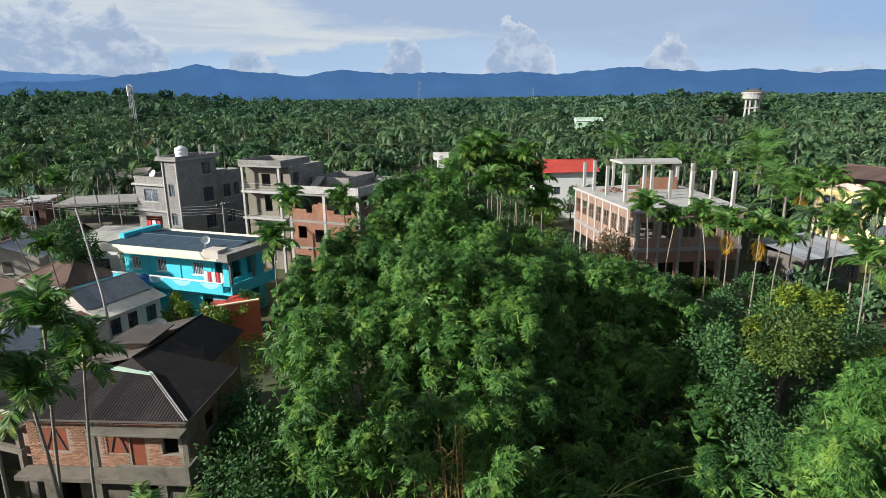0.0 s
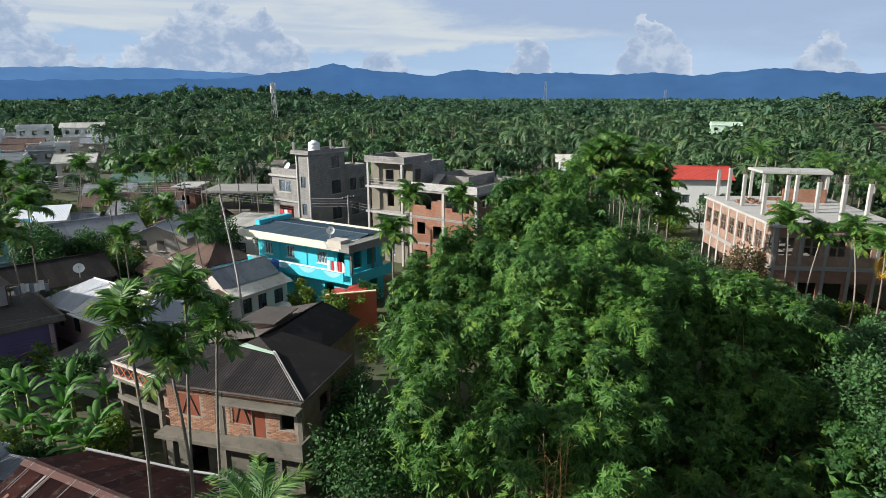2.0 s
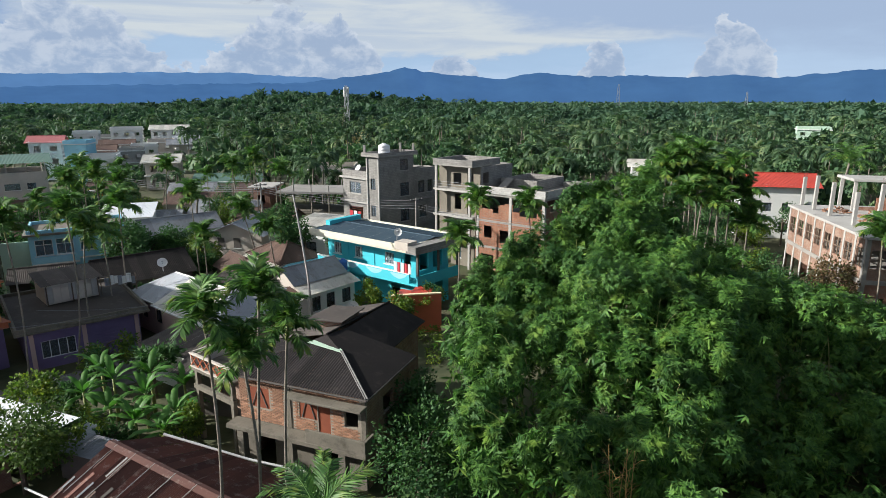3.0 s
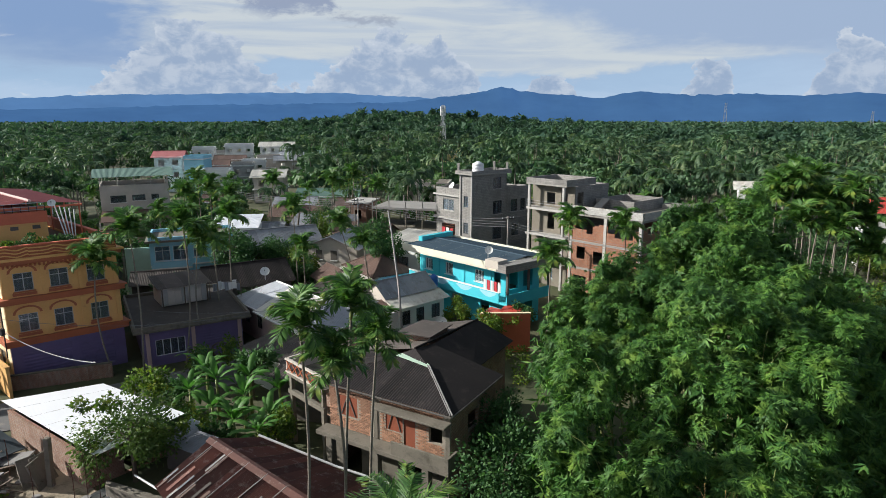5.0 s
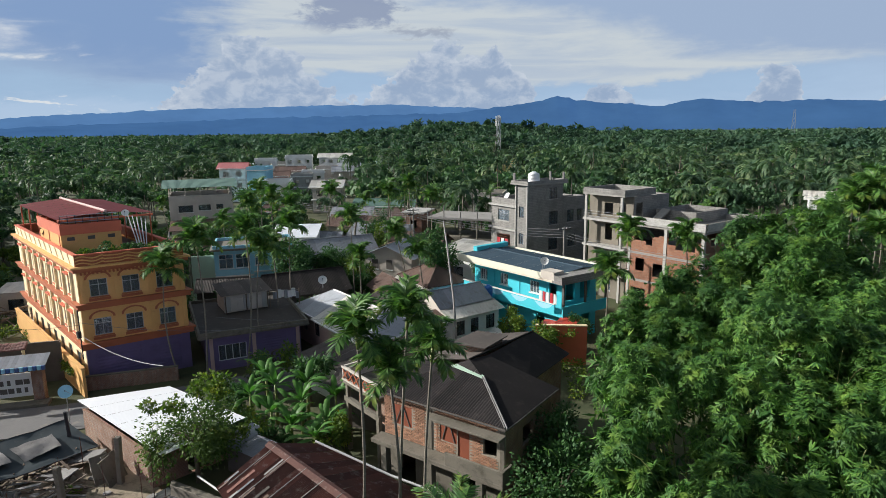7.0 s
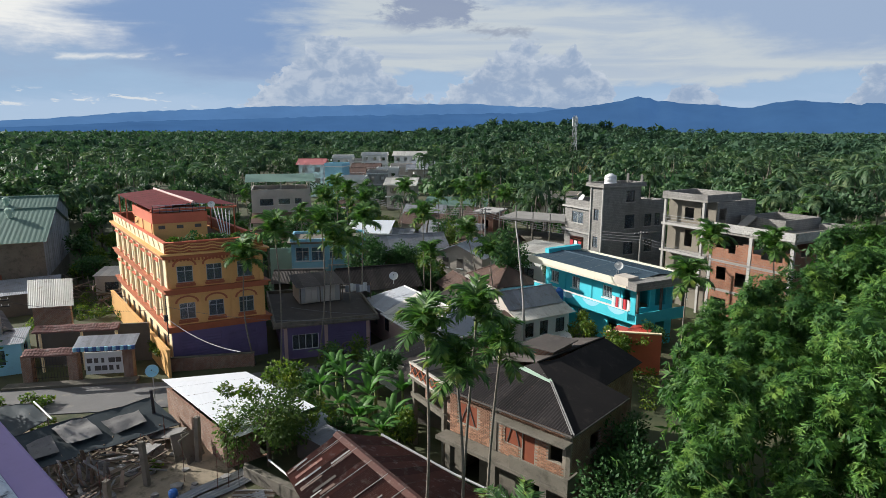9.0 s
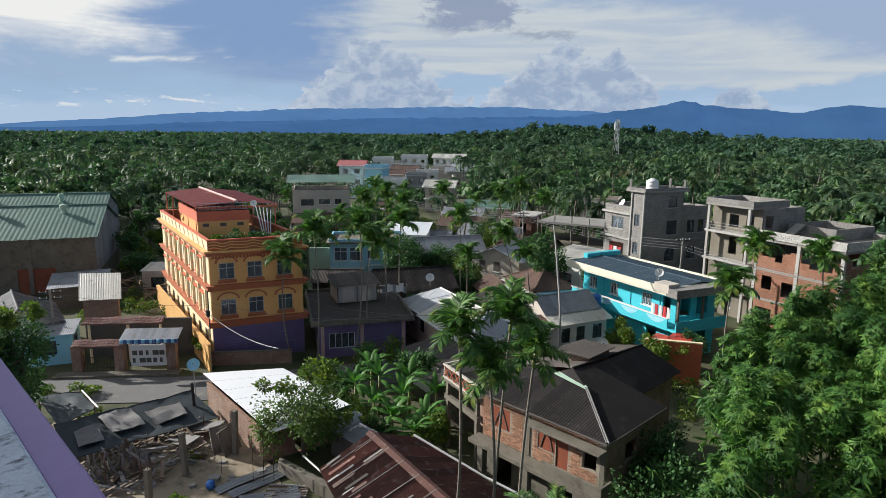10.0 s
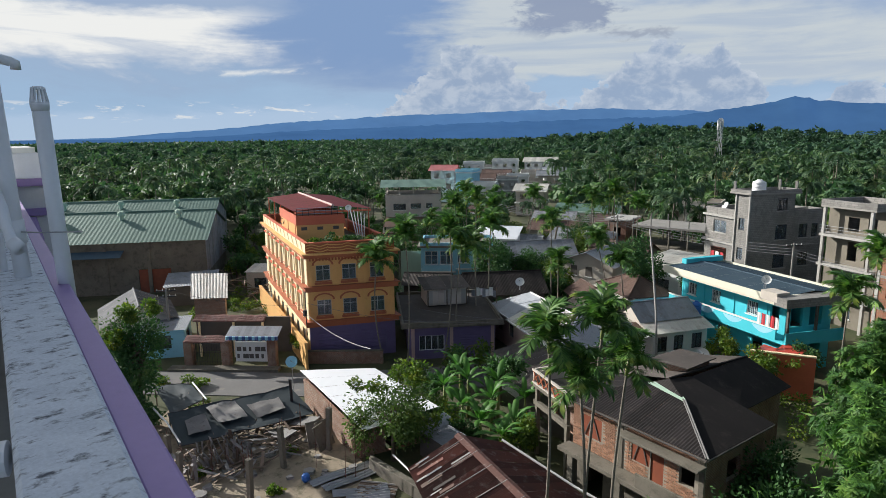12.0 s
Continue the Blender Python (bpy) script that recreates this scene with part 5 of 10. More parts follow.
    wall(h, A, B, 0, 12.3, M["dusty_render"], wins + [(2.2, 3.4, 10.0, 11.4), (4.3, 5.2, 9.6, 11.5)], 0.18)
    for x0, x1, z0, z1 in wins[:2]:
        window(h, A, B, x0, x1, z0, z1, M["white_paint"], 1, M["pale_concrete"])
    wall(h, B, C2, 9.4, 12.3, M["render_grey"], [(0.5, 1.7, 9.6, 11.6)], 0.18, trim0=0.19)
    wall(h, C2, D2, 0, 12.3, M["render_grey"], (), 0.18)
    wall(h, D2, A, 0, 12.3, M["render_grey"], (), 0.18, trim0=0.19, trim1=0.19)
    m = along(A, B)
    L = span(A, B)
    for z in (3.2, 6.3, 9.4):
        part("balcony_slab", Shape().box(0.0, L - 0.2, -1.2, -0.004, z - 0.1, z + 0.15, m), M["pale_concrete"], h)
        part("balcony_slab", Shape().prism(inset([A, B, C2, D2], 0.19), z - 0.1, z + 0.1), M["concrete"], h)
    for z in (9.4,):
        for k in range(3):
            part("rail", Shape().tube([m @ Vector((0, -1.15, z + 0.4 + 0.3 * k)), m @ Vector((L - 0.2, -1.15, z + 0.4 + 0.3 * k))], 0.022, 4), M["steel"], h)
    for x in (0.35, 5.4):
        for z0, z1 in ((0, 3.1), (3.35, 6.2), (6.45, 9.3), (9.55, 12.3)):
            part("column", Shape().box(x - 0.14, x + 0.14, -1.15, -0.87, z0, z1 - 0.004, m), M["pale_concrete"], h)
    part("top_slab", Shape().prism([tuple((m @ Vector((0.0, -1.25, 0))).xy), tuple((m @ Vector((L - 0.3, -1.25, 0))).xy), tuple((m @ Vector((L - 0.3, 4.6, 0))).xy), tuple((m @ Vector((0.0, 4.6, 0))).xy)], 12.304, 12.5), M["concrete"], h)
    part("top_parapet", ring([tuple((m @ Vector((0.0, -1.25, 0))).xy), tuple((m @ Vector((L - 0.3, -1.25, 0))).xy), tuple((m @ Vector((L - 0.3, 4.6, 0))).xy), tuple((m @ Vector((0.0, 4.6, 0))).xy)], 0.0, 0.14, 12.503, 13.1), M["render_grey"], h)
    # roof room, low walls and leaning slab behind
    p0 = [at(8.8, 4.5), at(3.8, 4.5), at(3.8, 10.8), at(8.8, 10.8)]
    part("roof_room", ring(p0, 0, 0.15, 9.53, 10.75), M["render_grey"], h, "low unfinished walls on the roof")
    part("stair_flight", Shape().slab([Vector((*at(7.9, 2.0), 9.6)), Vector((*at(6.9, 2.0), 9.6)), Vector((*at(6.9, 4.4), 10.9)), Vector((*at(7.9, 4.4), 10.9))], 0.18), M["concrete"], h)
    part("roof_room", ring([at(3.2, 9.5), at(0.4, 9.5), at(0.4, 11.2), at(3.2, 11.2)], 0, 0.15, 9.53, 10.2), M["render_grey"], h)
    return h, at


BRICK, BRICK_AT = brick_house()


# ---- building site with columns standing on its roof slab ----
def site_house():
    FL, N, R, BK = (17.0, 77.0), (19.6, 60.4), (30.9, 61.4), (30.2, 79.0)
    pts = [FL, N, R, BK]
    h = thing("construction_house", centre(pts), "brick building under construction with bare columns on its roof", "building")
    z1, z2 = 4.3, 8.4
    for i, (p, q) in enumerate(zip(pts, pts[1:] + pts[:1])):
        L = span(p, q)
        n = max(2, round(L / 2.1))
        hl = [(L * (k + 0.2) / n, L * (k + 0.8) / n, z1 + 1.2, z1 + 2.9) for k in range(n)]
        hg = [(L * (k + 0.12) / n, L * (k + 0.88) / n, 0.3, 2.9) for k in range(n)]
        wall(h, p, q, 0, z1 - 0.2, M["brick"] if i else M["brick_old"], hg, 0.2, trim0=0.21 if i % 2 else 0, trim1=0.21 if i % 2 else 0)
        wall(h, p, q, z1 + 0.2, z2 - 0.25, M["brick_old"], hl, 0.2, trim0=0.21 if i % 2 else 0, trim1=0.21 if i % 2 else 0)
        m = along(p, q)
        if i in (0, 1):
            for k in range(n + 1):
                x = min(L - 0.32, L * k / n)
                part("pier", Shape().box(x, x + 0.3, -0.06, -0.004, 0, z2 - 0.3, m), M["pale_concrete"] if i == 0 else M["concrete"], h)
                if k < n:
                    part("mullion", Shape().box(L * (k + 0.47) / n, L * (k + 0.53) / n, 0.04, 0.14, z1 + 1.2, z1 + 2.9, m), M["wood"], h)
                    part("mullion", Shape().box(L * (k + 0.2) / n, L * (k + 0.8) / n, 0.05, 0.13, z1 + 2.0, z1 + 2.1, m), M["wood"], h)
    part("floor_slab", Shape().prism(inset(pts, -0.1), z1 - 0.197, z1 + 0.197), M["concrete"], h)
    part("roof_slab", Shape().prism(inset(pts, -0.25), z2 - 0.247, z2), M["pale_concrete"], h, "pale dusty concrete roof slab", bevel=0.02)
    # columns with starter bars
    posts = [(18.1, 77.2), (18.6, 74.2), (19.2, 70.6), (19.9, 65.7), (22.8, 68.5), (24.6, 71.2), (25.4, 67.5), (25.8, 62.6), (29.6, 72.0), (29.9, 67.1), (30.1, 62.4)]
    for k, p in enumerate(posts):
        hgt = 3.35 + 0.25 * ((k * 5) % 3) - 0.2
        c = part("column", Shape().box(-0.16, 0.16, -0.16, 0.16, z2 + 0.002, z2 + hgt, Matrix.Translation((*p, 0)) @ along((0, 0), (N[0] - FL[0], N[1] - FL[1]))), M["pale_concrete"], h)
        for dx, dy in ((0.1, 0.1), (-0.1, 0.1), (0.1, -0.1), (-0.1, -0.1)):
            part("starter_bar", Shape().tube([(p[0] + dx, p[1] + dy, z2 + hgt - 0.02), (p[0] + dx * 1.3, p[1] + dy * 1.3, z2 + hgt + 0.55)], 0.012, 4), M["rust_sheet"], c)
    # back room with slab roof
    q = [(22.4, 75.0), (28.9, 74.8), (29.6, 78.0), (22.0, 78.2)]
    part("upper_slab", Shape().prism(inset(q, -0.4), z2 + 3.1, z2 + 3.38), M["pale_concrete"], h, bevel=0.02)
    part("upper_wall", Shape().prism([q[0], q[1], lerp2(q[1], q[2], 0.02), lerp2(q[0], q[3], 0.02)], z2 + 0.003, z2 + 0.4), M["brick"], h)
    wall(h, (24.3, 74.3), (28.7, 74.1), z2 + 0.002, z2 + 1.5, M["brick_red"], (), 0.2)
    for c in q:
        part("column", Shape().box(-0.15, 0.15, -0.15, 0.15, z2 + 0.002, z2 + 3.098, Matrix.Translation((*c, 0))), M["pale_concrete"], h)
    return h, pts, z2


SITE, SITE_PTS, SITE_Z = site_house()


def brick_heap(at, n, seed, label):
    t = thing("brick_heap", at, label, "bricks")
    rnd = random.Random(seed)
    s = Shape()
    s.box(-0.12, 0.12, -0.06, 0.06, -0.035, 0.035)
    me = mesh_of("brick", s, M["brick_one"])
    for k in range(n):
        rr = rnd.random() ** 0.6 * 1.1
        w = rnd.random() * 6.283
        z = max(0.04, (0.85 - rr * 0.7) * rnd.random())
        ob = new("brick", me)
        ob.parent = t
        ob.matrix_basis = pose(rr * math.cos(w) * 1.3, rr * math.sin(w), z, rnd.uniform(-20, 20), rnd.uniform(-20, 20), rnd.uniform(0, 180))
    return t


for i, (a, b) in enumerate(((0.25, 0.22), (0.42, 0.40), (0.60, 0.30))):
    p = lerp2(lerp2(SITE_PTS[0], SITE_PTS[1], a), lerp2(SITE_PTS[3], SITE_PTS[2], a), b)
    brick_heap((*p, SITE_Z), 90, i, "loose heap of red bricks on the roof slab")


# ---- pale yellow house and the sheds beside it ----
def yellow_house():
    pts = [(44.0, 71.0), (50.0, 60.5), (61.0, 66.5), (55.0, 77.0)]
    h = thing("yellow_house", centre(pts), "pale yellow three-storey house with rusty sheet roof", "house")
    for i, (p, q) in enumerate(zip(pts, pts[1:] + pts[:1])):
        L = span(p, q)
        n = int(L / 3)
        hl = [(L * (k + 0.3) / n, L * (k + 0.7) / n, z, z + 1.5) for k in range(n) for z in (1.0, 4.2, 6.6)] if i < 2 else []
        wall(h, p, q, 0, 8.6, M["yellow_wall"], hl, 0.2, trim0=0.21 if i % 2 else 0, trim1=0.21 if i % 2 else 0)
        for x0, x1, z0, z1 in hl:
            window(h, p, q, x0, x1, z0, z1, M["dark_steel"], 2, M["cream_paint"])
        m = along(p, q)
        if i < 2:
            for z in (3.3, 6.0):
                part("band", Shape().box(0, L, -0.35, -0.004, z, z + 0.18, m), M["cream_paint"], h)
            for k in range(n + 1):
                part("pilaster", Shape().box(min(L - 0.3, L * k / n), min(L - 0.3, L * k / n) + 0.3, -0.1, -0.004, 0, 8.5, m), M["cream_paint"], h)
    part("roof_slab", Shape().prism(inset(pts, -0.3), 8.604, 8.8), M["yellow_wall"], h)
    for c in inset(pts, 0.4):
        part("post", Shape().tube([(*c, 8.8), (*c, 10.9)], 0.08, 6), M["wood"], h)
    part("upper_wall", ring(pts, 0.3, 0.45, 8.803, 9.7), M["pink_wall"], h)
    gable_roof(h, inset(pts, 0.3), 10.5, 11.1, M["brown_sheet"], 0.8, 0)
    return h


yellow_house()


def small_house(name, label, pts, z_eave, z_ridge, wall_mat, roof_mat, roof="gable", axis=0, over=0.45, wins=1, group="", door=True, sheet=0.85, wmat="dark_steel", z0=0.0):
    h = thing(name, centre(pts), label, "house", group)
    for i, (p, q) in enumerate(zip(pts, pts[1:] + pts[:1])):
        L = span(p, q)
        hl = []
        n = int(L / 2.4)
        if wins:
            for k in range(n):
                for z in [zz for zz in (0.9, 4.0) if zz + 1.3 < z_eave - 0.15]:
                    hl.append((L * (k + 0.28) / n, L * (k + 0.72) / n, z, z + 1.25))
        wall(h, p, q, z0, z_eave, M[wall_mat], hl, 0.15, trim0=0.16 if i % 2 else 0, trim1=0.16 if i % 2 else 0)
        for x0, x1, a, b in hl:
            window(h, p, q, x0, x1, a, b, M[wmat], 2, None)
    if roof == "gable":
        gable_roof(h, pts, z_eave, z_ridge, M[roof_mat], over, axis, M[wall_mat], sheet=sheet)
    elif roof == "hip":
        hip_roof(h, pts, z_eave, z_ridge, M[roof_mat], over, axis, sheet=sheet)
    else:
        shed_roof(h, pts, z_eave + 0.05, z_ridge, M[roof_mat], over, axis, sheet=sheet)
    return h


small_house("red_roof_house", "small white house with a red sheet roof", rect(15.0, 98.5, 4, 10, 6), 7.9, 9.3, "white_paint", "red_sheet", "gable", 0, 0.6)
small_house("blue_shed", "low shed with blue-grey sheet roof beside palms", rect(36, 58.5, 20, 8, 6), 3.6, 4.4, "dark_wall", "grey_sheet", "shed", 0)


def zinc_house():
    """Pink walls under a hipped zinc roof with a broad lower slope towards the court."""
    u, v = Vector((0.935, -0.355)), Vector((0.355, 0.935))

    def at(a, b):
        p = Vector((-43.0, 41.6)) + u * a + v * b
        return (p.x, p.y)

    pts = [at(0.5, 0.5), at(13.9, 0.5), at(13.9, 5.6), at(0.5, 5.6)]
    h = thing("zinc_roof_house", centre(pts), "pink-walled house with grey zinc hip roof and white fascia", "house")
    box_house(h, pts, 0, 3.15, M["pink_wall"], [[(1.2, 2.1, 1.2, 2.5), (3.6, 4.6, 1.2, 2.5)], (), (), [(1.5, 2.6, 1.2, 2.5)]], 0.18)
    window(h, pts[0], pts[1], 1.2, 2.1, 1.2, 2.5, M["dark_steel"], 2)
    window(h, pts[0], pts[1], 3.6, 4.6, 1.2, 2.5, M["dark_steel"], 2)
    window(h, pts[3], pts[0], 1.5, 2.6, 1.2, 2.5, M["dark_steel"], 2)
    ze, zr = 3.2, 5.0
    a, b, c, d = ((*at(0, 0), ze), (*at(14.4, 0), ze), (*at(14.4, 6.1), ze), (*at(0, 6.1), ze))
    r0, r1 = (*at(3.45, 3.05), zr), (*at(12.2, 3.05), zr)
    for e0, e1, t1, t0 in ((a, b, r1, r0), (b, c, r1, r1), (c, d, r0, r1), (d, a, r0, r0)):
        roof_sheets(h, e0, e1, t1, t0, M["zinc_sheet"], pitch=0.14, depth=0.008, sheet=0.85)
    roof_sheets(h, (*at(5.7, -0.5), 3.34), (*at(13.6, -0.5), 3.3), (*at(12.1, 3.05), zr + 0.04), (*at(6.2, 3.05), zr + 0.04), M["pale_sheet"], pitch=0.14, depth=0.008, sheet=0.85, label="older greyish sheet over the court")
    for p, q in ((a, b), (d, a), (b, c)):
        part("fascia", Shape().tube([Vector(p) + Vector((0, 0, -0.03)), Vector(q) + Vector((0, 0, -0.03))], 0.085, 4), M["white_paint"], h, "white fascia board")
    part("fascia", Shape().tube([(*at(5.6, -0.53), 3.3), (*at(13.6, -0.53), 3.26)], 0.085, 4), M["white_paint"], h)
    part("ridge_cap", Shape().tube([r0, r1], 0.09, 6), M["white_paint"], h)
    for p in (a, d):
        part("hip_cap", Shape().tube([p, r0], 0.05, 6), M["zinc_sheet"], h)
    return h


zinc_house()
cream_pts = [(-48.1, 59.5), (-41.5, 60.6), (-42.6, 67.2), (-49.2, 66.1)]
cream = small_house("cream_house", "cream plastered house with zinc and brown sheet roof", cream_pts, 4.6, 5.9, "cream_wall", "zinc_sheet", "gable", 1, 0.45, 0)
roof_sheets(cream, (-49.35, 63.6, 4.62), (-49.75, 66.4, 4.62), (-46.1, 67.0, 5.98), (-45.6, 64.2, 5.98), M["brown_sheet"], pitch=0.14, depth=0.012, name="patch_sheet", label="rusty brown half of the roof")
# dark plates stand in for the two windows of the front wall
for x in (1.2, 3.2):
    mc = along(cream_pts[0], cream_pts[1])
    part("shutter", Shape().box(x, x + 0.85, -0.04, -0.004, 2.9, 4.1, mc), M["dark_wall"], cream)
    part("sill", Shape().box(x - 0.08, x + 0.93, -0.09, -0.004, 2.78, 2.89, mc), M["white_paint"], cream)


def slope_house():
    """A white house whose tall grey roof ends in a lower pale lean-to over the window wall."""
    P0, P1 = (-27.5, 46.6), (-25.2, 52.2)
    d = Vector((P1[0] - P0[0], P1[1] - P0[1])).normalized()
    n = Vector((-d.y, d.x))

    def at(a, b):
        p = Vector(P0) + d * a + n * b
        return (p.x, p.y)

    pts = [at(0.3, 0.4), at(6.0, 0.4), at(6.0, 5.4), at(0.3, 5.4)]
    h = thing("grey_roof_house", centre(pts), "low white house with old grey sheet roof and dark windows", "house")
    wins = [(0.5, 1.5, 0.9, 2.3), (2.2, 3.2, 0.9, 2.3), (4.1, 5.2, 0.9, 2.3)]
    box_house(h, pts, 0, 2.75, M["white_paint"], [wins, (), (), [(1.4, 2.6, 0.9, 2.3)]], 0.16)
    for w0 in wins:
        window(h, pts[0], pts[1], *w0, M["dark_steel"], 2)
    window(h, pts[3], pts[0], 1.4, 2.6, 0.9, 2.3, M["dark_steel"], 2)
    roof_sheets(h, (*at(-0.2, 0.0), 2.75), (*at(6.5, 0.0), 2.75), (*at(6.5, 1.7), 3.35), (*at(-0.2, 1.7), 3.35), M["pale_sheet"], pitch=0.14, depth=0.012)
    roof_sheets(h, (*at(-0.3, 1.5), 3.4), (*at(6.2, 1.5), 3.4), (*at(6.2, 3.4), 4.75), (*at(-0.3, 3.4), 4.75), M["grey_sheet"], pitch=0.14, depth=0.008)
    roof_sheets(h, (*at(6.2, 5.9), 3.1), (*at(-0.3, 5.9), 3.1), (*at(-0.3, 3.4), 4.75), (*at(6.2, 3.4), 4.75), M["grey_sheet"], pitch=0.14, depth=0.012)
    part("ridge_cap", Shape().tube([(*at(-0.3, 3.4), 4.78), (*at(6.2, 3.4), 4.78)], 0.07, 6), M["grey_sheet"], h)
    for a in (0.0, 5.9):
        s = Shape()
        q = [(*at(a, 0.6), 2.7), (*at(a, 1.6), 3.3), (*at(a, 3.4), 4.65), (*at(a, 5.6), 3.2), (*at(a, 5.6), 2.7)]
        s.poly(q).poly([(x + d.x * 0.1, y + d.y * 0.1, z) for x, y, z in q][::-1])
        part("gable", s, M["cream_wall"], h)
    roof_sheets(h, (*at(-0.9, 0.6), 2.65), (*at(0.2, 0.4), 2.65), (*at(0.2, 2.6), 3.2), (*at(-0.9, 2.6), 3.2), M["brown_sheet"], pitch=0.14, depth=0.012, name="patch_sheet", label="rusty patch sheet")
    return h


slope_house()


# ---- brick house with dark sheet roof ----
def dark_roof_house():
    FL, FR, BR, BL = (-20.2, 26.45), (-12.3, 25.85), (-13.3, 36.6), (-18.9, 36.8)
    pts = [FL, FR, BR, BL]
    h = thing("dark_roof_house", centre(pts), "old two-storey brick house under a dark sheet roof", "house")
    zf, ze, zr = 2.75, 5.5, 7.0
    L = span(FL, FR)
    m = along(FL, FR)
    doors = [(3.95, 5.05, zf + 0.75, zf + 2.0), (5.1, 5.85, zf + 0.1, zf + 2.0), (6.7, 7.5, zf + 0.75, zf + 1.95), (0.7, 2.0, zf + 0.8, zf + 2.0)]
    wall(h, FL, FR, zf, ze, M["mortar"], doors, 0.2)
    wall(h, FL, FR, 0, zf - 0.002, M["concrete_dark"], [(1.0, 2.2, 0.05, 2.1), (5.0, 6.4, 0.8, 2.0)], 0.2)
    wall(h, FR, (-11.9, 31.1), 0, ze - 0.1, M["brick_old"], [(2, 3.2, 3.4, 4.5)], 0.2, trim0=0.21)
    wall(h, (-11.9, 31.1), (-13.55, 31.25), 0, ze - 0.05, M["brick_old"], (), 0.2, trim0=0.21)
    wall(h, (-13.55, 31.46), BR, 0, ze - 0.05, M["brick_old"], [(1.6, 2.6, 3.4, 4.5)], 0.2)
    wall(h, BR, BL, 0, ze, M["brick_old"], (), 0.2)
    wall(h, BL, FL, 0, ze, M["brick_old"], [(3, 4.2, 3.6, 4.8)], 0.2, trim0=0.21, trim1=0.21)
    part("floor_slab", Shape().prism(inset(pts, 0.22), zf - 0.2, zf - 0.01), M["concrete_dark"], h)
    # shutters and door leaf
    for x0, x1, z0, z1 in (doors[0], doors[3]):
        sh = part("shutter", Shape().box(x0, x1, 0.02, 0.06, z0, z1, m), M["red_wood"], h, "red-brown timber shutter")
        for a, b in ((x0 + 0.15, (x0 + x1) / 2 - 0.06), ((x0 + x1) / 2 + 0.06, x1 - 0.15)):
            mid = (x0 + x1) / 2
            part("brace", Shape().tube([m @ Vector((a if a < mid else b, 0.0, z0 + 0.05)), m @ Vector((b if a < mid else a, 0.0, z1 - 0.05))], 0.03, 4), M["dark_wall"], sh)
    part("door", Shape().box(5.12, 5.83, 0.05, 0.1, zf + 0.1, zf + 2.0, m), M["red_wood"], h, "red-brown timber door")
    part("hood", Shape().box(3.5, L + 0.15, -0.75, -0.004, zf + 2.08, zf + 2.2, m), M["concrete_dark"], h, "mossy concrete hood over the openings", bevel=0.02)
    part("balcony_slab", Shape().box(-0.3, L + 0.5, -0.95, -0.004, zf - 0.28, zf - 0.03, m), M["concrete_dark"], h, bevel=0.02)
    part("balcony_parapet", Shape().box(4.9, L + 0.5, -0.95, -0.83, zf - 0.027, zf + 0.72, m), M["concrete_dark"], h, "stained concrete balcony parapet", bevel=0.02)
    part("balcony_parapet", Shape().box(L + 0.38, L + 0.5, -0.827, -0.004, zf - 0.027, zf + 0.72, m), M["concrete_dark"], h)
    for x in (3.15, L - 0.2):
        part("pier", Shape().box(x, x + 0.26, -0.05, -0.003, zf, ze, m), M["concrete_dark"], h)
    part("lintel_band", Shape().box(0, L, -0.03, -0.003, ze - 0.16, ze - 0.02, m), M["concrete_dark"], h)
    for k in range(3):
        part("ground_pier", Shape().box(0.4 + k * 3.2, 0.8 + k * 3.2, -0.9, -0.5, 0, zf - 0.282, m), M["concrete_dark"], h)
    # roof: a hipped front and a ridge running back to a gable
    e = ze
    fr, fl = Vector((-12.0, 25.45, e)), Vector((-20.7, 26.05, e))
    A, W = Vector((-15.0, 28.75, 6.34)), Vector((-17.4, 29.75, 6.34))
    N1, F = Vector((-16.5, 29.9, 6.75)), Vector((-15.35, 36.6, 6.68))
    br, bl = Vector((-12.9, 37.0, e - 0.05)), Vector((-19.6, 37.4, e))
    wl = Vector((-21.0, 31.0, e))
    roof_sheets(h, fl, fr, A, W, M["dark_sheet"], pitch=0.16, depth=0.012, sheet=0.8)
    step_e, step_r = Vector((-11.55, 31.35, e)), Vector((-16.0, 31.3, 6.65))
    part("roof_sheet", Shape().slab([fr, step_e, step_r, N1, A], 0.02), M["dark_sheet"], h, "broad dark felted slope")
    part("roof_sheet", Shape().slab([Vector((-13.3, 31.2, e - 0.05)), br, F, step_r], 0.02), M["dark_sheet"], h, "steeper dark slope behind")
    # lighter sheet than the other slopes: the sunlight is put into its colour
    roof_sheets(h, bl, wl, N1, F, M["umber_sheet"], pitch=0.16, depth=0.012, sheet=0.9, label="brown sheet, lightened to stand for sun on this slope")
    roof_sheets(h, wl, fl, W, W, M["dark_sheet"], pitch=0.16, depth=0.008, sheet=0.8)
    roof_sheets(h, W, A, N1, N1, M["dark_sheet"], pitch=0.16, depth=0.006, sheet=0.8)
    part("gable", Shape().poly([br + Vector((-0.1, -0.3, -0.1)), F + Vector((0, -0.3, -0.08)), bl + Vector((0.1, -0.3, -0.1))]).poly([bl + Vector((0.1, -0.45, -0.1)), F + Vector((0, -0.45, -0.08)), br + Vector((-0.1, -0.45, -0.1))]), M["brick_old"], h)
    part("ridge_cap", Shape().tube([N1 + Vector((0, 0, 0.02)), F + Vector((0, 0, 0.02))], 0.07, 6), M["dark_sheet"], h)
    part("eave_board", Shape().tube([fr + Vector((0.03, 0, -0.06)), step_e + Vector((0.03, 0, -0.06))], 0.05, 4), M["dark_wall"], h)
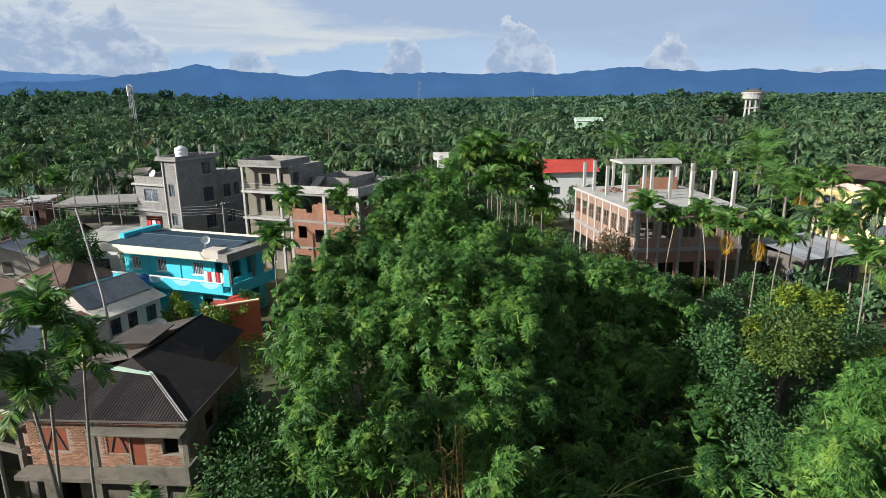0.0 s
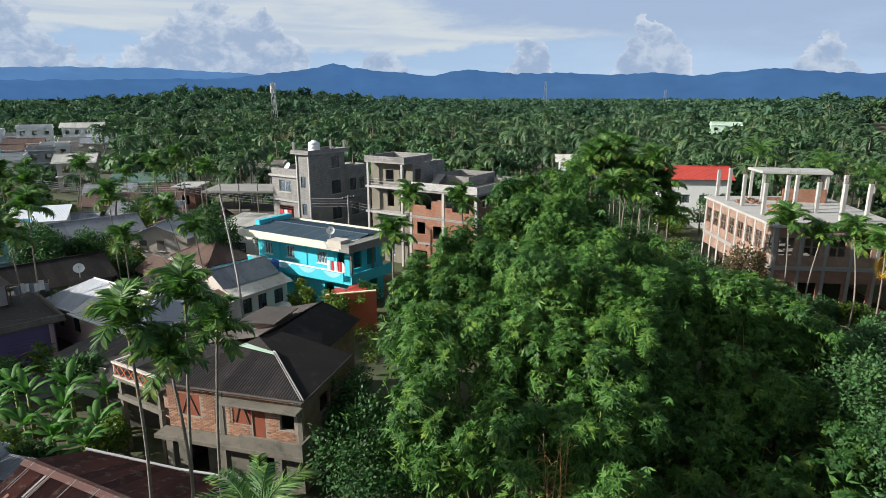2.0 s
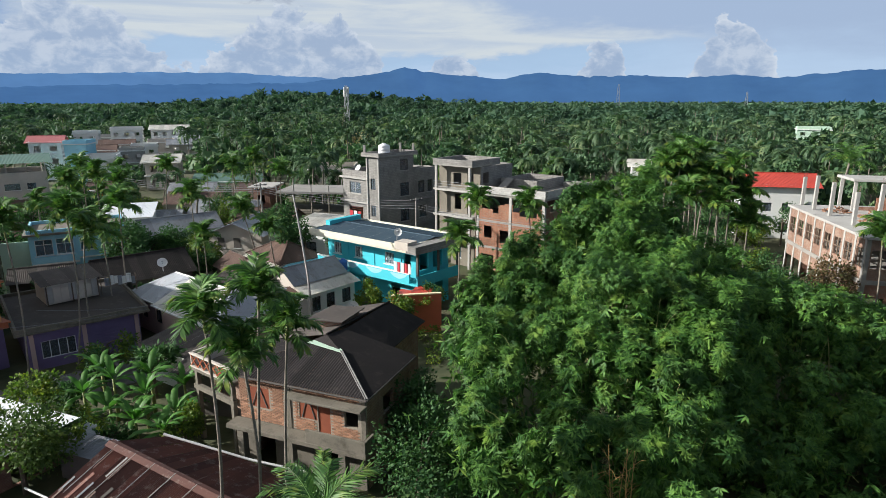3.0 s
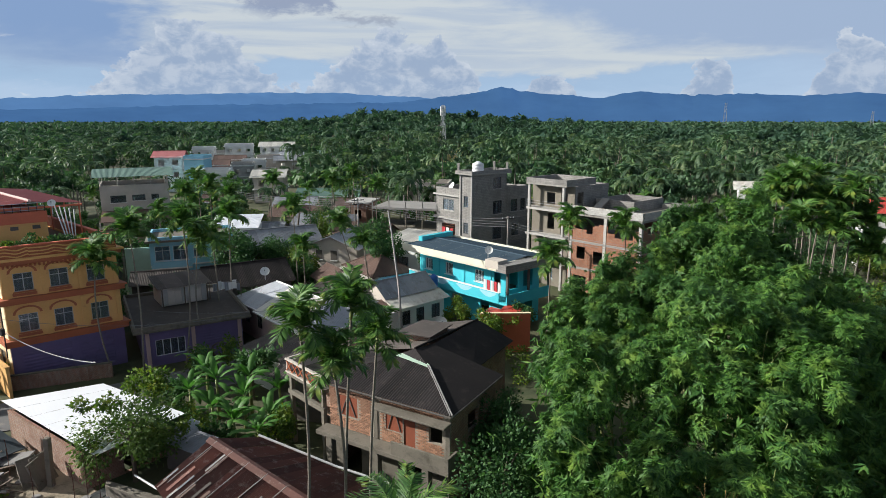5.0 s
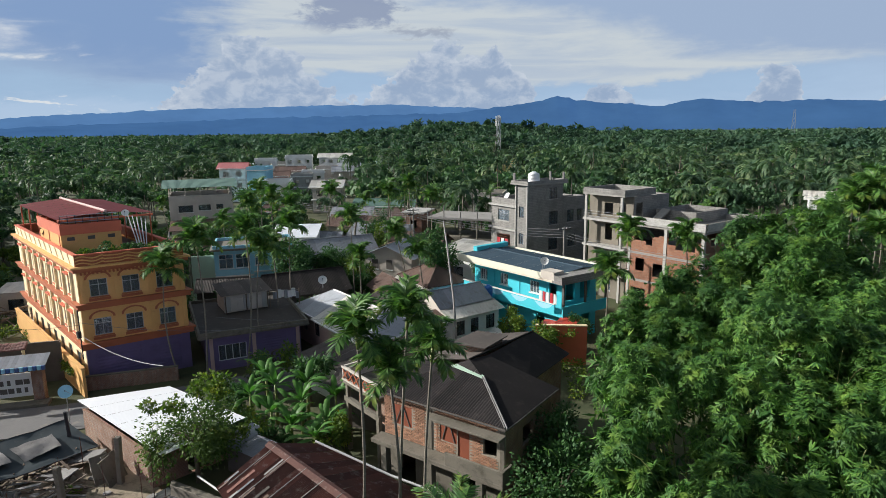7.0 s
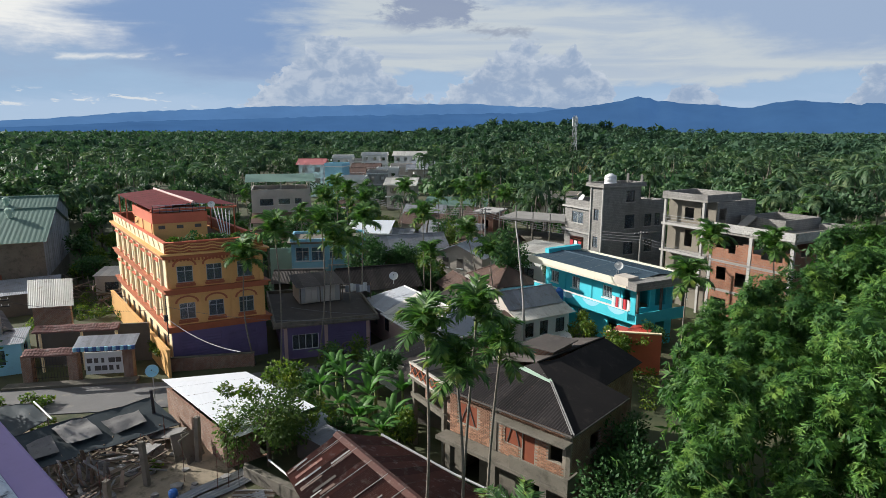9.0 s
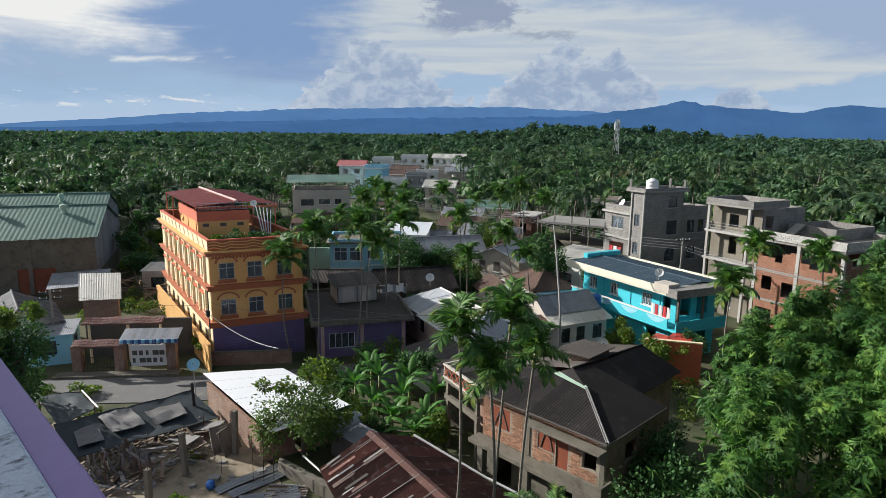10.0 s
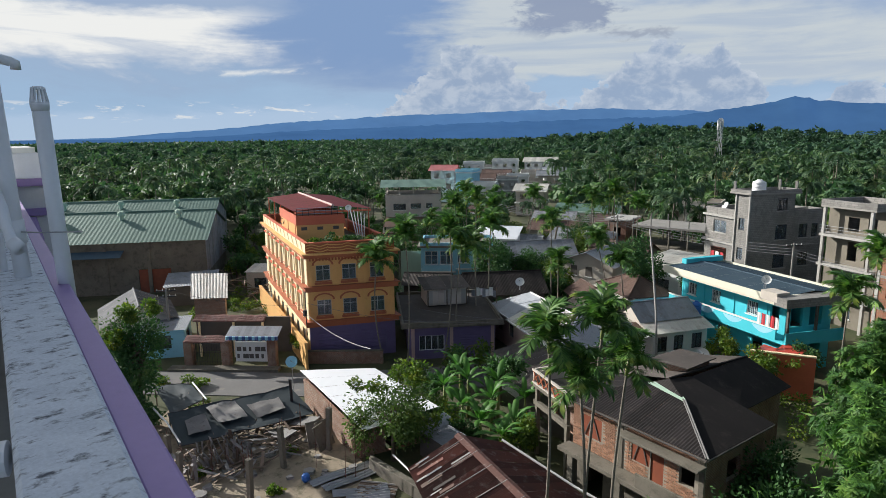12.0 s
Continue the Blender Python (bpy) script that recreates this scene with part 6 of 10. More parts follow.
    part("eave_board", Shape().tube([fl + Vector((0, -0.03, -0.06)), fr + Vector((0, -0.03, -0.06))], 0.05, 4), M["dark_wall"], h)
    for k in (-0.05, 0.07):
        part("hip_cap", Shape().tube([fr + Vector((k, 0, 0.05)), A + Vector((k, 0, 0.06))], 0.045, 6), M["slab_grey"], h, "pale grey hip cap")
    part("flashing", Shape().slab([W + Vector((-0.1, -0.32, 0.0)), A + Vector((0.05, -0.12, 0.03)), A + Vector((0.0, 0.14, 0.06)), W + Vector((0.5, 0.55, 0.12))], 0.03), M["pale_green"], h, "pale green ridge flashing")
    # small raised brick room with a flat grey roof
    room = [(-18.4, 31.9), (-16.6, 31.9), (-16.3, 33.9), (-18.0, 33.8)]
    box_house(h, room, 5.0, 6.85, M["brick_old"], thick=0.15)
    part("room_roof", Shape().slab([Vector((-18.8, 31.5, 6.92)), Vector((-16.35, 31.55, 6.92)), Vector((-16.05, 34.2, 7.02)), Vector((-18.2, 34.1, 7.02))], 0.06), M["umber_sheet"], h)
    return h, m, L, zf, ze, doors


DARK, DARK_M, DARK_L, DARK_ZF, DARK_ZE, DARK_DOORS = dark_roof_house()


# ---- bricks of its sunlit front ----
def front_bricks():
    course, brick = 0.088, 0.262
    rnd = random.Random(9)
    rows = int((DARK_ZE - 0.18 - DARK_ZF) / course)
    cells = []
    for r in range(rows):
        z = DARK_ZF + 0.01 + r * course
        x = 0.02 - (brick / 2 if r % 2 else 0)
        while x < DARK_L - 0.02:
            x0, x1 = max(0.02, x), min(DARK_L - 0.02, x + brick - 0.022)
            mid = (x0 + x1) / 2
            clash = any(a - 0.14 < mid < b + 0.14 and c - 0.06 < z + 0.04 < d + 0.04 for a, b, c, d in DARK_DOORS) or any(abs(mid - c) < 0.27 for c in (3.28, DARK_L - 0.07))
            if x1 - x0 > 0.09 and not clash:
                cells.append((x0, x1, z))
            x += brick
    cells.sort(key=lambda c: (c[2] > DARK_ZF + 1.3, -c[0]))
    rest = Shape()
    unit_mesh = mesh_of("brick", Shape().box(-0.12, 0.12, -0.024, 0.0, 0.0, course - 0.016), M["brick_one"], bevel=0.004)
    for i, (x0, x1, z) in enumerate(cells):
        out = rnd.uniform(0.0, 0.008)
        if i < 300 and x1 - x0 > 0.22:
            ob = new("brick", unit_mesh)
            ob.parent = DARK
            ob.matrix_basis = Matrix.Translation(-DARK.location) @ DARK_M @ Matrix.Translation(((x0 + x1) / 2, -out, z))
        else:
            rest.box(x0, x1, -0.024 - out, 0.001, z, z + course - 0.016, DARK_M)
    tagged(part("brickwork", rest, M["brick_one"], DARK, "pale red bricks in lime mortar"), kind="stuff")


front_bricks()


# ---- porch with red lattice balcony ----
def porch():
    P, Q = (-24.3, 27.6), (-20.6, 26.3)
    h = thing("porch", (*P, 0), "concrete porch with a red and white lattice balcony", "porch")
    m = along(P, Q)
    L = span(P, Q)
    part("slab", Shape().box(0, L, 0, 4.2, 4.5, 4.72, m), M["concrete_dark"], h)
    for x in (0.12, L - 0.35):
        for y in (0.1, 3.8):
            part("column", Shape().box(x, x + 0.24, y, y + 0.24, 0, 4.498, m), M["concrete_dark"], h)
    part("beam", Shape().box(0, L, 0.05, 0.3, 3.3, 3.6, m), M["concrete_dark"], h)
    rail = part("balustrade", Shape().box(-0.05, L, -0.05, 0.1, 5.5, 5.62, m).box(-0.05, L, -0.05, 0.1, 4.724, 4.8, m), M["cream_wall"], h)
    for k in range(6):
        x0, x1 = L * k / 6, L * (k + 1) / 6
        for a, b in (((x0, 4.8), (x1, 5.5)), ((x0, 5.5), (x1, 4.8))):
            part("lattice", Shape().tube([m @ Vector((a[0], 0.02, a[1])), m @ Vector((b[0], 0.02, b[1]))], 0.04, 4), M["rust_trim"], rail, "red lattice")
    n = along((P[0], P[1]), tuple((m @ Vector((0, 4.2, 0))).xy))
    part("balustrade", Shape().box(0, 4.2, -0.1, 0.03, 5.5, 5.62, n).box(0, 4.2, -0.08, 0.0, 4.724, 5.4, n), M["cream_wall"], h)
    wall(h, tuple((m @ Vector((0.4, 0.9, 0))).xy), tuple((m @ Vector((L, 0.9, 0))).xy), 2.6, 4.49, M["brick_old"], [(0.9, 1.9, 3.0, 4.2)], 0.15)
    return h


porch()


# ---- rusty sheet roof in the foreground ----
def rusty_house():
    # two slopes either side of one ridge
    r0, r1 = Vector((-22.4, 19.8, 4.6)), Vector((-13.2, 17.4, 4.6))
    e0, e1 = Vector((-23.3, 17.1, 3.3)), Vector((-14.6, 13.6, 3.3))
    f0, f1 = Vector((-21.6, 22.5, 3.5)), Vector((-13.4, 21.6, 3.3))
    h = thing("rusty_roof_house", (-18, 18, 0), "low house under a rusted corrugated sheet roof", "house")
    pts = [(-22.7, 17.8), (-14.6, 14.6), (-13.6, 20.6), (-21.2, 21.9)]
    box_house(h, pts, 0, 3.2, M["dark_wall"])
    rnd = random.Random(5)
    roof_sheets(h, e0, e1, r1, r0, M["rust_sheet"], pitch=0.11, depth=0.02, sheet=0.72)
    roof_sheets(h, f1, f0, r0, r1, M["rust_sheet"], pitch=0.11, depth=0.02, sheet=0.72)
    part("ridge_cap", Shape().slab([r0 + Vector((-0.1, -0.28, -0.05)), r1 + Vector((0, -0.28, -0.05)), r1 + Vector((0, 0.0, 0.06)), r0 + Vector((-0.1, 0.0, 0.06))], 0.01).slab([r0 + Vector((-0.1, 0.0, 0.06)), r1 + Vector((0, 0, 0.06)), r1 + Vector((0, 0.28, -0.05)), r0 + Vector((-0.1, 0.28, -0.05))], 0.01), M["rust_sheet"], h)
    u = (f1 - f0).normalized()
    part("barge_pipe", Shape().tube([Vector((-21.0, 21.55, 4.25)), Vector((-16.9, 22.45, 3.1)), Vector((-14.2, 23.0, 2.6))], 0.06, 6), M["white_paint"], h, "long white pipe along the roof edge")
    for k in range(6):
        t = 0.06 + k * 0.15
        a, b = e0.lerp(e1, t) + Vector((0, 0, 0.06)), r0.lerp(r1, t) + Vector((0, 0, 0.06))
        part("batten", Shape().tube([a.lerp(b, 0.15), b], 0.022, 4), M["slab_grey"], h)
    for k in range(34):
        t, v = rnd.uniform(0.02, 0.95), rnd.uniform(0.06, 0.8) * (1.0 if k % 2 else 0.45)
        c = e0.lerp(e1, t).lerp(r0.lerp(r1, t), v) + Vector((0, 0, 0.05 + 0.002 * (k % 5)))
        du = (e1 - e0).normalized() * rnd.uniform(0.04, 0.14)
        dv = (r0 - e0).lerp(r1 - e1, t).normalized() * min(rnd.uniform(0.2, 0.8), 2.6 * v, 2.6 * (1 - v))
        part("patch_sheet", Shape().slab([c - du - dv, c + du - dv, c + du + dv, c - du + dv], 0.012), M[("old_zinc", "brown_sheet", "umber_sheet", "rust_sheet", "brown_sheet", "slab_grey")[k % 6]], h, "weathered strip of patch sheet")
    return h


rusty_house()


# ---- brick shed with new white roof ----
def white_roof_shed():
    a, b, c, d = (-40.4, 19.95), (-30.9, 18.6), (-29.8, 23.2), (-37.6, 23.9)
    pts = [a, b, c, d]
    h = thing("white_roof_shed", centre(pts), "rough brick shed with a glaring white sheet roof", "shed")
    box_house(h, pts, 0, 2.0, M["brick_old"], [(), [(2, 3.4, 0.05, 1.9)], (), ()], 0.2)
    o = [(-41.5, 20.2), (-29.85, 18.6)]
    roof_sheets(h, (*o[0], 2.3), (*o[1], 2.3), (-29.0, 23.8, 2.6), (-37.4, 24.4, 2.6), M["white_sheet"], pitch=0.2, depth=0.005, sheet=0.95)
    roof_sheets(h, (-29.6, 23.3, 1.7), (-28.0, 23.5, 1.6), (-27.8, 24.6, 1.7), (-29.4, 24.6, 1.8), M["zinc_sheet"], pitch=0.2, depth=0.012, sheet=0.95)
    roof_sheets(h, (-28.9, 21.9, 1.7), (-26.3, 21.9, 1.6), (-26.0, 23.6, 1.8), (-28.8, 23.6, 1.9), M["grey_sheet"], pitch=0.2, depth=0.012, sheet=0.9)
    return h


white_roof_shed()
small_house("lean_to", "small lean-to shed beside the white roof", rect(-28.7, 22.0, 0, 2.4, 1.5), 1.55, 1.7, "dark_wall", "grey_sheet", "shed", 0, 0.05, 0)


# ---- road ----
def road():
    pts = [(-62, 3.5), (-54, 14.6), (-47.6, 21.2), (-44.0, 25.4), (-40.2, 31.5), (-37.0, 36.5)]
    s = Shape()
    half = 2.4
    L, R = [], []
    for i, p in enumerate(pts):
        q0, q1 = pts[max(0, i - 1)], pts[min(len(pts) - 1, i + 1)]
        d = Vector((q1[0] - q0[0], q1[1] - q0[1])).normalized()
        n = Vector((-d.y, d.x))
        c = Vector(p) - n * 2.6
        L.append(c + n * half)
        R.append(c - n * half)
    for i in range(len(pts) - 1):
        s.slab([(*L[i], 0.06), (*R[i], 0.06), (*R[i + 1], 0.06), (*L[i + 1], 0.06)], 0.08)
    solo("road", s, M["asphalt"], (0, 0, 0), "worn narrow grey road between the houses", "road", kind="structure")
    y = Shape().poly([(-47, 12.5, 0.03), (-39, 6, 0.03), (-22, 7, 0.03), (-23, 16.0, 0.03), (-30, 18.7, 0.03), (-41, 19.8, 0.03)])
    solo("yard", y, M["sand"], (0, 0, 0), "sandy yard strewn with rubble and weeds", "yard", kind="structure")


road()


# ---- houses of the village ----


def blue_house():
    pts = [(-59.9, 46.3), (-53.9, 52.9), (-58.4, 57.0), (-64.4, 50.4)]
    h = thing("pale_blue_house", centre(pts), "two-storey pale blue house with broad windows and flat dark roof", "house")
    wins = [(0.5, 2.1, 4.0, 5.7), (2.4, 4.0, 4.0, 5.7), (4.6, 6.0, 4.2, 5.5), (6.6, 8.0, 4.2, 5.5)]
    low = [(0.6, 2.0, 0.9, 2.3), (3.0, 4.2, 0.9, 2.3), (5.6, 7.0, 0.1, 2.3)]
    box_house(h, pts, 0, 6.2, M["pale_blue"], [wins + low, (), (), [(1.2, 2.6, 4.0, 5.5), (3.6, 5.0, 4.0, 5.5)]], 0.2)
    for k, w0 in enumerate(wins + low[:2]):
        window(h, pts[0], pts[1], *w0, M["white_paint"], 2, M["white_paint"], cross=k < 4)
    for w0 in ((1.2, 2.6, 4.0, 5.5), (3.6, 5.0, 4.0, 5.5)):
        window(h, pts[3], pts[0], *w0, M["white_paint"], 2, M["white_paint"])
    m = along(pts[0], pts[1])
    L = span(pts[0], pts[1])
    part("balcony", Shape().box(0.1, 4.4, -0.7, -0.004, 3.1, 3.3, m), M["white_paint"], h)
    part("balcony_parapet", Shape().box(0.1, 4.4, -0.7, -0.6, 3.304, 3.95, m), M["pale_blue"], h)
    part("band", Shape().box(0, L, -0.12, -0.004, 3.35, 3.5, m), M["white_paint"], h)
    part("roof_slab", Shape().prism(inset(pts, -0.45), 6.204, 6.4), M["concrete_dark"], h)
    part("upstand", ring(pts, -0.1, 0.1, 6.404, 6.75), M["pale_blue"], h)
    part("green_wall", Shape().box(-2.6, -0.05, 0.6, 0.75, 0, 5.6, m), M["pale_green"], h, "pale green side screen")
    return h


blue_house()


def violet_house():
    """A flat-roofed violet house with a patched shack and washing on its dark mossy roof."""
    pts = [(-42.6, 31.5), (-38.3, 38.1), (-46.6, 43.6), (-51.0, 36.9)]
    h = thing("violet_house", centre(pts), "violet house with a flat dark mossy roof and worn edge", "house")
    L = span(pts[0], pts[1])
    holes = [(0.9, 3.2, 0.8, 2.2), (4.6, 6.6, 0.1, 2.3)]
    box_house(h, pts, 0, 3.1, M["violet_wall"], [holes, (), (), [(2, 3.4, 1.0, 2.3)]], 0.2)
    m = along(pts[0], pts[1])
    window(h, pts[0], pts[1], *holes[0], M["white_paint"], 4)
    part("shutter", Shape().grid(lambda a, b: m @ Vector((4.6 + a * 2.0, 0.1 + 0.015 * math.sin(b * 60), 0.1 + 2.2 * b)), 1, 40), M["violet_wall"], h)
    part("roof_slab", Shape().prism(inset(pts, -0.7), 3.104, 3.3), M["concrete_dark"], h, "stained grey roof slab", bevel=0.02)
    part("upstand", ring(pts, -0.62, -0.45, 3.304, 3.62), M["concrete_dark"], h)
    part("roof_surface", Shape().prism(inset(pts, -0.4), 3.304, 3.34), M["umber_sheet"], h, "dark mossy roof surface")
    for x in (0.2, 3.7, L - 0.4):
        part("pier", Shape().box(x, x + 0.3, -0.12, -0.004, 0, 3.1, m), M["pink_wall"], h)
    return h


violet_house()
small_house("roof_shack", "patched shack of pale boards under rusty sheets on a flat roof", [(-46.1, 36.4), (-44.3, 40.0), (-47.4, 41.6), (-49.2, 38.0)], 5.0, 5.45, "cream_wall", "umber_sheet", "shed", 0, 0.35, 0, z0=3.345)
small_house("black_roof_house", "low house with broad black sheet roof", [(-47.4, 43.4), (-43.0, 50.2), (-48.4, 53.7), (-52.8, 46.9)], 3.2, 4.7, "dark_wall", "dark_sheet", "gable", 0, 0.5, 0)
small_house("dark_shed", "dark timber shed with black sheet roof", [(-56.4, 41.0), (-52.6, 44.6), (-55.4, 47.5), (-59.2, 43.9)], 3.0, 3.9, "dark_wall", "umber_sheet", "gable", 0, 0.3, 0)
small_house("long_grey_house", "long pale green house with grey sheet roof", [(-57.6, 59.8), (-52.6, 67.6), (-56.6, 70.2), (-61.6, 62.4)], 3.8, 5.2, "pale_green", "grey_sheet", "gable", 0, 0.5)
small_house("white_roof_house", "house with pale blue-white sheet roof", [(-67.5, 62.5), (-62.5, 66.0), (-65.3, 70.2), (-70.3, 66.7)], 4.6, 5.8, "white_paint", "white_sheet", "shed", 0, 0.4, 0)
small_house("rusty_shed", "shack with rusty brown sheet roof", [(-42.7, 53.7), (-38.6, 51.3), (-36.8, 54.4), (-40.9, 56.8)], 2.8, 3.8, "dark_wall", "brown_sheet", "gable", 0, 0.4, 0, "shacks")
small_house("rusty_shed", "shack with rusty brown sheet roof", [(-39.4, 49.3), (-35.9, 49.6), (-36.2, 52.0), (-39.7, 51.7)], 2.3, 2.9, "dark_wall", "umber_sheet", "shed", 0, 0.35, 0, "shacks")
brown_pts = [(-41.0, 57.4), (-35.0, 54.2), (-32.6, 58.6), (-38.6, 61.8)]
brown = small_house("brown_roof_house", "dark walled house with weathered brown hip roof", brown_pts, 3.2, 4.8, "dark_wall", "brown_sheet", "hip", 0, 0.3, 0)
roof_sheets(brown, (-42.0, 56.9, 2.7), (-35.0, 53.1, 2.7), (-34.4, 54.5, 3.15), (-41.4, 58.3, 3.15), M["pale_sheet"], pitch=0.14, depth=0.012, name="skirt_sheet", label="pale sheet over the front")
part("side_board", Shape().box(0.2, 4.6, -0.06, -0.004, 2.2, 3.05, along(brown_pts[1], brown_pts[2])), M["pale_blue"], brown, "pale blue boards under the eave")
small_house("white_house", "small white house with blue fascia and flat roof", [(-42.0, 68.6), (-37.4, 68.3), (-37.0, 73.4), (-41.6, 73.7)], 4.3, 4.9, "white_paint", "pale_sheet", "shed", 0, 0.3)
small_house("small_grey_house", "low shed with old grey sheet roof", [(-34.2, 42.8), (-29.6, 43.0), (-29.8, 46.0), (-34.4, 45.8)], 2.7, 3.4, "cream_wall", "grey_sheet", "shed", 0, 0.4, 0)
small_house("courtyard_house", "white house with a violet door in a courtyard", [(-33.5, 33.5), (-27.6, 32.0), (-26.6, 35.6), (-32.5, 37.1)], 2.7, 3.3, "white_paint", "umber_sheet", "shed", 0, 0.3)
small_house("back_shed", "low dark shed behind the brick house", [(-27.5, 29.8), (-22.0, 30.6), (-22.8, 34.6), (-28.3, 33.8)], 2.9, 3.4, "dark_wall", "umber_sheet", "shed", 0, 0.3, 0)


def terrace_block():
    pts = [(-88.4, 60.6), (-82.6, 68.4), (-89.6, 73.6), (-95.4, 65.8)]
    h = thing("terrace_house", centre(pts), "cream two-storey house with a green-roofed open terrace", "house")
    for i, (p, q) in enumerate(zip(pts, pts[1:] + pts[:1])):
        L = span(p, q)
        hl = [(L * 0.14, L * 0.36, 7.2, 8.3), (L * 0.45, L * 0.64, 7.4, 8.3), (L * 0.73, L * 0.84, 7.4, 8.3)] if i in (0, 3) else []
        wall(h, p, q, 0, 9.9, M["cream_wall"], hl, 0.2, trim0=0.21 if i % 2 else 0, trim1=0.21 if i % 2 else 0)
        for x0, x1, a, b in hl:
            window(h, p, q, x0, x1, a, b, M["dark_steel"], 4, M["white_paint"])
    part("terrace_slab", Shape().prism(inset(pts, 0.21), 9.0, 9.2), M["concrete"], h)
    for c in inset(pts, 0.15):
        part("post", Shape().tube([(*c, 9.9), (*c, 11.3)], 0.09, 6), M["cream_wall"], h)
    o = inset(pts, 0.15)
    for k in range(1, 4):
        c = lerp2(o[0], o[1], k / 4)
        part("post", Shape().tube([(*c, 9.9), (*c, 11.3)], 0.09, 6), M["cream_wall"], h)
    oo = inset(pts, -0.9)
    roof_sheets(h, (*oo[0], 11.25), (*oo[1], 11.25), (*lerp2(oo[1], oo[2], 0.5), 12.2), (*lerp2(oo[0], oo[3], 0.5), 12.2), M["green_sheet"], sheet=1.2)
    roof_sheets(h, (*oo[2], 11.25), (*oo[3], 11.25), (*lerp2(oo[0], oo[3], 0.5), 12.2), (*lerp2(oo[1], oo[2], 0.5), 12.2), M["green_sheet"], sheet=1.2)
    s = [(-85.6, 58.2), (-79.6, 66.2), (-82.5, 68.3), (-88.3, 60.5)]
    part("skirt_roof", Shape().slab([Vector((*s[0], 4.8)), Vector((*s[1], 4.8)), Vector((*s[2], 6.0)), Vector((*s[3], 6.0))], 0.06), M["brown_sheet"], h, "brown lean-to roof")
    for c in (s[0], lerp2(s[0], s[1], 0.5), s[1]):
        part("post", Shape().tube([(*c, 0), (*c, 4.8)], 0.1, 6), M["pale_concrete"], h)
    return h


terrace_block()


def town_block(name, label, pts, storeys, wall_key, roof_key=None, roof_rise=1.4, group="town houses", wins=True):
    """A house of the far town: storeys with rows of windows, slabs and a parapet or a sheet roof."""
    base = min(ground_height(*p) for p in pts)
    h = thing(name, centre(pts, base), label, "house", group)
    top = base + 3.2 * storeys
    for i, (p, q) in enumerate(zip(pts, pts[1:] + pts[:1])):
        L = span(p, q)
        n = max(1, int(L / 2.8))
        hl = [(L * (k + 0.28) / n, L * (k + 0.72) / n, base + 3.2 * s + 0.9, base + 3.2 * s + 2.3) for k in range(n) for s in range(storeys)] if wins else []
        wall(h, p, q, base, top, M[wall_key], hl, 0.2, trim0=0.21 if i % 2 else 0, trim1=0.21 if i % 2 else 0)
    for s in range(1, storeys + 1):
        part("slab_edge", ring(pts, -0.35, 0.0 if s < storeys else 0.0, base + 3.2 * s - 0.14, base + 3.2 * s + 0.1), M["white_paint"], h)
        part("floor_slab", Shape().prism(inset(pts, 0.22), base + 3.2 * s - 0.12, base + 3.2 * s + 0.06), M["concrete"], h)
    if roof_key:
        gable_roof(h, pts, top + 0.1, top + roof_rise, M[roof_key], 0.8, 0, M[wall_key], sheet=1.6)
    else:
        part("parapet", ring(pts, -0.1, 0.1, top + 0.103, top + 0.9), M[wall_key], h)
    return h


town_block("pink_roof_house", "far white house with a pink-red sheet roof", [(-145.8, 116.6), (-140.4, 121.2), (-147.0, 128.6), (-152.4, 124.0)], 3, "white_paint", "pink_sheet")
town_block("blue_wall_house", "far tall white house with a plain bright blue wall", [(-132.0, 114.6), (-127.6, 117.0), (-131.0, 123.0), (-135.4, 120.6)], 3, "pale_blue", None, wins=False)
town_block("arched_house", "far white house with rows of windows", [(-123.7, 112.6), (-118.4, 116.7), (-123.0, 122.4), (-128.3, 118.4)], 2, "white_paint")
for i, (x, y, ang, lx, ly, st, wk, rk) in enumerate([
        (-176, 172, 40, 10, 8, 3, "white_paint", None), (-166, 180, 35, 12, 8, 3, "white_paint", "pale_sheet"), (-152, 163, 42, 8, 7, 2, "cream_wall", None), (-158, 150, 40, 9, 7, 2, "cream_wall", "brown_sheet"),
        (-190, 178, 45, 9, 8, 2, "pale_concrete", None), (-148, 190, 30, 9, 8, 2, "white_paint", "green_sheet"), (-196, 160, 45, 10, 8, 2, "white_paint", None)]):
    town_block("far_house", "far white town house among trees", rect(x, y, ang, lx, ly), st, wk, rk)
for i, (az, r, lx, ly, st, wk, rk) in enumerate([(44.3, 204, 7, 6, 2, "white_paint", None), (41.4, 212, 8, 6, 2, "cream_wall", "grey_sheet"), (48.3, 226, 7, 6, 3, "white_paint", None), (40.9, 232, 8, 7, 2, "white_paint", "zinc_sheet"),
                                                  (45.2, 190, 6, 6, 2, "pale_concrete", None), (47.6, 194, 7, 6, 2, "pink_wall", "brown_sheet")]):
    town_block("far_house", "small far town house half hidden by trees", rect(-r * math.sin(radians(az)), r * math.cos(radians(az)), 40, lx, ly), st, wk, rk)
town_block("yellowish_house", "small cream house half hidden by trees", rect(-106, 112, 30, 7, 6), 2, "cream_wall", "pale_sheet")
town_block("green_roof_hall", "low hall with a green sheet roof", rect(-88, 106, 25, 13, 8), 1, "cream_wall", "green_sheet")
town_block("orange_hut", "small orange painted hut", rect(-99, 90, 30, 5, 4), 1, "orange", "brown_sheet")
town_block("ochre_house", "far ochre house by the tall mast", rect(-107, 214, 20, 9, 7), 2, "yellow_wall")
town_block("white_tank_house", "white house between palms", rect(-0.6, 104, 4, 3.6, 3.4), 3, "white_paint", "pale_sheet", 0.8)
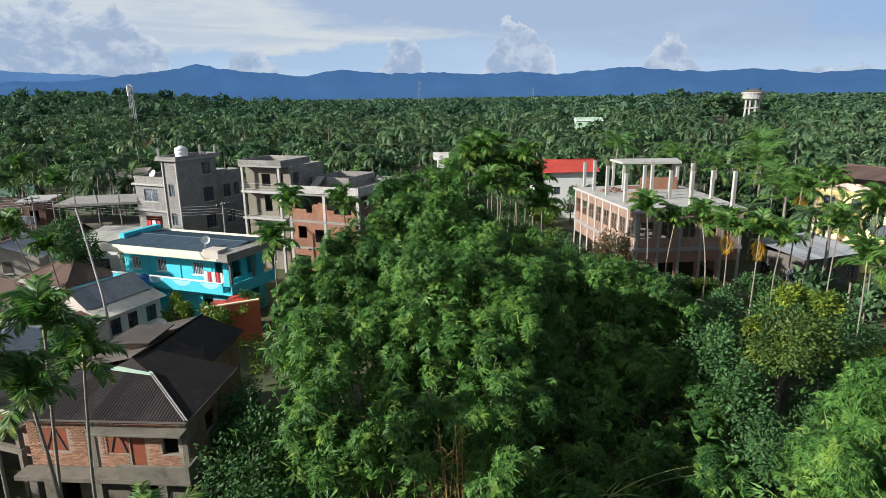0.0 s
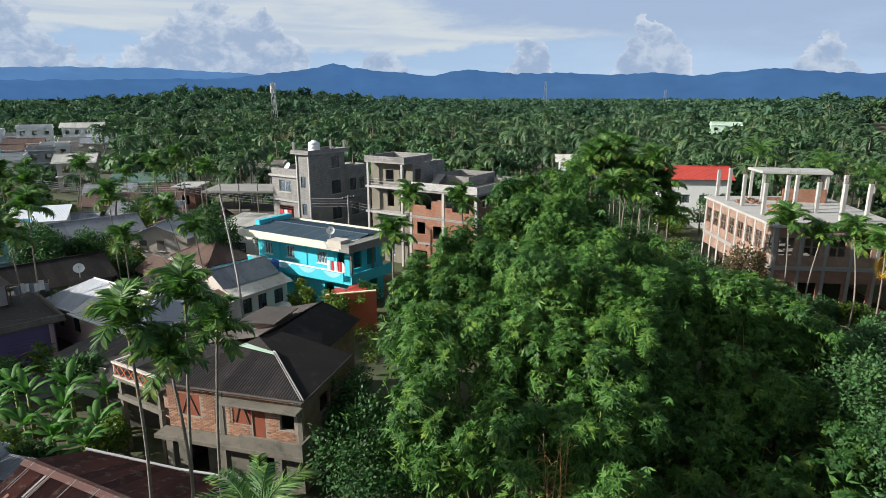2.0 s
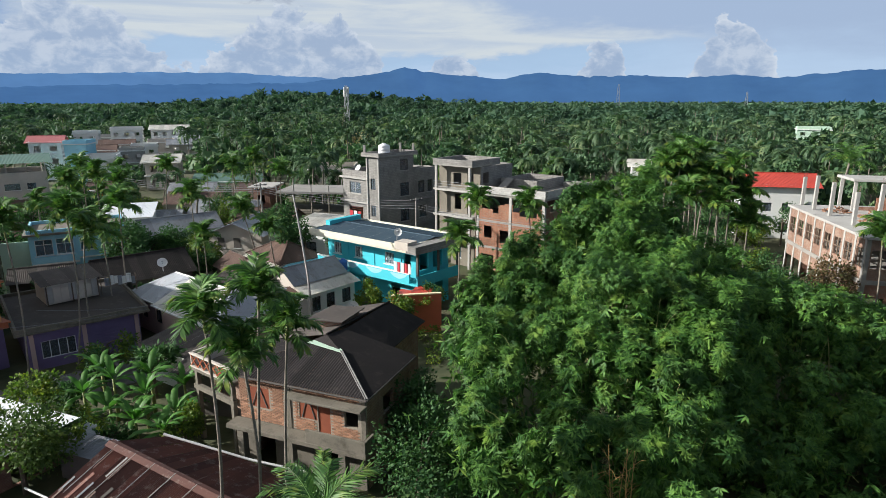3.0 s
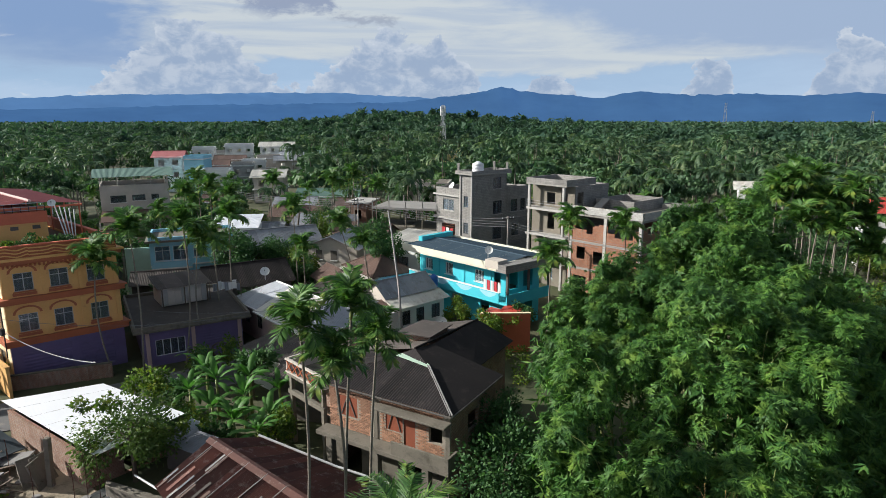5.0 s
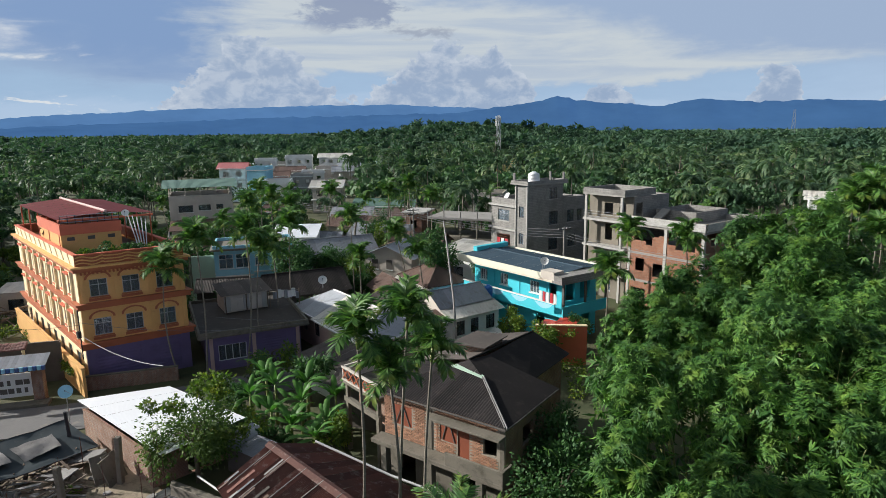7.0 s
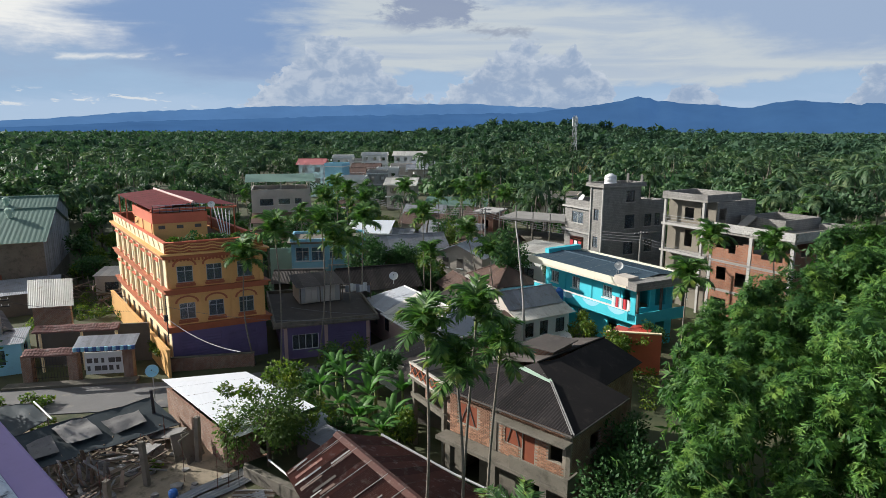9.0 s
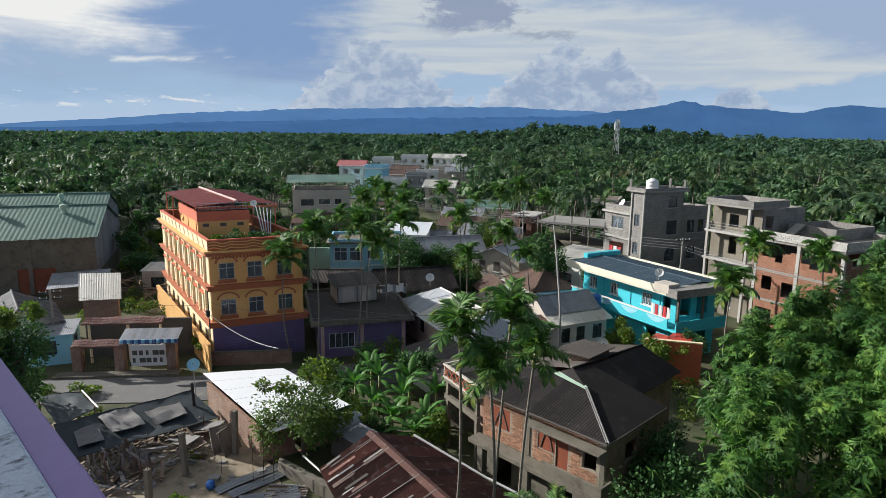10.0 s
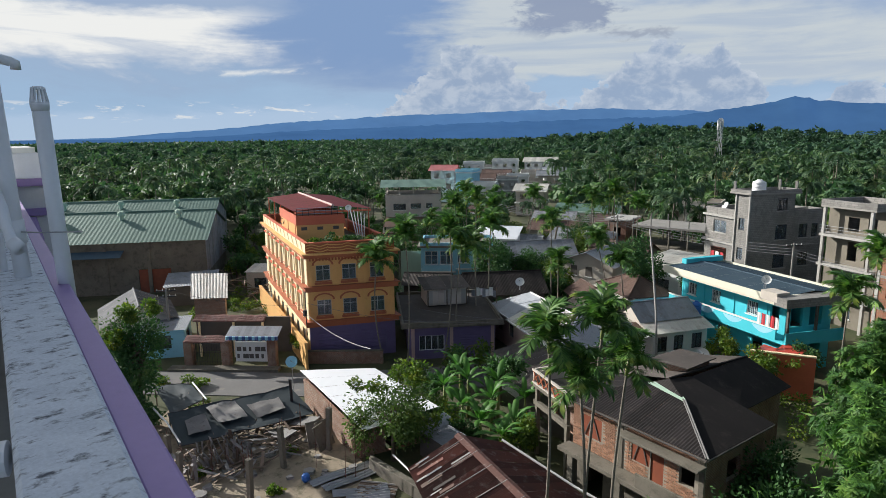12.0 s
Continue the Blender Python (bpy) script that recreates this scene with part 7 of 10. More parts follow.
town_block("pale_green_house", "far pale green house among trees", rect(52, 240, -8, 10, 8), 3, "pale_green")
town_block("far_brown_house", "far brown roofed house among trees", rect(180, 250, -25, 12, 9), 3, "pink_wall", "brown_sheet")
town_block("tan_block", "tan flat-roofed house behind the grey house", rect(-62, 108, 20, 9, 7), 2, "cream_wall")
for i, (x, y, ang, lx, ly, rk, wk) in enumerate([
        (-70, 66, 25, 9, 6, "grey_sheet", "cream_wall"), (-66, 78, 15, 10, 6, "grey_sheet", "cream_wall"), (-76, 84, 20, 9, 6, "brown_sheet", "cream_wall"), (-56, 74, 10, 9, 6, "brown_sheet", "dark_wall"),
        (-80, 52, 60, 8, 6, "brown_sheet", "dark_wall"), (-74, 44, 62, 7, 5, "dark_sheet", "dark_wall"), (-84, 94, 25, 8, 6, "grey_sheet", "cream_wall"), (-72, 98, 20, 8, 6, "brown_sheet", "pink_wall")]):
    small_house("village_house", "low village house with weathered sheet roof", rect(x, y, ang, lx, ly), 3.0, 4.4, wk, rk, "gable", 0, 0.5, 0, "village houses")


def flat_slab_house():
    pts = [(-53.0, 82.0), (-42.0, 84.0), (-43.6, 92.0), (-54.6, 90.0)]
    h = thing("open_slab_house", centre(pts), "open unfinished house, a flat roof slab on posts", "house")
    part("slab", Shape().prism(pts, 5.9, 6.2), M["concrete"], h)
    part("floor", Shape().prism(inset(pts, 0.2), 2.7, 2.95), M["concrete_dark"], h)
    for i in range(5):
        for j in range(2):
            c = lerp2(lerp2(pts[0], pts[1], i / 4), lerp2(pts[3], pts[2], i / 4), 0.04 + 0.92 * j)
            part("post", Shape().tube([(*c, 0), (*c, 5.9)], 0.14, 6), M["concrete_dark"], h)
            part("post_stub", Shape().tube([(*c, 6.2), (*c, 7.2)], 0.1, 5), M["concrete"], h)
    b = [(-58.0, 83.4), (-55.4, 84.0), (-56.6, 88.6), (-59.2, 88.0)]
    box_house(h, b, 0, 6.4, M["brick"], [[(0.6, 1.8, 3.8, 5.2)], (), (), ()])
    part("roof_slab", Shape().prism(inset(b, -0.7), 6.404, 6.6), M["pale_concrete"], h)
    return h


flat_slab_house()


# ---- gatehouse and sheds by the road ----
def gatehouse():
    A, B = (-54.6, 15.0), (-48.6, 21.6)
    h = thing("gatehouse", (*A, 0), "old brick gatehouse with mossy red tile roofs and a blue awning", "gatehouse")
    m = along(A, B)
    L = span(A, B)
    for x, top in ((0.55, 2.4), (3.9, 2.4), (L - 0.9, 2.95)):
        part("pier", Shape().box(x, x + 0.75, 0, 0.7, 0, top, m), M["brick_old"], h, bevel=0.02)
    part("back_wall", Shape().box(0, L, 4.2, 4.4, 0, 3.4, m), M["dark_wall"], h)
    for z, y0, y1, x0, x1 in ((2.4, -0.15, 0.6, 0.7, 4.4), (3.55, 2.3, 3.1, 0.5, 7.1)):
        rise = 0.34
        s0 = Shape().slab([m @ Vector((x0, y0, z)), m @ Vector((x1, y0, z)), m @ Vector((x1, y1, z + rise)), m @ Vector((x0, y1, z + rise))], 0.08)
        roof = part("tile_roof", s0, M["old_tile"], h, "faded red tile roof")
        n = int((x1 - x0) / 0.22)
        w = (x1 - x0) / n
        for k in range(n):
            for r in range(3):
                t0, t1 = r / 3, (r + 1) / 3
                a, b = y0 + (y1 - y0) * t0 - 0.03, y0 + (y1 - y0) * t1
                xa, xb = x0 + k * w, x0 + (k + 0.96) * w
                sag = 0.03 * math.sin(k * 0.7) + 0.012 * ((k * 7 + r * 3) % 4)
                front, back = z + rise * t0 + 0.05 + sag, z + rise * t1 + 0.02 + sag
                part("tile", Shape().slab([m @ Vector((xa, a + 0.04, front)), m @ Vector(((xa + xb) / 2, a - 0.05, front)), m @ Vector((xb, a + 0.04, front)), m @ Vector((xb, b, back)), m @ Vector((xa, b, back))], 0.02), M["old_tile"], roof)
    for x, y in ((0.9, 2.7), (4.1, 2.7), (6.8, 2.7)):
        part("post", Shape().tube([m @ Vector((x, y, 0)), m @ Vector((x, y, 3.6))], 0.12, 6), M["cream_paint"], h)
    # awning: striped sheets
    for k in range(16):
        x = 4.55 + k * (L - 4.3) / 16
        x1 = x + (L - 4.3) / 16
        part("awning_strip", Shape().slab([m @ Vector((x, -0.3, 3.0)), m @ Vector((x1 - 0.01, -0.3, 3.0)), m @ Vector((x1 - 0.01, 1.1, 3.5)), m @ Vector((x, 1.1, 3.5))], 0.03), M["grey_sheet"], h)
        part("awning_hem", Shape().tube([m @ Vector(((x + x1) / 2, -0.33, 3.0)), m @ Vector(((x + x1) / 2, -0.36, 2.68))], (x1 - x) * 0.5, 6), M["blue_awning"] if k % 2 else M["pale_blue"], h)
    # gate with bars and painted board with dark bars
    part("board", Shape().box(5.1, L - 1.0, 0.25, 0.32, 0.5, 2.35, m), M["white_paint"], h, "white painted board with dark lettering bars")
    for k in range(5):
        for r in range(2):
            part("bar_mark", Shape().box(5.25 + k * 0.54, 5.25 + k * 0.54 + 0.22 + 0.09 * ((k * 3 + r * 2) % 4), 0.236, 0.246, 0.8 + r * 0.65, 1.2 + r * 0.65, m), M["dark_wall"], h)
    for k in range(12):
        x = 1.36 + k * 0.225
        part("gate_bar", Shape().tube([m @ Vector((x, 0.35, 0.1)), m @ Vector((x, 0.35, 2.2))], 0.018, 4), M["dark_steel"], h)
    for z in (0.4, 1.3, 2.1):
        part("gate_rail", Shape().tube([m @ Vector((1.3, 0.35, z)), m @ Vector((3.9, 0.35, z))], 0.025, 4), M["dark_steel"], h)
    part("kerb", Shape().box(-0.5, L + 0.3, -1.1, -0.1, 0, 0.25, m), M["concrete_dark"], h)
    return h


gatehouse()
small_house("tan_shed", "narrow shed with pale tan sheet roof", [(-61.7, 18.95), (-59.95, 21.4), (-62.8, 22.55), (-64.85, 20.1)], 4.15, 5.95, "brick_old", "pale_sheet", "shed", 0, 0.3, 0)
small_house("old_house", "old low house with patched grey sheet roof", [(-61.5, 10.8), (-60.6, 16.6), (-67.6, 17.8), (-68.5, 12.0)], 3.1, 4.6, "cream_wall", "old_zinc", "gable", 1, 0.5, 1)
small_house("porch_shed", "small shed with blue-grey roof beside a wall", [(-58.9, 12.6), (-57.0, 16.4), (-60.2, 18.0), (-62.1, 14.2)], 2.6, 2.9, "pale_blue", "grey_sheet", "shed", 0, 0.2, 1)
small_house("ruined_shed", "ruined shed with collapsed sheet roof", [(-76.0, 20.0), (-74.0, 25.4), (-79.6, 27.6), (-81.6, 22.2)], 2.4, 2.9, "dark_wall", "grey_sheet", "shed", 0, 0.2, 0)
small_house("garden_hut", "small grey and white garden hut", [(-75.4, 29.8), (-73.0, 32.4), (-75.6, 34.8), (-78.0, 32.2)], 2.9, 3.3, "pale_concrete", "pale_sheet", "shed", 0, 0.2)


def debris_rack(x, y, seed):
    rnd = random.Random(seed)
    t = thing("branch_pile", (x, y, 0), "tangled pile of grey branches and poles", "branches")
    for k in range(26):
        a = rnd.uniform(0, 3.14)
        c = Vector((x + rnd.uniform(-2.4, 2.4), y + rnd.uniform(-2, 2), rnd.uniform(0.3, 2.6)))
        d = Vector((math.cos(a), math.sin(a), rnd.uniform(-0.25, 0.25))) * rnd.uniform(0.9, 2.3)
        part("branch", Shape().tube([c - d, c + d * 0.1 + Vector((0, 0, rnd.uniform(-0.1, 0.2))), c + d], [0.07, 0.055, 0.03], 5), M["wood"], t)
    return t


debris_rack(-76.5, 27.5, 3)
debris_rack(-71.5, 30.5, 4)


# ---- low wall before the orange house, and the boards by the dark shed ----
w = thing("low_wall", (-45.7, 26.6, 0), "low dark brick wall with pillars along the road", "wall")
lw = along((-47.9, 23.9), (-43.4, 29.2))
part("wall", Shape().box(0, 6.95, 0, 0.18, 0, 1.15, lw), M["brick_old"], w)
part("coping", Shape().box(-0.03, 6.98, -0.05, 0.23, 1.153, 1.24, lw), M["concrete_dark"], w)
for k in range(5):
    part("pillar", Shape().box(k * 1.66, k * 1.66 + 0.28, -0.07, -0.003, 0, 1.15, lw), M["brick_old"], w)
w = thing("board_screen", (-45.2, 38.2, 3.345), "pale patched boards leaning beside a roof shack", "screen")
lw = along((-45.9, 36.2), (-44.0, 40.0))
for k in range(7):
    x = k * 0.58
    part("board", Shape().box(x, x + 0.55, -0.06, -0.02, 3.5 + 0.12 * (k % 2), 4.95 - 0.14 * (k % 3), lw), M["cream_wall"] if k % 3 else M["pale_concrete"], w)
for x in (0.1, 2.0, 4.0):
    part("post", Shape().tube([lw @ Vector((x, -0.1, 3.345)), lw @ Vector((x, -0.1, 5.0))], 0.05, 6), M["wood"], w)
for k in range(7):
    a = Vector((-43.9 + 0.28 * k, 40.3 + 0.22 * k, 4.1 + 0.08 * (k % 3)))
    solo("hanging_cloth", Shape().grid(lambda p, q: (a.x + p * 0.3, a.y + p * 0.24 + 0.04 * math.sin(p * 7 + k), a.z + q * (0.7 + 0.15 * (k % 2))), 5, 3), M["white_paint"] if k % 3 else M["grey_sheet"], tuple(a), "washing hung on a line over the roof", "cloth", "washing")
solo("wash_line", Shape().tube([(-44.1, 40.1, 5.0), (-41.9, 41.8, 4.95)], 0.012, 4), M["grey_cable"], (-43, 41, 5.0), "line with washing over the flat roof", "line")
for x, y in ((-44.1, 40.1), (-41.9, 41.8)):
    solo("wash_post", Shape().tube([(x, y, 3.345), (x, y, 5.1)], 0.04, 6), M["wood"], (x, y, 3.345), "thin timber post of a washing line", "post", "wash posts")


# ---- plants ----
def inside(poly, x, y, margin):
    """Whether a place lies in a convex outline widened by margin."""
    sgn = 1 if poly_area(poly) > 0 else -1
    for p, q in zip(poly, poly[1:] + poly[:1]):
        L = span(p, q) or 1
        if sgn * ((q[0] - p[0]) * (y - p[1]) - (q[1] - p[1]) * (x - p[0])) / L < -margin:
            return False
    return True


def inside_quick(poly, x, y):
    return len(poly) > 2 and inside(poly, x, y, 1.6)


def np_mesh(name, verts, faces, material):
    """A mesh from arrays of vertices and faces of one size."""
    me = bpy.data.meshes.new(name)
    n, k = faces.shape
    me.vertices.add(len(verts))
    me.vertices.foreach_set("co", np.ascontiguousarray(verts, dtype=np.float32).ravel())
    me.loops.add(n * k)
    me.loops.foreach_set("vertex_index", np.ascontiguousarray(faces, dtype=np.int32).ravel())
    me.polygons.add(n)
    me.polygons.foreach_set("loop_start", np.arange(0, n * k, k, dtype=np.int32))
    me.polygons.foreach_set("loop_total", np.full(n, k, dtype=np.int32))
    me.update(calc_edges=True)
    me.validate()
    me.materials.append(material)
    return me


def unit(v):
    return v / np.maximum(1e-9, np.linalg.norm(v, axis=-1, keepdims=True))


def blades(base, direction, normal, length, width):
    """Pointed leaves, four corners each: from base along direction, lying across normal."""
    side = unit(np.cross(direction, normal))
    L, W = length[:, None], width[:, None]
    p0 = base
    p1 = base + direction * L * 0.4 + side * W * 0.5
    p2 = base + direction * L
    p3 = base + direction * L * 0.4 - side * W * 0.5
    v = np.stack([p0, p1, p2, p3], 1).reshape(-1, 3)
    f = np.arange(len(v)).reshape(-1, 4)
    return v, f


def tubes_np(paths, radii, n=5):
    """Many thin tubes: paths (k, m, 3), radii (k, m)."""
    k, m, _ = paths.shape
    d = unit(np.gradient(paths, axis=1))
    ref = np.where(np.abs(d[..., 2:3]) > 0.9, np.array([1.0, 0, 0]), np.array([0, 0, 1.0]))
    a = unit(np.cross(d, ref))
    b = np.cross(d, a)
    w = np.linspace(0, 2 * np.pi, n, endpoint=False)
    v = paths[:, :, None] + radii[:, :, None, None] * (a[:, :, None] * np.cos(w)[:, None] + b[:, :, None] * np.sin(w)[:, None])
    idx = np.arange(k * m * n).reshape(k, m, n)
    nx = np.roll(idx, -1, axis=2)
    f = np.stack([idx[:, :-1], nx[:, :-1], nx[:, 1:], idx[:, 1:]], -1).reshape(-1, 4)
    return v.reshape(-1, 3), f


def join(*vf):
    vs, fs, k = [], [], 0
    for v, f in vf:
        vs.append(v)
        fs.append(f + k)
        k += len(v)
    return np.concatenate(vs), np.concatenate(fs)


RNG = np.random.default_rng(7)


def frond(length, droop, leaflets, leaf_len, leaf_w, rise, rng, comb=0.75):
    """One feathered palm leaf from the origin outwards along +x."""
    t = np.linspace(0, 1, 9)
    ang = rise - droop * t ** 1.2
    dx = np.cumsum(np.concatenate([[0], np.cos(ang[:-1])])) * length / 8
    dz = np.cumsum(np.concatenate([[0], np.sin(ang[:-1])])) * length / 8
    path = np.stack([dx, np.zeros(9), dz], 1)
    rv, rf = tubes_np(path[None], (0.022 * (1.15 - t) * length / 2 + 0.004)[None], 3)
    k = np.linspace(0.16, 1.0, leaflets)
    pos = np.stack([np.interp(k, t, path[:, i]) for i in range(3)], 1)
    tang = unit(np.stack([np.interp(k, t, np.gradient(path[:, i])) for i in range(3)], 1))
    vs = [(rv, rf)]
    for s in (1, -1):
        side = np.tile(np.array([0, s, 0.0]), (leaflets, 1))
        hang = rng.uniform(0.05, 0.7, leaflets)[:, None]
        d = unit(tang * comb + side * (1 - 0.35 * k[:, None]) + np.array([0, 0, -1.0]) * hang + rng.normal(0, 0.08, (leaflets, 3)))
        ln = leaf_len * (1.0 - 0.55 * np.abs(k - 0.4)) * rng.uniform(0.85, 1.1, leaflets)
        vs.append(blades(pos, d, unit(np.cross(d, tang) + 1e-6), ln, np.full(leaflets, leaf_w)))
    return join(*vs)


def turned(v, yaw, tilt=0.0):
    c, s = math.cos(tilt), math.sin(tilt)
    v = np.stack([v[:, 0] * c - v[:, 2] * s, v[:, 1], v[:, 0] * s + v[:, 2] * c], 1)
    c, s = math.cos(yaw), math.sin(yaw)
    return np.stack([v[:, 0] * c - v[:, 1] * s, v[:, 0] * s + v[:, 1] * c, v[:, 2]], 1)


FROND_MESHES = {}
for kind, args in {"areca": (1.75, 2.15, 40, 0.74, 0.10, 1.30), "coco": (3.6, 1.9, 44, 0.95, 0.075, 0.95)}.items():
    FROND_MESHES[kind] = []
    for q in range(4):
        v, f = frond(*args[:3], args[3], args[4], args[5] + 0.15 * q - 0.2, RNG)
        FROND_MESHES[kind].append(np_mesh("frond", v, f, M["palm_leaf"]))
v, f = frond(1.7, 1.9, 20, 0.6, 0.07, 0.1, RNG)
DEAD_FROND = np_mesh("frond", v, f, M["yellow_frond"])


def palm(base, top, kind="areca", n=9, size=1.0, seed=0, dead=0, label="slender areca palm with a ringed grey trunk", spread=1.0):
    rnd = random.Random(seed)
    t = thing("areca_palm" if kind == "areca" else "coconut_palm", base, label, "palm tree", "palms")
    b, p = Vector(base), Vector(top)
    r = 0.058 if kind == "areca" else 0.15
    bend = Vector((rnd.uniform(-0.4, 0.4), rnd.uniform(-0.4, 0.4), 0))
    pts, rad = [], []
    m = 22
    for i in range(m):
        k = i / (m - 1)
        pts.append(b.lerp(p, k) + bend * math.sin(k * math.pi))
        rad.append(r * (1.25 - 0.4 * k) * (1.0 if i % 2 else 1.07))
    part("trunk", Shape().tube(pts, rad, 7), M["trunk"], t, smooth=True)
    shaft = p + (pts[-1] - pts[-2]).normalized() * 0.8 * size
    if kind == "areca":
        part("crownshaft", Shape().tube([pts[-1], pts[-1].lerp(shaft, 0.3), shaft], [r * 0.95, r * 1.3, r * 0.6], 7), M["culm"], t, "smooth green crownshaft", smooth=True)
    else:
        shaft = p
    for i in range(n):
        ob = new("frond", FROND_MESHES[kind][(i + seed) % 4])
        ob.parent = t
        up = (26, 6, -20)[i % 3]
        ob.matrix_basis = Matrix.Translation(shaft - b - Vector((0, 0, 0.25 * (i % 3) * size))) @ pose(0, 0, 0, 0, -up * spread + rnd.uniform(-8, 8), 137.5 * i + rnd.uniform(-10, 10)) @ Matrix.Scale(size * rnd.uniform(0.9, 1.12), 4)
    for i in range(dead):
        ob = new("frond", DEAD_FROND)
        ob.parent = t
        tagged(ob, "withered yellow frond")
        ob.matrix_basis = Matrix.Translation(shaft - b - Vector((0, 0, 0.7))) @ pose(0, 0, 0, 0, 50, 90 * i + 20) @ Matrix.Scale(size, 4)
    return t


NEAR_PALMS = [(-14.6, 16.6, -14.40, 17.32, 11.85), (-13.9, 18.8, -13.43, 19.21, 12.23), (-13.4, 17.0, -13.15, 17.68, 10.38), (-13.4, 20.2, -13.23, 20.67, 10.41)]
for i, (x0, y0, x1, y1, z) in enumerate(NEAR_PALMS):
    palm((x0, y0, 0), (x1, y1, z), "areca", 15, 0.9, i)
MID_PALMS = [(-43.8, 29.5, -44.0, 29.1, 8.6), (-41.8, 30.7, -41.8, 30.8, 10.6), (-40.2, 33.5, -39.8, 34.1, 11.0), (-40.4, 35.5, -40.3, 35.7, 9.4),
             (-42.9, 39.8, -42.9, 39.8, 8.4), (-43.3, 42.1, -43.2, 42.2, 10.2), (-43.0, 51.4, -43.1, 51.3, 9.6), (-41.1, 50.3, -41.2, 50.3, 5.6),
             (-40.6, 59.1, -41.9, 58.2, 7.2), (-35.6, 55.0, -35.6, 53.5, 6.3), (-14.0, 56.0, -14.3, 56.2, 9.6), (-9.2, 56.8, -9.4, 57.2, 9.3)]
for i, (x0, y0, x1, y1, z) in enumerate(MID_PALMS):
    palm((x0, y0, 0), (x1, y1, z), "areca", 15, 1.25, i + 4)
EAST_PALMS = [(17.6, 51.6, 17.8, 52.0, 9.4), (19.9, 51.8, 20.2, 52.2, 8.2), (22.0, 50.0, 22.4, 51.3, 8.6), (23.6, 49.4, 23.8, 49.6, 8.3), (25.0, 47.2, 25.4, 47.6, 8.3), (26.6, 46.5, 26.8, 46.9, 7.9),
              (32.0, 50.0, 32.5, 50.4, 11.6), (32.4, 55.2, 32.7, 55.0, 10.6), (30.6, 46.2, 31.0, 46.6, 8.9), (34.0, 46.5, 34.1, 46.9, 10.4), (26.0, 36.2, 26.4, 36.5, 8.8),
              (3.2, 51.9, 3.3, 51.9, 14.8), (5.2, 51.7, 5.2, 51.7, 13.4), (7.0, 51.5, 7.1, 51.5, 13.9), (2.2, 51.9, 2.3, 51.9, 13.9), (8.5, 51.3, 8.5, 51.3, 10.0),
              (2.8, 54.4, 2.9, 54.4, 13.4), (4.9, 54.8, 4.9, 54.8, 14.4), (6.6, 54.2, 6.6, 54.2, 13.0), (8.0, 52.6, 8.1, 52.6, 11.8), (3.8, 50.2, 3.8, 50.2, 12.0), (6.0, 50.0, 6.1, 50.0, 11.4), (4.2, 53.0, 4.3, 53.0, 12.6), (6.2, 53.4, 6.2, 53.4, 12.4), (1.2, 52.4, 1.2, 52.4, 12.6)]
for i, (x0, y0, x1, y1, z) in enumerate(EAST_PALMS):
    palm((x0, y0, 0), (x1, y1, z), "areca", 15, 1.15, i + 20, dead=2 if i in (3, 4, 7) else 0)
palm((-12.6, 44.2, 0), (-12.6, 44.2, 8.6), "areca", 14, 1.25, 50, label="bushy areca palm beside the turquoise house")
for i, (x, y, z) in enumerate(((-8.5, 14.6, 6.6), (-9.6, 16.6, 5.6), (27.5, 33.0, 9.5), (34.5, 53.0, 8.0))):
    palm((x, y, 0), (x, y, z), "coco", 13, 0.8 if i < 2 else 1.0, 60 + i, label="coconut palm with long feathery drooping fronds")


# ---- bamboo ----
def sprays(centres, outward, rng, per=10, length=0.34, width=0.052):
    """Star-like fans of narrow leaves that hang outwards, each fan in one plane."""
    n = len(centres)
    nrm = unit(outward * 0.9 + rng.normal(0, 0.38, (n, 3)) + np.array([0, 0, 0.45]))
    d0 = np.array([0, 0, -0.8]) + outward * 0.6 + rng.normal(0, 0.5, (n, 3))
    d0 = unit(d0 - nrm * (d0 * nrm).sum(1, keepdims=True))
    e0 = np.cross(nrm, d0)
    th = rng.uniform(-1.9, 1.9, (n, per, 1)) * np.sqrt(rng.random((n, per, 1)))
    d = d0[:, None] * np.cos(th) + e0[:, None] * np.sin(th)
    d = unit(d + rng.normal(0, 0.13, (n, per, 3)))
    ln = length * rng.uniform(0.55, 1.25, n * per)
    c = np.repeat(centres, per, 0) + rng.normal(0, 0.03, (n * per, 3))
    return blades(c, d.reshape(-1, 3), np.repeat(nrm, per, 0), ln, width * rng.uniform(0.8, 1.3, n * per))


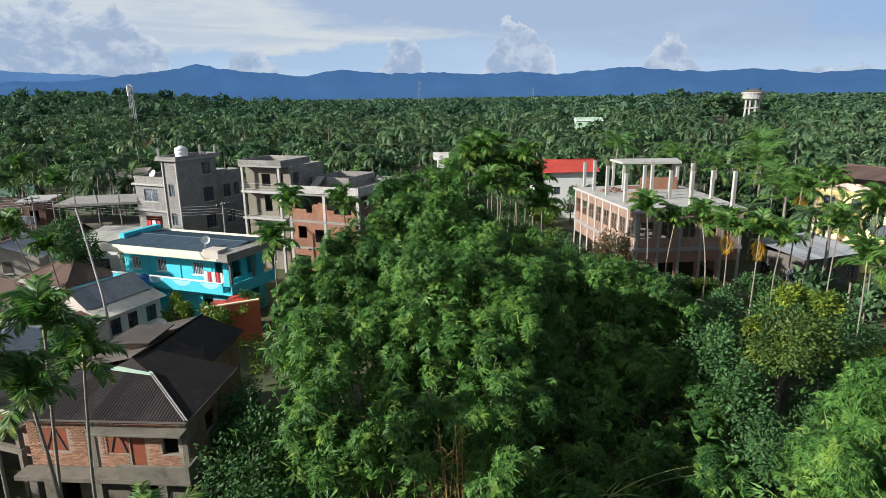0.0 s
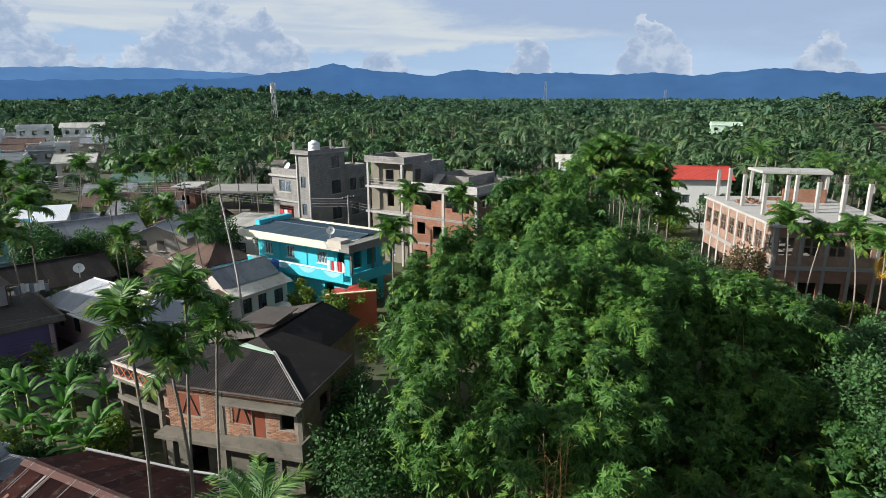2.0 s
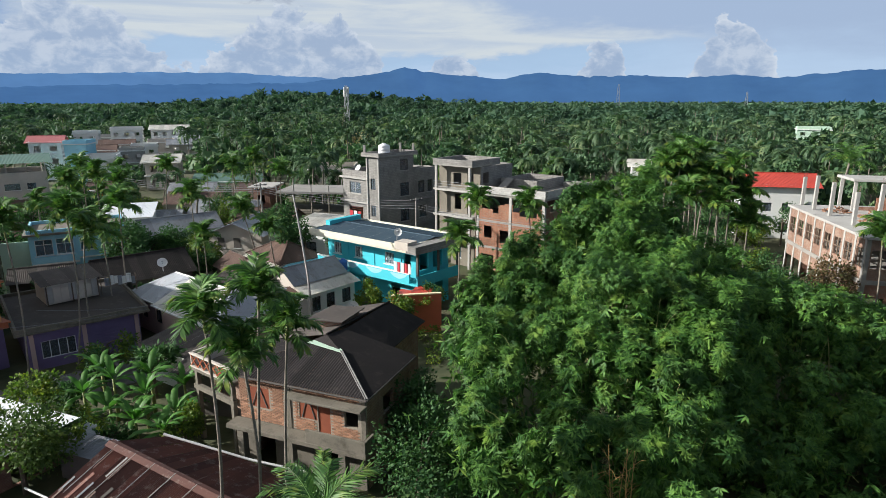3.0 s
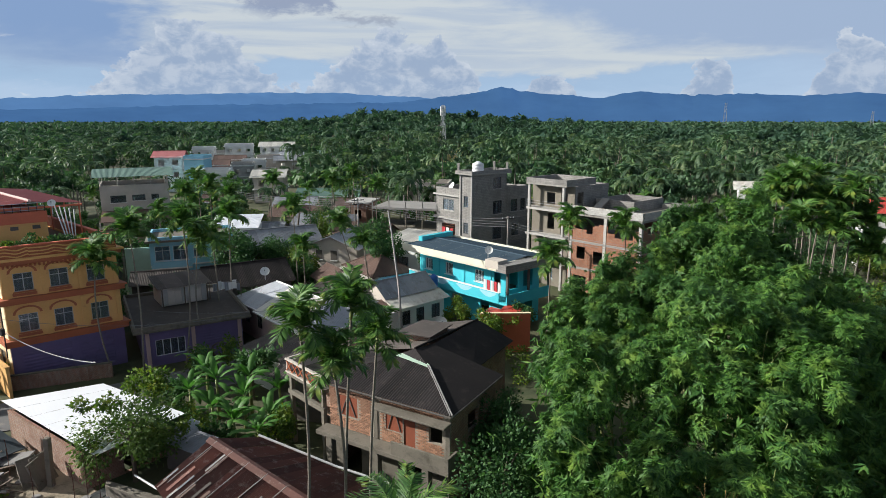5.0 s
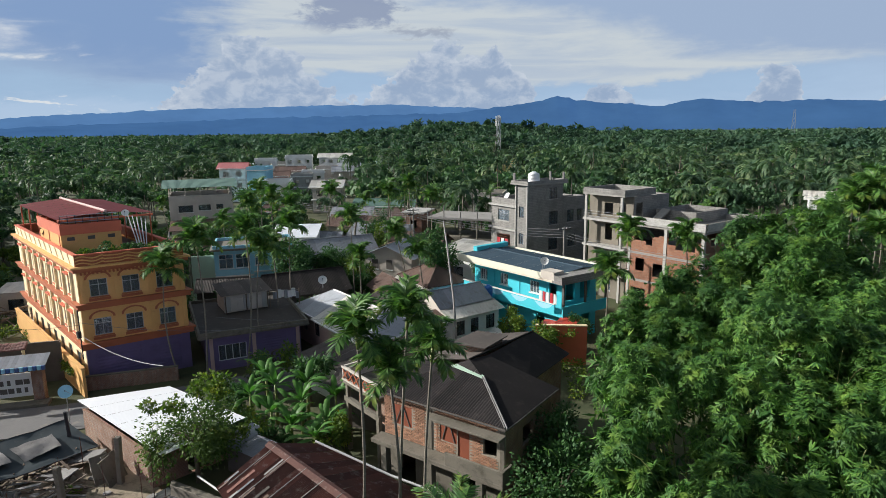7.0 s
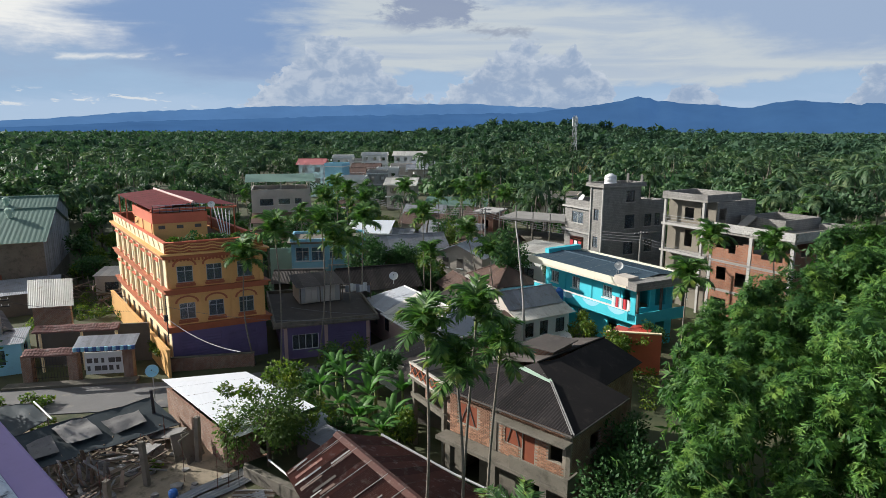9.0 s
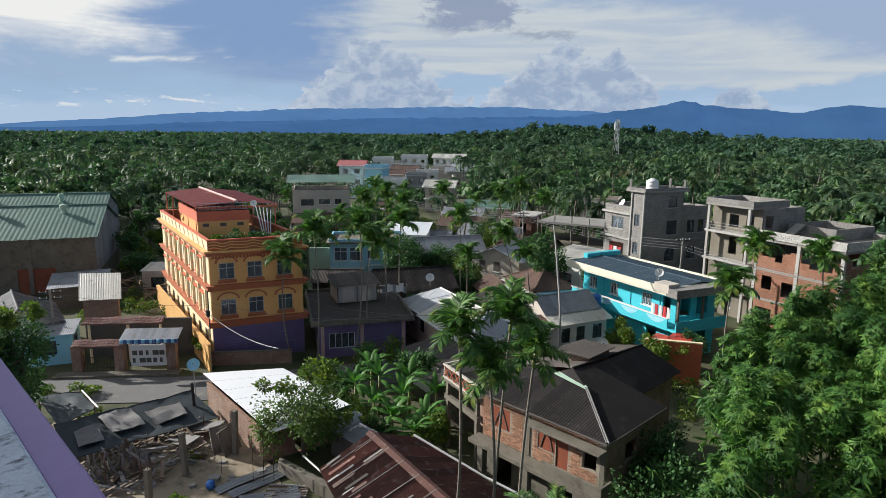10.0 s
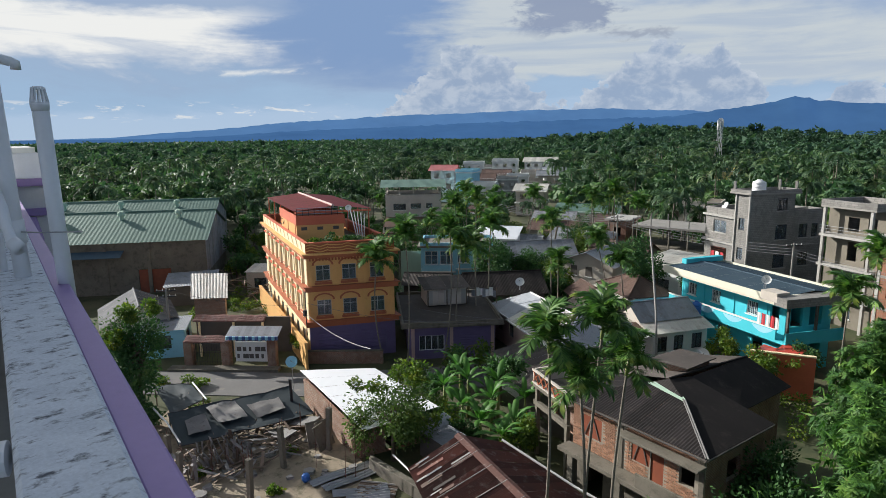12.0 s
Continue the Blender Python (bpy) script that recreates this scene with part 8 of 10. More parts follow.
def bamboo_clump(name, plumes, root, tufts, seed, label, leaf=1.0):
    """Plumes: x, y, z of the arching heads and their radius; canes lean out to them from the root."""
    rng = np.random.default_rng(seed)
    t = thing(name, (*root, 0), label, "bamboo")
    vf = []
    paths = []
    for x, y, z, r in plumes:
        n = int(17 * (r / 2.4) ** 2)
        u = unit(rng.normal(0, 1, (n, 3)))
        u[:, 2] = np.where(u[:, 2] < -0.55, -u[:, 2], u[:, 2])
        c = np.array([x, y, z]) + u * r * rng.uniform(0.55, 1.05, (n, 1))
        sub = rng.uniform(0.45, 1.05, n) * r / 2.4
        k = int(tufts / 17)
        cc, uu, ss = np.repeat(c, k, 0), np.repeat(u, k, 0), np.repeat(sub, k)[:, None]
        w = unit(rng.normal(0, 1, (n * k, 3)) + uu * 0.7)
        p = cc + w * ss * (0.55 + 0.5 * rng.random((n * k, 1)))
        tail = rng.random(n * k) < 0.22
        p[tail, 2] -= rng.random(tail.sum()) * 1.1 * r / 2.4
        vf.append(sprays(p, unit(w + 0.3 * uu), rng, 8, 0.35 * leaf, 0.058 * leaf))
        fill = int(tufts * 0.18)
        q = np.array([x, y, z]) + rng.normal(0, r * 0.42, (fill, 3)) - np.array([0, 0, r * 0.3])
        vf.append(sprays(q, unit(rng.normal(0, 1, (fill, 3))), rng, 5, 0.6 * leaf, 0.11 * leaf))
        for j in range(4):
            a = np.array([root[0] + (x - root[0]) * 0.6 + rng.normal(0, 0.8), root[1] + (y - root[1]) * 0.6 + rng.normal(0, 0.8), 0])
            tip = np.array([x, y, z]) + rng.normal(0, r * 0.4, 3) + np.array([0, 0, r * 0.3])
            s = np.linspace(0, 1, 9)[:, None]
            mid = np.array([a[0] * 0.7 + tip[0] * 0.3, a[1] * 0.7 + tip[1] * 0.3, max(tip[2] * 0.95, 2)])
            paths.append((1 - s) ** 2 * a + 2 * s * (1 - s) * mid + s * s * tip)
    v, f = join(*vf)
    ob = new("foliage", np_mesh("foliage", v - np.array([*root, 0]), f, M["bamboo_leaf"]))
    ob.parent = t
    tagged(ob, "dense narrow green bamboo leaves", kind="stuff")
    for path in paths:
        v, f = tubes_np(np.array(path)[None], np.linspace(0.045, 0.012, 9)[None], 6)
        ob = new("cane", np_mesh("cane", v - np.array([*root, 0]), f, M["culm"]))
        ob.parent = t
    return t


bamboo_clump("bamboo_clump", [(-0.6, 44.2, 12.8, 2.5), (-3.0, 44.4, 12.0, 2.3), (1.2, 43.8, 12.0, 2.2), (-2.4, 42.6, 10.8, 2.6), (1.3, 42.6, 10.0, 2.5), (3.9, 41.2, 8.7, 2.4), (-5.0, 39.0, 9.0, 2.7), (-7.2, 37.0, 8.5, 2.5), (6.6, 40.6, 8.2, 2.3), (0.0, 39.2, 10.8, 2.6), (-2.6, 37.6, 9.2, 2.5), (2.6, 37.4, 9.6, 2.3)],
             (-1, 43), 1750, 1, "tall clump of dense green bamboo with arching tips")
bamboo_clump("bamboo_clump", [(-8.2, 33.0, 7.0, 2.3), (-5.2, 33.0, 7.3, 2.4), (-0.9, 33.0, 9.2, 2.6), (2.2, 32.4, 8.4, 2.3), (-2.4, 29.4, 7.2, 2.3), (3.2, 30.2, 8.0, 2.1), (4.2, 34.4, 8.8, 2.2), (1.0, 28.8, 6.6, 2.2), (5.2, 36.8, 6.9, 2.2), (6.2, 34.8, 4.4, 2.2)],
             (-1, 33), 1900, 2, "broad clump of dense green bamboo, sunlit on its tops")
bamboo_clump("bamboo_clump", [(8.6, 39.0, 7.0, 2.3), (10.6, 38.4, 6.8, 2.3), (13.2, 38.8, 6.3, 2.3), (9.3, 34.6, 3.6, 2.3), (12.4, 34.8, 3.0, 2.3), (6.9, 32.0, 2.4, 2.2), (15.6, 38.5, 5.0, 2.0), (14.6, 31.4, 1.6, 1.9), (16.6, 34.6, 2.6, 2.0), (10.4, 31.0, 1.2, 2.0)],
             (11, 36), 1700, 3, "clump of dark green bamboo standing in shade")
bamboo_clump("bamboo_clump", [(-6.3, 28.1, 7.5, 2.0), (-6.2, 26.4, 5.1, 2.0), (-4.3, 24.8, 4.7, 2.0), (-1.6, 24.2, 5.3, 2.0), (3.2, 27.2, 5.6, 2.0), (2.8, 22.8, 4.0, 1.8), (7.2, 28.0, 0.8, 1.9), (11.2, 28.0, 0.7, 1.9), (1.2, 24.6, 5.0, 2.0), (9.4, 24.6, 0.5, 1.7), (13.6, 27.0, 0.9, 1.8), (5.6, 24.4, 0.8, 1.7)],
             (1, 25), 1900, 4, "low bamboo in front of the tall clumps")
bamboo_clump("bamboo_clump", [(12.4, 16.4, 8.5, 1.9), (10.7, 15.2, 7.3, 1.7), (14.0, 16.8, 9.5, 1.9), (15.4, 18.6, 8.5, 2.0), (12.6, 14.6, 7.4, 1.9), (9.6, 14.0, 6.2, 1.4)],
             (13, 15), 4800, 5, "bright green bamboo arching up beside the building", 0.66)


# ---- trees ----
def crown_points(n_clumps, per, rx, rz, rng, clump=0.29):
    lobes = max(3, n_clumps // 7)
    mid = unit(rng.normal(0, 1, (lobes, 3))) * rng.uniform(0.45, 0.8, (lobes, 1))
    mid[:, 2] = np.abs(mid[:, 2]) * 1.3 - 0.45
    wide = rng.uniform(0.22, 0.46, (lobes, 1))
    own = np.arange(n_clumps) % lobes
    c = mid[own] + unit(rng.normal(0, 1, (n_clumps, 3))) * wide[own] * (0.35 + 0.65 * rng.random((n_clumps, 1)) ** 0.5)
    p = np.repeat(c, per, 0) + unit(rng.normal(0, 1, (n_clumps * per, 3))) * clump * rng.uniform(0.4, 1.0, (n_clumps * per, 1))
    out = unit(p - np.repeat(c, per, 0) + 0.4 * p)
    return p * np.array([rx, rx, rz]) * 1.08, out


def leaf_cards(p, out, size, rng, narrow=0.6):
    n = len(p)
    d = unit(out + rng.normal(0, 0.6, (n, 3)) + np.array([0, 0, -0.2]))
    nrm = unit(out + rng.normal(0, 0.3, (n, 3)) + np.array([0, 0, 0.4]))
    s = size * rng.uniform(0.6, 1.3, n)
    return blades(p, d, nrm, s, s * narrow)


def broad_tree(name, base, height, rx, rz, mat_key, seed, clumps=34, per=70, leaf=0.28, label="leafy broadleaf tree", narrow=0.6, limbs=9, category="tree"):
    rng = np.random.default_rng(seed)
    t = thing(name, base, label, category)
    zc = height - rz
    p, out = crown_points(clumps, per, rx, rz, rng)
    v, f = leaf_cards(p + np.array([0, 0, zc]), out, leaf, rng, narrow)
    ob = new("crown", np_mesh("crown", v, f, M[mat_key]))
    ob.parent = t
    r0 = 0.03 * height * 0.6 + 0.04
    paths = []
    s = np.linspace(0, 1, 6)[:, None]
    top = np.array([rng.normal(0, 0.2), rng.normal(0, 0.2), zc])
    tr = s * top + np.sin(s * 3.14) * rng.normal(0, 0.1, 3) * np.array([1, 1, 0])
    tv, tf = tubes_np(tr[None], np.linspace(r0, r0 * 0.55, 6)[None], 8)
    k = rng.integers(0, len(p), limbs)
    lp = []
    for i in k:
        a = tr[3 + i % 3]
        e = p[i] * 0.85 + np.array([0, 0, zc])
        lp.append((1 - s) * a + s * e + np.sin(s * 3.14) * np.array([0, 0, 0.12 * rx]))
    lv, lf = tubes_np(np.array(lp), np.linspace(r0 * 0.5, r0 * 0.12, 6)[None].repeat(limbs, 0), 5)
    tv, tf = join((tv, tf), (lv, lf))
    ob = new("trunk", np_mesh("trunk", tv, tf, M["bark"]))
    ob.parent = t
    return t


def young_leaves(tree, at, rx, rz, seed, clumps=8, per=70, leaf=0.2, mat_key="lime_leaf"):
    """A flush of pale new leaves on one side of a tree's crown, at its own height."""
    rng = np.random.default_rng(seed)
    p, out = crown_points(clumps, per, rx, rz, rng)
    v, f = leaf_cards(p + np.array(at), out, leaf, rng)
    ob = new("young_leaves", np_mesh("young_leaves", v, f, M[mat_key]))
    ob.parent = tree
    tagged(ob, "yellow-green young leaves")


bright = broad_tree("bright_tree", (-29.2, 20.3, 0), 6.4, 2.8, 3.1, "olive_leaf", 11, 84, 75, 0.22, "small tree with yellow-green leaf tips before the white roof")
young_leaves(bright, (0.6, 0.9, 5.4), 1.6, 1.2, 211, 20, 70, 0.2, "bright_leaf")
young_leaves(bright, (-1.4, -0.9, 4.9), 1.0, 0.8, 212, 10, 60, 0.2, "bright_leaf")
young_leaves(bright, (1.9, 2.2, 3.4), 0.9, 1.0, 213, 10, 60, 0.2, "bright_leaf")
broad_tree("bush", (-23.9, 26.0, 0), 4.0, 1.2, 1.9, "bright_leaf", 12, 34, 90, 0.2, "bright green conical bush", category="bush")
broad_tree("dark_bush", (-10.9, 29.8, 0), 5.4, 2.3, 2.6, "tree_leaf", 22, 42, 110, 0.2, "dark leafy tree against the brick house")
broad_tree("dark_bush", (-9.4, 25.4, 0), 5.7, 3.3, 3.1, "tree_leaf", 13, 70, 120, 0.22, "dark leafy tree beside the brick house")
olive = broad_tree("olive_tree", (18.8, 31.1, 0), 9.7, 2.45, 3.2, "olive_leaf", 14, 84, 100, 0.2, "olive-green leafy tree with yellow young leaves on top")
young_leaves(olive, (-0.4, 0.2, 9.2), 1.2, 0.9, 214, 18, 90)
young_leaves(olive, (1.1, -0.4, 9.3), 1.1, 0.9, 215, 18, 90)
young_leaves(olive, (-2.0, 0.1, 7.5), 0.9, 0.8, 216, 12, 80)
young_leaves(olive, (1.5, -1.1, 6.6), 0.6, 0.7, 217, 8, 60)
for i, (x, y, hh, rr) in enumerate(((21.8, 32.0, 4.8, 2.0), (16.0, 30.8, 5.6, 2.0), (19.0, 29.6, 4.2, 2.0), (24.4, 33.8, 6.2, 2.3), (24.8, 36.0, 6.8, 2.6), (16.2, 33.8, 7.2, 2.4), (21.4, 37.0, 7.4, 2.6), (18.4, 36.6, 7.6, 2.4))):
    broad_tree("shade_tree", (x, y, 0), hh, rr, hh * 0.46, "tree_leaf", 230 + i, 49, 80, 0.23, "dark leafy undergrowth round the olive-green tree")
broad_tree("shade_tree", (20.4, 29.4, 0), 3.8, 2.2, 1.8, "tree_leaf", 26, 44, 100, 0.22, "dark leafy undergrowth below the yellow-green tree")
broad_tree("shade_tree", (17.4, 26.6, 0), 4.2, 2.2, 1.9, "tree_leaf", 27, 44, 100, 0.22, "dark leafy undergrowth beside the bamboo")
broad_tree("olive_tree", (17.0, 37.0, 0), 7.0, 3.0, 2.8, "tree_leaf", 15, 36, 80, 0.26, "green leafy tree behind the bamboo")
broad_tree("garden_tree", (-18.3, 45.0, 0), 4.6, 1.9, 1.9, "bright_leaf", 16, 26, 60, 0.26, "small bright green tree by the turquoise house")
broad_tree("garden_tree", (-36.5, 33.5, 0), 4.2, 1.9, 1.9, "bright_leaf", 17, 26, 60, 0.26, "round bright green tree among the houses")
broad_tree("dark_tree", (-52.0, 51.0, 0), 8.0, 3.4, 2.8, "tree_leaf", 18, 36, 70, 0.34, "dark green spreading tree among the roofs")
broad_tree("dark_tree", (-54.3, 57.0, 0), 6.0, 2.7, 2.5, "tree_leaf", 23, 44, 80, 0.28, "round dark green tree before the long grey roof")
broad_tree("dark_tree", (-37.5, 59.0, 0), 9.5, 2.4, 3.2, "tree_leaf", 19, 36, 60, 0.34, "dark tree with a bare broken limb")
wall_tree = broad_tree("wall_tree", (-45.5, 9.7, 0), 9.4, 2.2, 4.2, "tree_leaf", 20, 77, 110, 0.24, "leafy tree with brighter young leaves by the road")
young_leaves(wall_tree, (0.2, 0.4, 8.3), 1.3, 1.0, 218, 18, 80, 0.22, "bright_leaf")
young_leaves(wall_tree, (0.2, -1.2, 6.6), 1.0, 0.9, 219, 12, 70, 0.22, "bright_leaf")
broad_tree("bush", (-43.9, 9.0, 0), 2.8, 1.3, 1.4, "tree_leaf", 220, 30, 80, 0.22, "dark bush at the foot of the road tree", category="bush")
broad_tree("red_tree", (17.0, 60.6, 0), 7.0, 2.6, 2.6, "red_leaf", 21, 40, 70, 0.26, "tree with dark reddish leaves by the building site")


# ---- banana plants ----
def banana_leaf_mesh(seed):
    rnd = random.Random(seed)
    s = Shape()
    L, w = 2.3, 0.40

    def at(u, v):
        ang = 1.25 - 1.7 * u ** 1.4
        x = L * (u - 0.18 * u * u)
        z = L * (0.95 * u - 0.85 * u * u)
        k = (v - 0.5) * 2
        half = w * 0.5 * (math.sin(min(1, u * 1.15 + 0.06) * math.pi) ** 0.55 if u > 0.12 else 0.12)
        return (x, k * half, z - abs(k) * half * 0.35 + 0.02 * math.sin(u * 30 + k * 3))

    s.grid(at, 12, 4)
    me = mesh_of("leaf", s, M["banana_leaf"], smooth=True)
    return me


BANANA = [banana_leaf_mesh(i) for i in range(2)]


def banana(base, height, seed):
    rnd = random.Random(seed)
    t = thing("banana_plant", base, "banana plant with broad bright green leaves", "banana plant", "banana plants")
    b = Vector(base)
    part("stem", Shape().tube([b, b + Vector((0.05, 0, height * 0.5)), b + Vector((0, 0, height))], [0.14, 0.11, 0.07], 8), M["culm"], t, smooth=True)
    for i in range(12):
        ob = new("leaf", BANANA[i % 2])
        ob.parent = t
        ob.matrix_basis = pose(0, 0, height - 0.1 * (i % 3), 0, rnd.uniform(-35, 25), 137.5 * i + rnd.uniform(-15, 15)) @ Matrix.Scale(rnd.uniform(0.8, 1.25), 4)
    return t


for i, (x, y) in enumerate(((-29.4, 26.2), (-28.0, 27.6), (-30.6, 27.8), (-27.0, 25.6), (-31.8, 26.6), (-29.0, 29.2), (-25.4, 27.0), (-26.6, 29.4), (-32.6, 28.8), (-24.6, 25.2))):
    banana((x, y, 0), 1.9 + 0.5 * (i % 3), i)
for i, (x, y, rr, hh) in enumerate(((-27.2, 24.2, 1.3, 2.4), (-30.4, 24.9, 1.4, 2.6), (-33.8, 27.6, 1.5, 3.0), (-25.6, 28.6, 1.2, 2.4), (-34.6, 30.6, 1.6, 3.4), (-22.6, 24.0, 1.1, 2.0))):
    broad_tree("bush", (x, y, 0), hh, rr, hh * 0.5, "tree_leaf", 500 + i, 26, 70, 0.2, "dark green bush under the banana plants", category="bush")
broad_tree("bush", (-22.6, 49.6, 0), 4.2, 1.4, 1.7, "bright_leaf", 510, 30, 80, 0.2, "bright bush before the turquoise house", category="bush")
broad_tree("bush", (-17.2, 50.6, 0), 4.4, 1.5, 1.8, "tree_leaf", 511, 30, 80, 0.2, "leafy bush at the corner of the turquoise house", category="bush")

for i, (x, y, h, rr) in enumerate(((-46.0, 56.2, 5.6, 2.0), (-56.0, 55.6, 6.4, 2.4), (-34.4, 48.0, 4.6, 1.6), (-38.6, 65.0, 6.4, 2.2), (-47.6, 70.6, 6.8, 2.5), (-50.6, 57.4, 6.6, 2.3), (-36.2, 46.8, 4.2, 1.6), (-31.8, 42.0, 3.8, 1.5),
                                    (-62.6, 58.6, 6.8, 2.4), (-66.0, 52.6, 6.4, 2.4), (-44.6, 66.6, 6.0, 2.0), (-33.6, 64.2, 5.4, 1.8), (-57.0, 73.6, 6.6, 2.4), (-70.0, 58.4, 7.0, 2.6), (-76.4, 60.0, 7.2, 2.6), (-79.0, 72.0, 7.4, 2.8), (-71.0, 74.0, 7.0, 2.6), (-62.0, 80.0, 7.2, 2.6))):
    broad_tree("dark_tree", (x, y, 0), h, rr, h * 0.38, "tree_leaf" if i % 4 else "bright_leaf", 600 + i, 34, 70, 0.26, "dark leafy tree between the village roofs")
for i, (x, y, z) in enumerate(((-57.6, 56.4, 9.6), (-61.6, 57.0, 10.4), (-52.0, 70.0, 10.6), (-45.6, 71.4, 9.8), (-66.4, 57.0, 9.4), (-50.2, 72.6, 11.2), (-73.6, 66.0, 10.2), (-65.0, 72.4, 9.6))):
    palm((x, y, 0), (x + 0.3, y, z), "areca", 15, 1.3, 130 + i)

# ---- small trees and palms scattered between the houses ----
seedlings = [broad_tree("garden_tree", (-30.5, 31.0, 0), 4.6, 1.8, 2.0, "tree_leaf", 31, 24, 36, 0.37, "small leafy garden tree"),
             broad_tree("garden_tree", (-26.5, 39.5, 0), 5.4, 2.2, 2.2, "tree_leaf", 32, 26, 36, 0.39, "dark leafy garden tree"),
             broad_tree("garden_tree", (-47.5, 45.5, 0), 4.0, 1.7, 1.7, "bright_leaf", 33, 22, 36, 0.37, "bright green garden tree")]
rnd = random.Random(77)
count = 0
while count < 190:
    a, r = radians(rnd.uniform(8, 74)), rnd.uniform(54, 124)
    x, y = -r * math.sin(a), r * math.cos(a)
    if any(inside_quick(f, x, y) for f in FOOT) or (x < -20 and y < 28) or math.degrees(a) < 31 and r < 92 or r < 62 and math.degrees(a) < 36:
        continue
    copy_thing(seedlings[count % 3], pose(x, y, 0, 0, 0, rnd.uniform(0, 360)) @ Matrix.Scale(rnd.uniform(0.7, 1.35), 4))
    count += 1
count = 0
while count < 34:
    a, r = radians(rnd.uniform(6, 62)), rnd.uniform(66, 124)
    x, y = -r * math.sin(a), r * math.cos(a)
    if any(inside_quick(f, x, y) for f in FOOT) or (x < -20 and y < 28) or math.degrees(a) < 31 and r < 92 or r < 78:
        continue
    h = rnd.uniform(5.5, 8.5)
    palm((x, y, 0), (x + rnd.uniform(-0.5, 0.5), y + rnd.uniform(-0.5, 0.5), h), "areca" if count % 4 else "coco", 9, 1.1 if count % 4 else 0.85, 200 + count)
    count += 1
for i, (x, y, h, rr, key) in enumerate([(22.5, 27.0, 6.0, 3.0, "tree_leaf"), (17.5, 28.0, 3.4, 2.4, "tree_leaf"), (25.0, 31.0, 6.6, 3.0, "bright_leaf"), (23.0, 38.0, 6.5, 3.0, "tree_leaf"), (20.0, 43.0, 6.5, 2.8, "tree_leaf"),
                                        (27.5, 40.5, 6.0, 2.8, "tree_leaf"), (16.0, 46.0, 7.0, 3.0, "tree_leaf"), (10.5, 48.0, 6.6, 2.8, "tree_leaf"), (7.0, 47.0, 7.8, 2.8, "tree_leaf"), (13.0, 53.0, 7.0, 2.8, "tree_leaf"),
                                        (30.0, 35.5, 7.0, 3.0, "tree_leaf"), (3.0, 55.0, 9.0, 3.0, "tree_leaf"), (-4.0, 52.0, 8.0, 2.8, "tree_leaf"), (16.0, 22.0, 2.6, 2.2, "tree_leaf"), (20.5, 22.0, 3.2, 2.4, "tree_leaf")]):
    broad_tree("shade_tree", (x, y, 0), h, rr, h * 0.36, key, 300 + i, 48, 90, 0.24, "leafy tree in the thicket beside the bamboo")

for i, (x, y, h, rr, key) in enumerate([(13.9, 62.0, 5.0, 2.6, "tree_leaf"), (15.0, 57.0, 4.6, 2.4, "tree_leaf"), (19.5, 56.4, 4.2, 2.2, "tree_leaf"), (23.1, 56.6, 4.0, 2.2, "tree_leaf"), (26.2, 55.0, 4.0, 2.2, "bright_leaf"), (29.2, 54.6, 4.0, 2.2, "tree_leaf"),
                                        (31.8, 53.6, 4.2, 2.2, "tree_leaf"), (34.6, 51.6, 4.2, 2.2, "tree_leaf"), (38.0, 51.0, 4.4, 2.4, "bright_leaf"), (5.6, 75.0, 7.4, 2.8, "tree_leaf"), (9.0, 73.0, 6.8, 2.8, "tree_leaf"), (12.0, 70.0, 6.0, 2.6, "bright_leaf"),
                                        (14.4, 68.0, 5.4, 2.4, "tree_leaf"), (2.0, 66.0, 8.2, 3.0, "tree_leaf"), (7.0, 62.0, 7.6, 2.8, "tree_leaf"), (28.4, 44.0, 4.6, 2.4, "tree_leaf"), (24.6, 42.0, 4.8, 2.4, "bright_leaf")]):
    broad_tree("shade_tree", (x, y, 0), h, rr, h * 0.42, key, 340 + i, 34, 60, 0.28, "leafy tree round the building site")


for i, (x, y, h, rr, key) in enumerate([(11.6, 92.5, 6.6, 2.8, "tree_leaf"), (15.6, 93.5, 5.6, 2.6, "bright_leaf"), (20.0, 93.6, 6.2, 2.8, "tree_leaf"), (24.6, 92.0, 6.6, 2.8, "tree_leaf"), (9.0, 86.0, 7.2, 3.0, "tree_leaf"), (13.4, 86.0, 5.4, 2.6, "bright_leaf")]):
    broad_tree("shade_tree", (x, y, 0), h, rr, h * 0.42, key, 380 + i, 34, 60, 0.28, "leafy tree before the red-roofed house")
for i, (x, y, z) in enumerate(((34.6, 77.4, 10.6), (43.4, 84.2, 12.2), (38.0, 70.0, 9.6), (31.8, 84.5, 11.4), (36.4, 64.6, 9.0), (40.4, 78.0, 11.0), (46.5, 90.0, 12.4), (26.0, 92.0, 12.0))):
    palm((x, y, 0), (x + 0.4, y, z), "coco", 15, 1.0 + 0.08 * (i % 3), 90 + i, label="coconut palm with long drooping sunlit fronds behind the site")


# ---- forest ----
def slips(base, direction, normal, length, width):
    """Three-cornered leaves for trees that stand far off."""
    side = unit(np.cross(direction, normal))
    L, W = length[:, None], width[:, None]
    v = np.stack([base - side * W * 0.5, base + side * W * 0.5, base + direction * L], 1).reshape(-1, 3)
    return v, np.arange(len(v)).reshape(-1, 3)


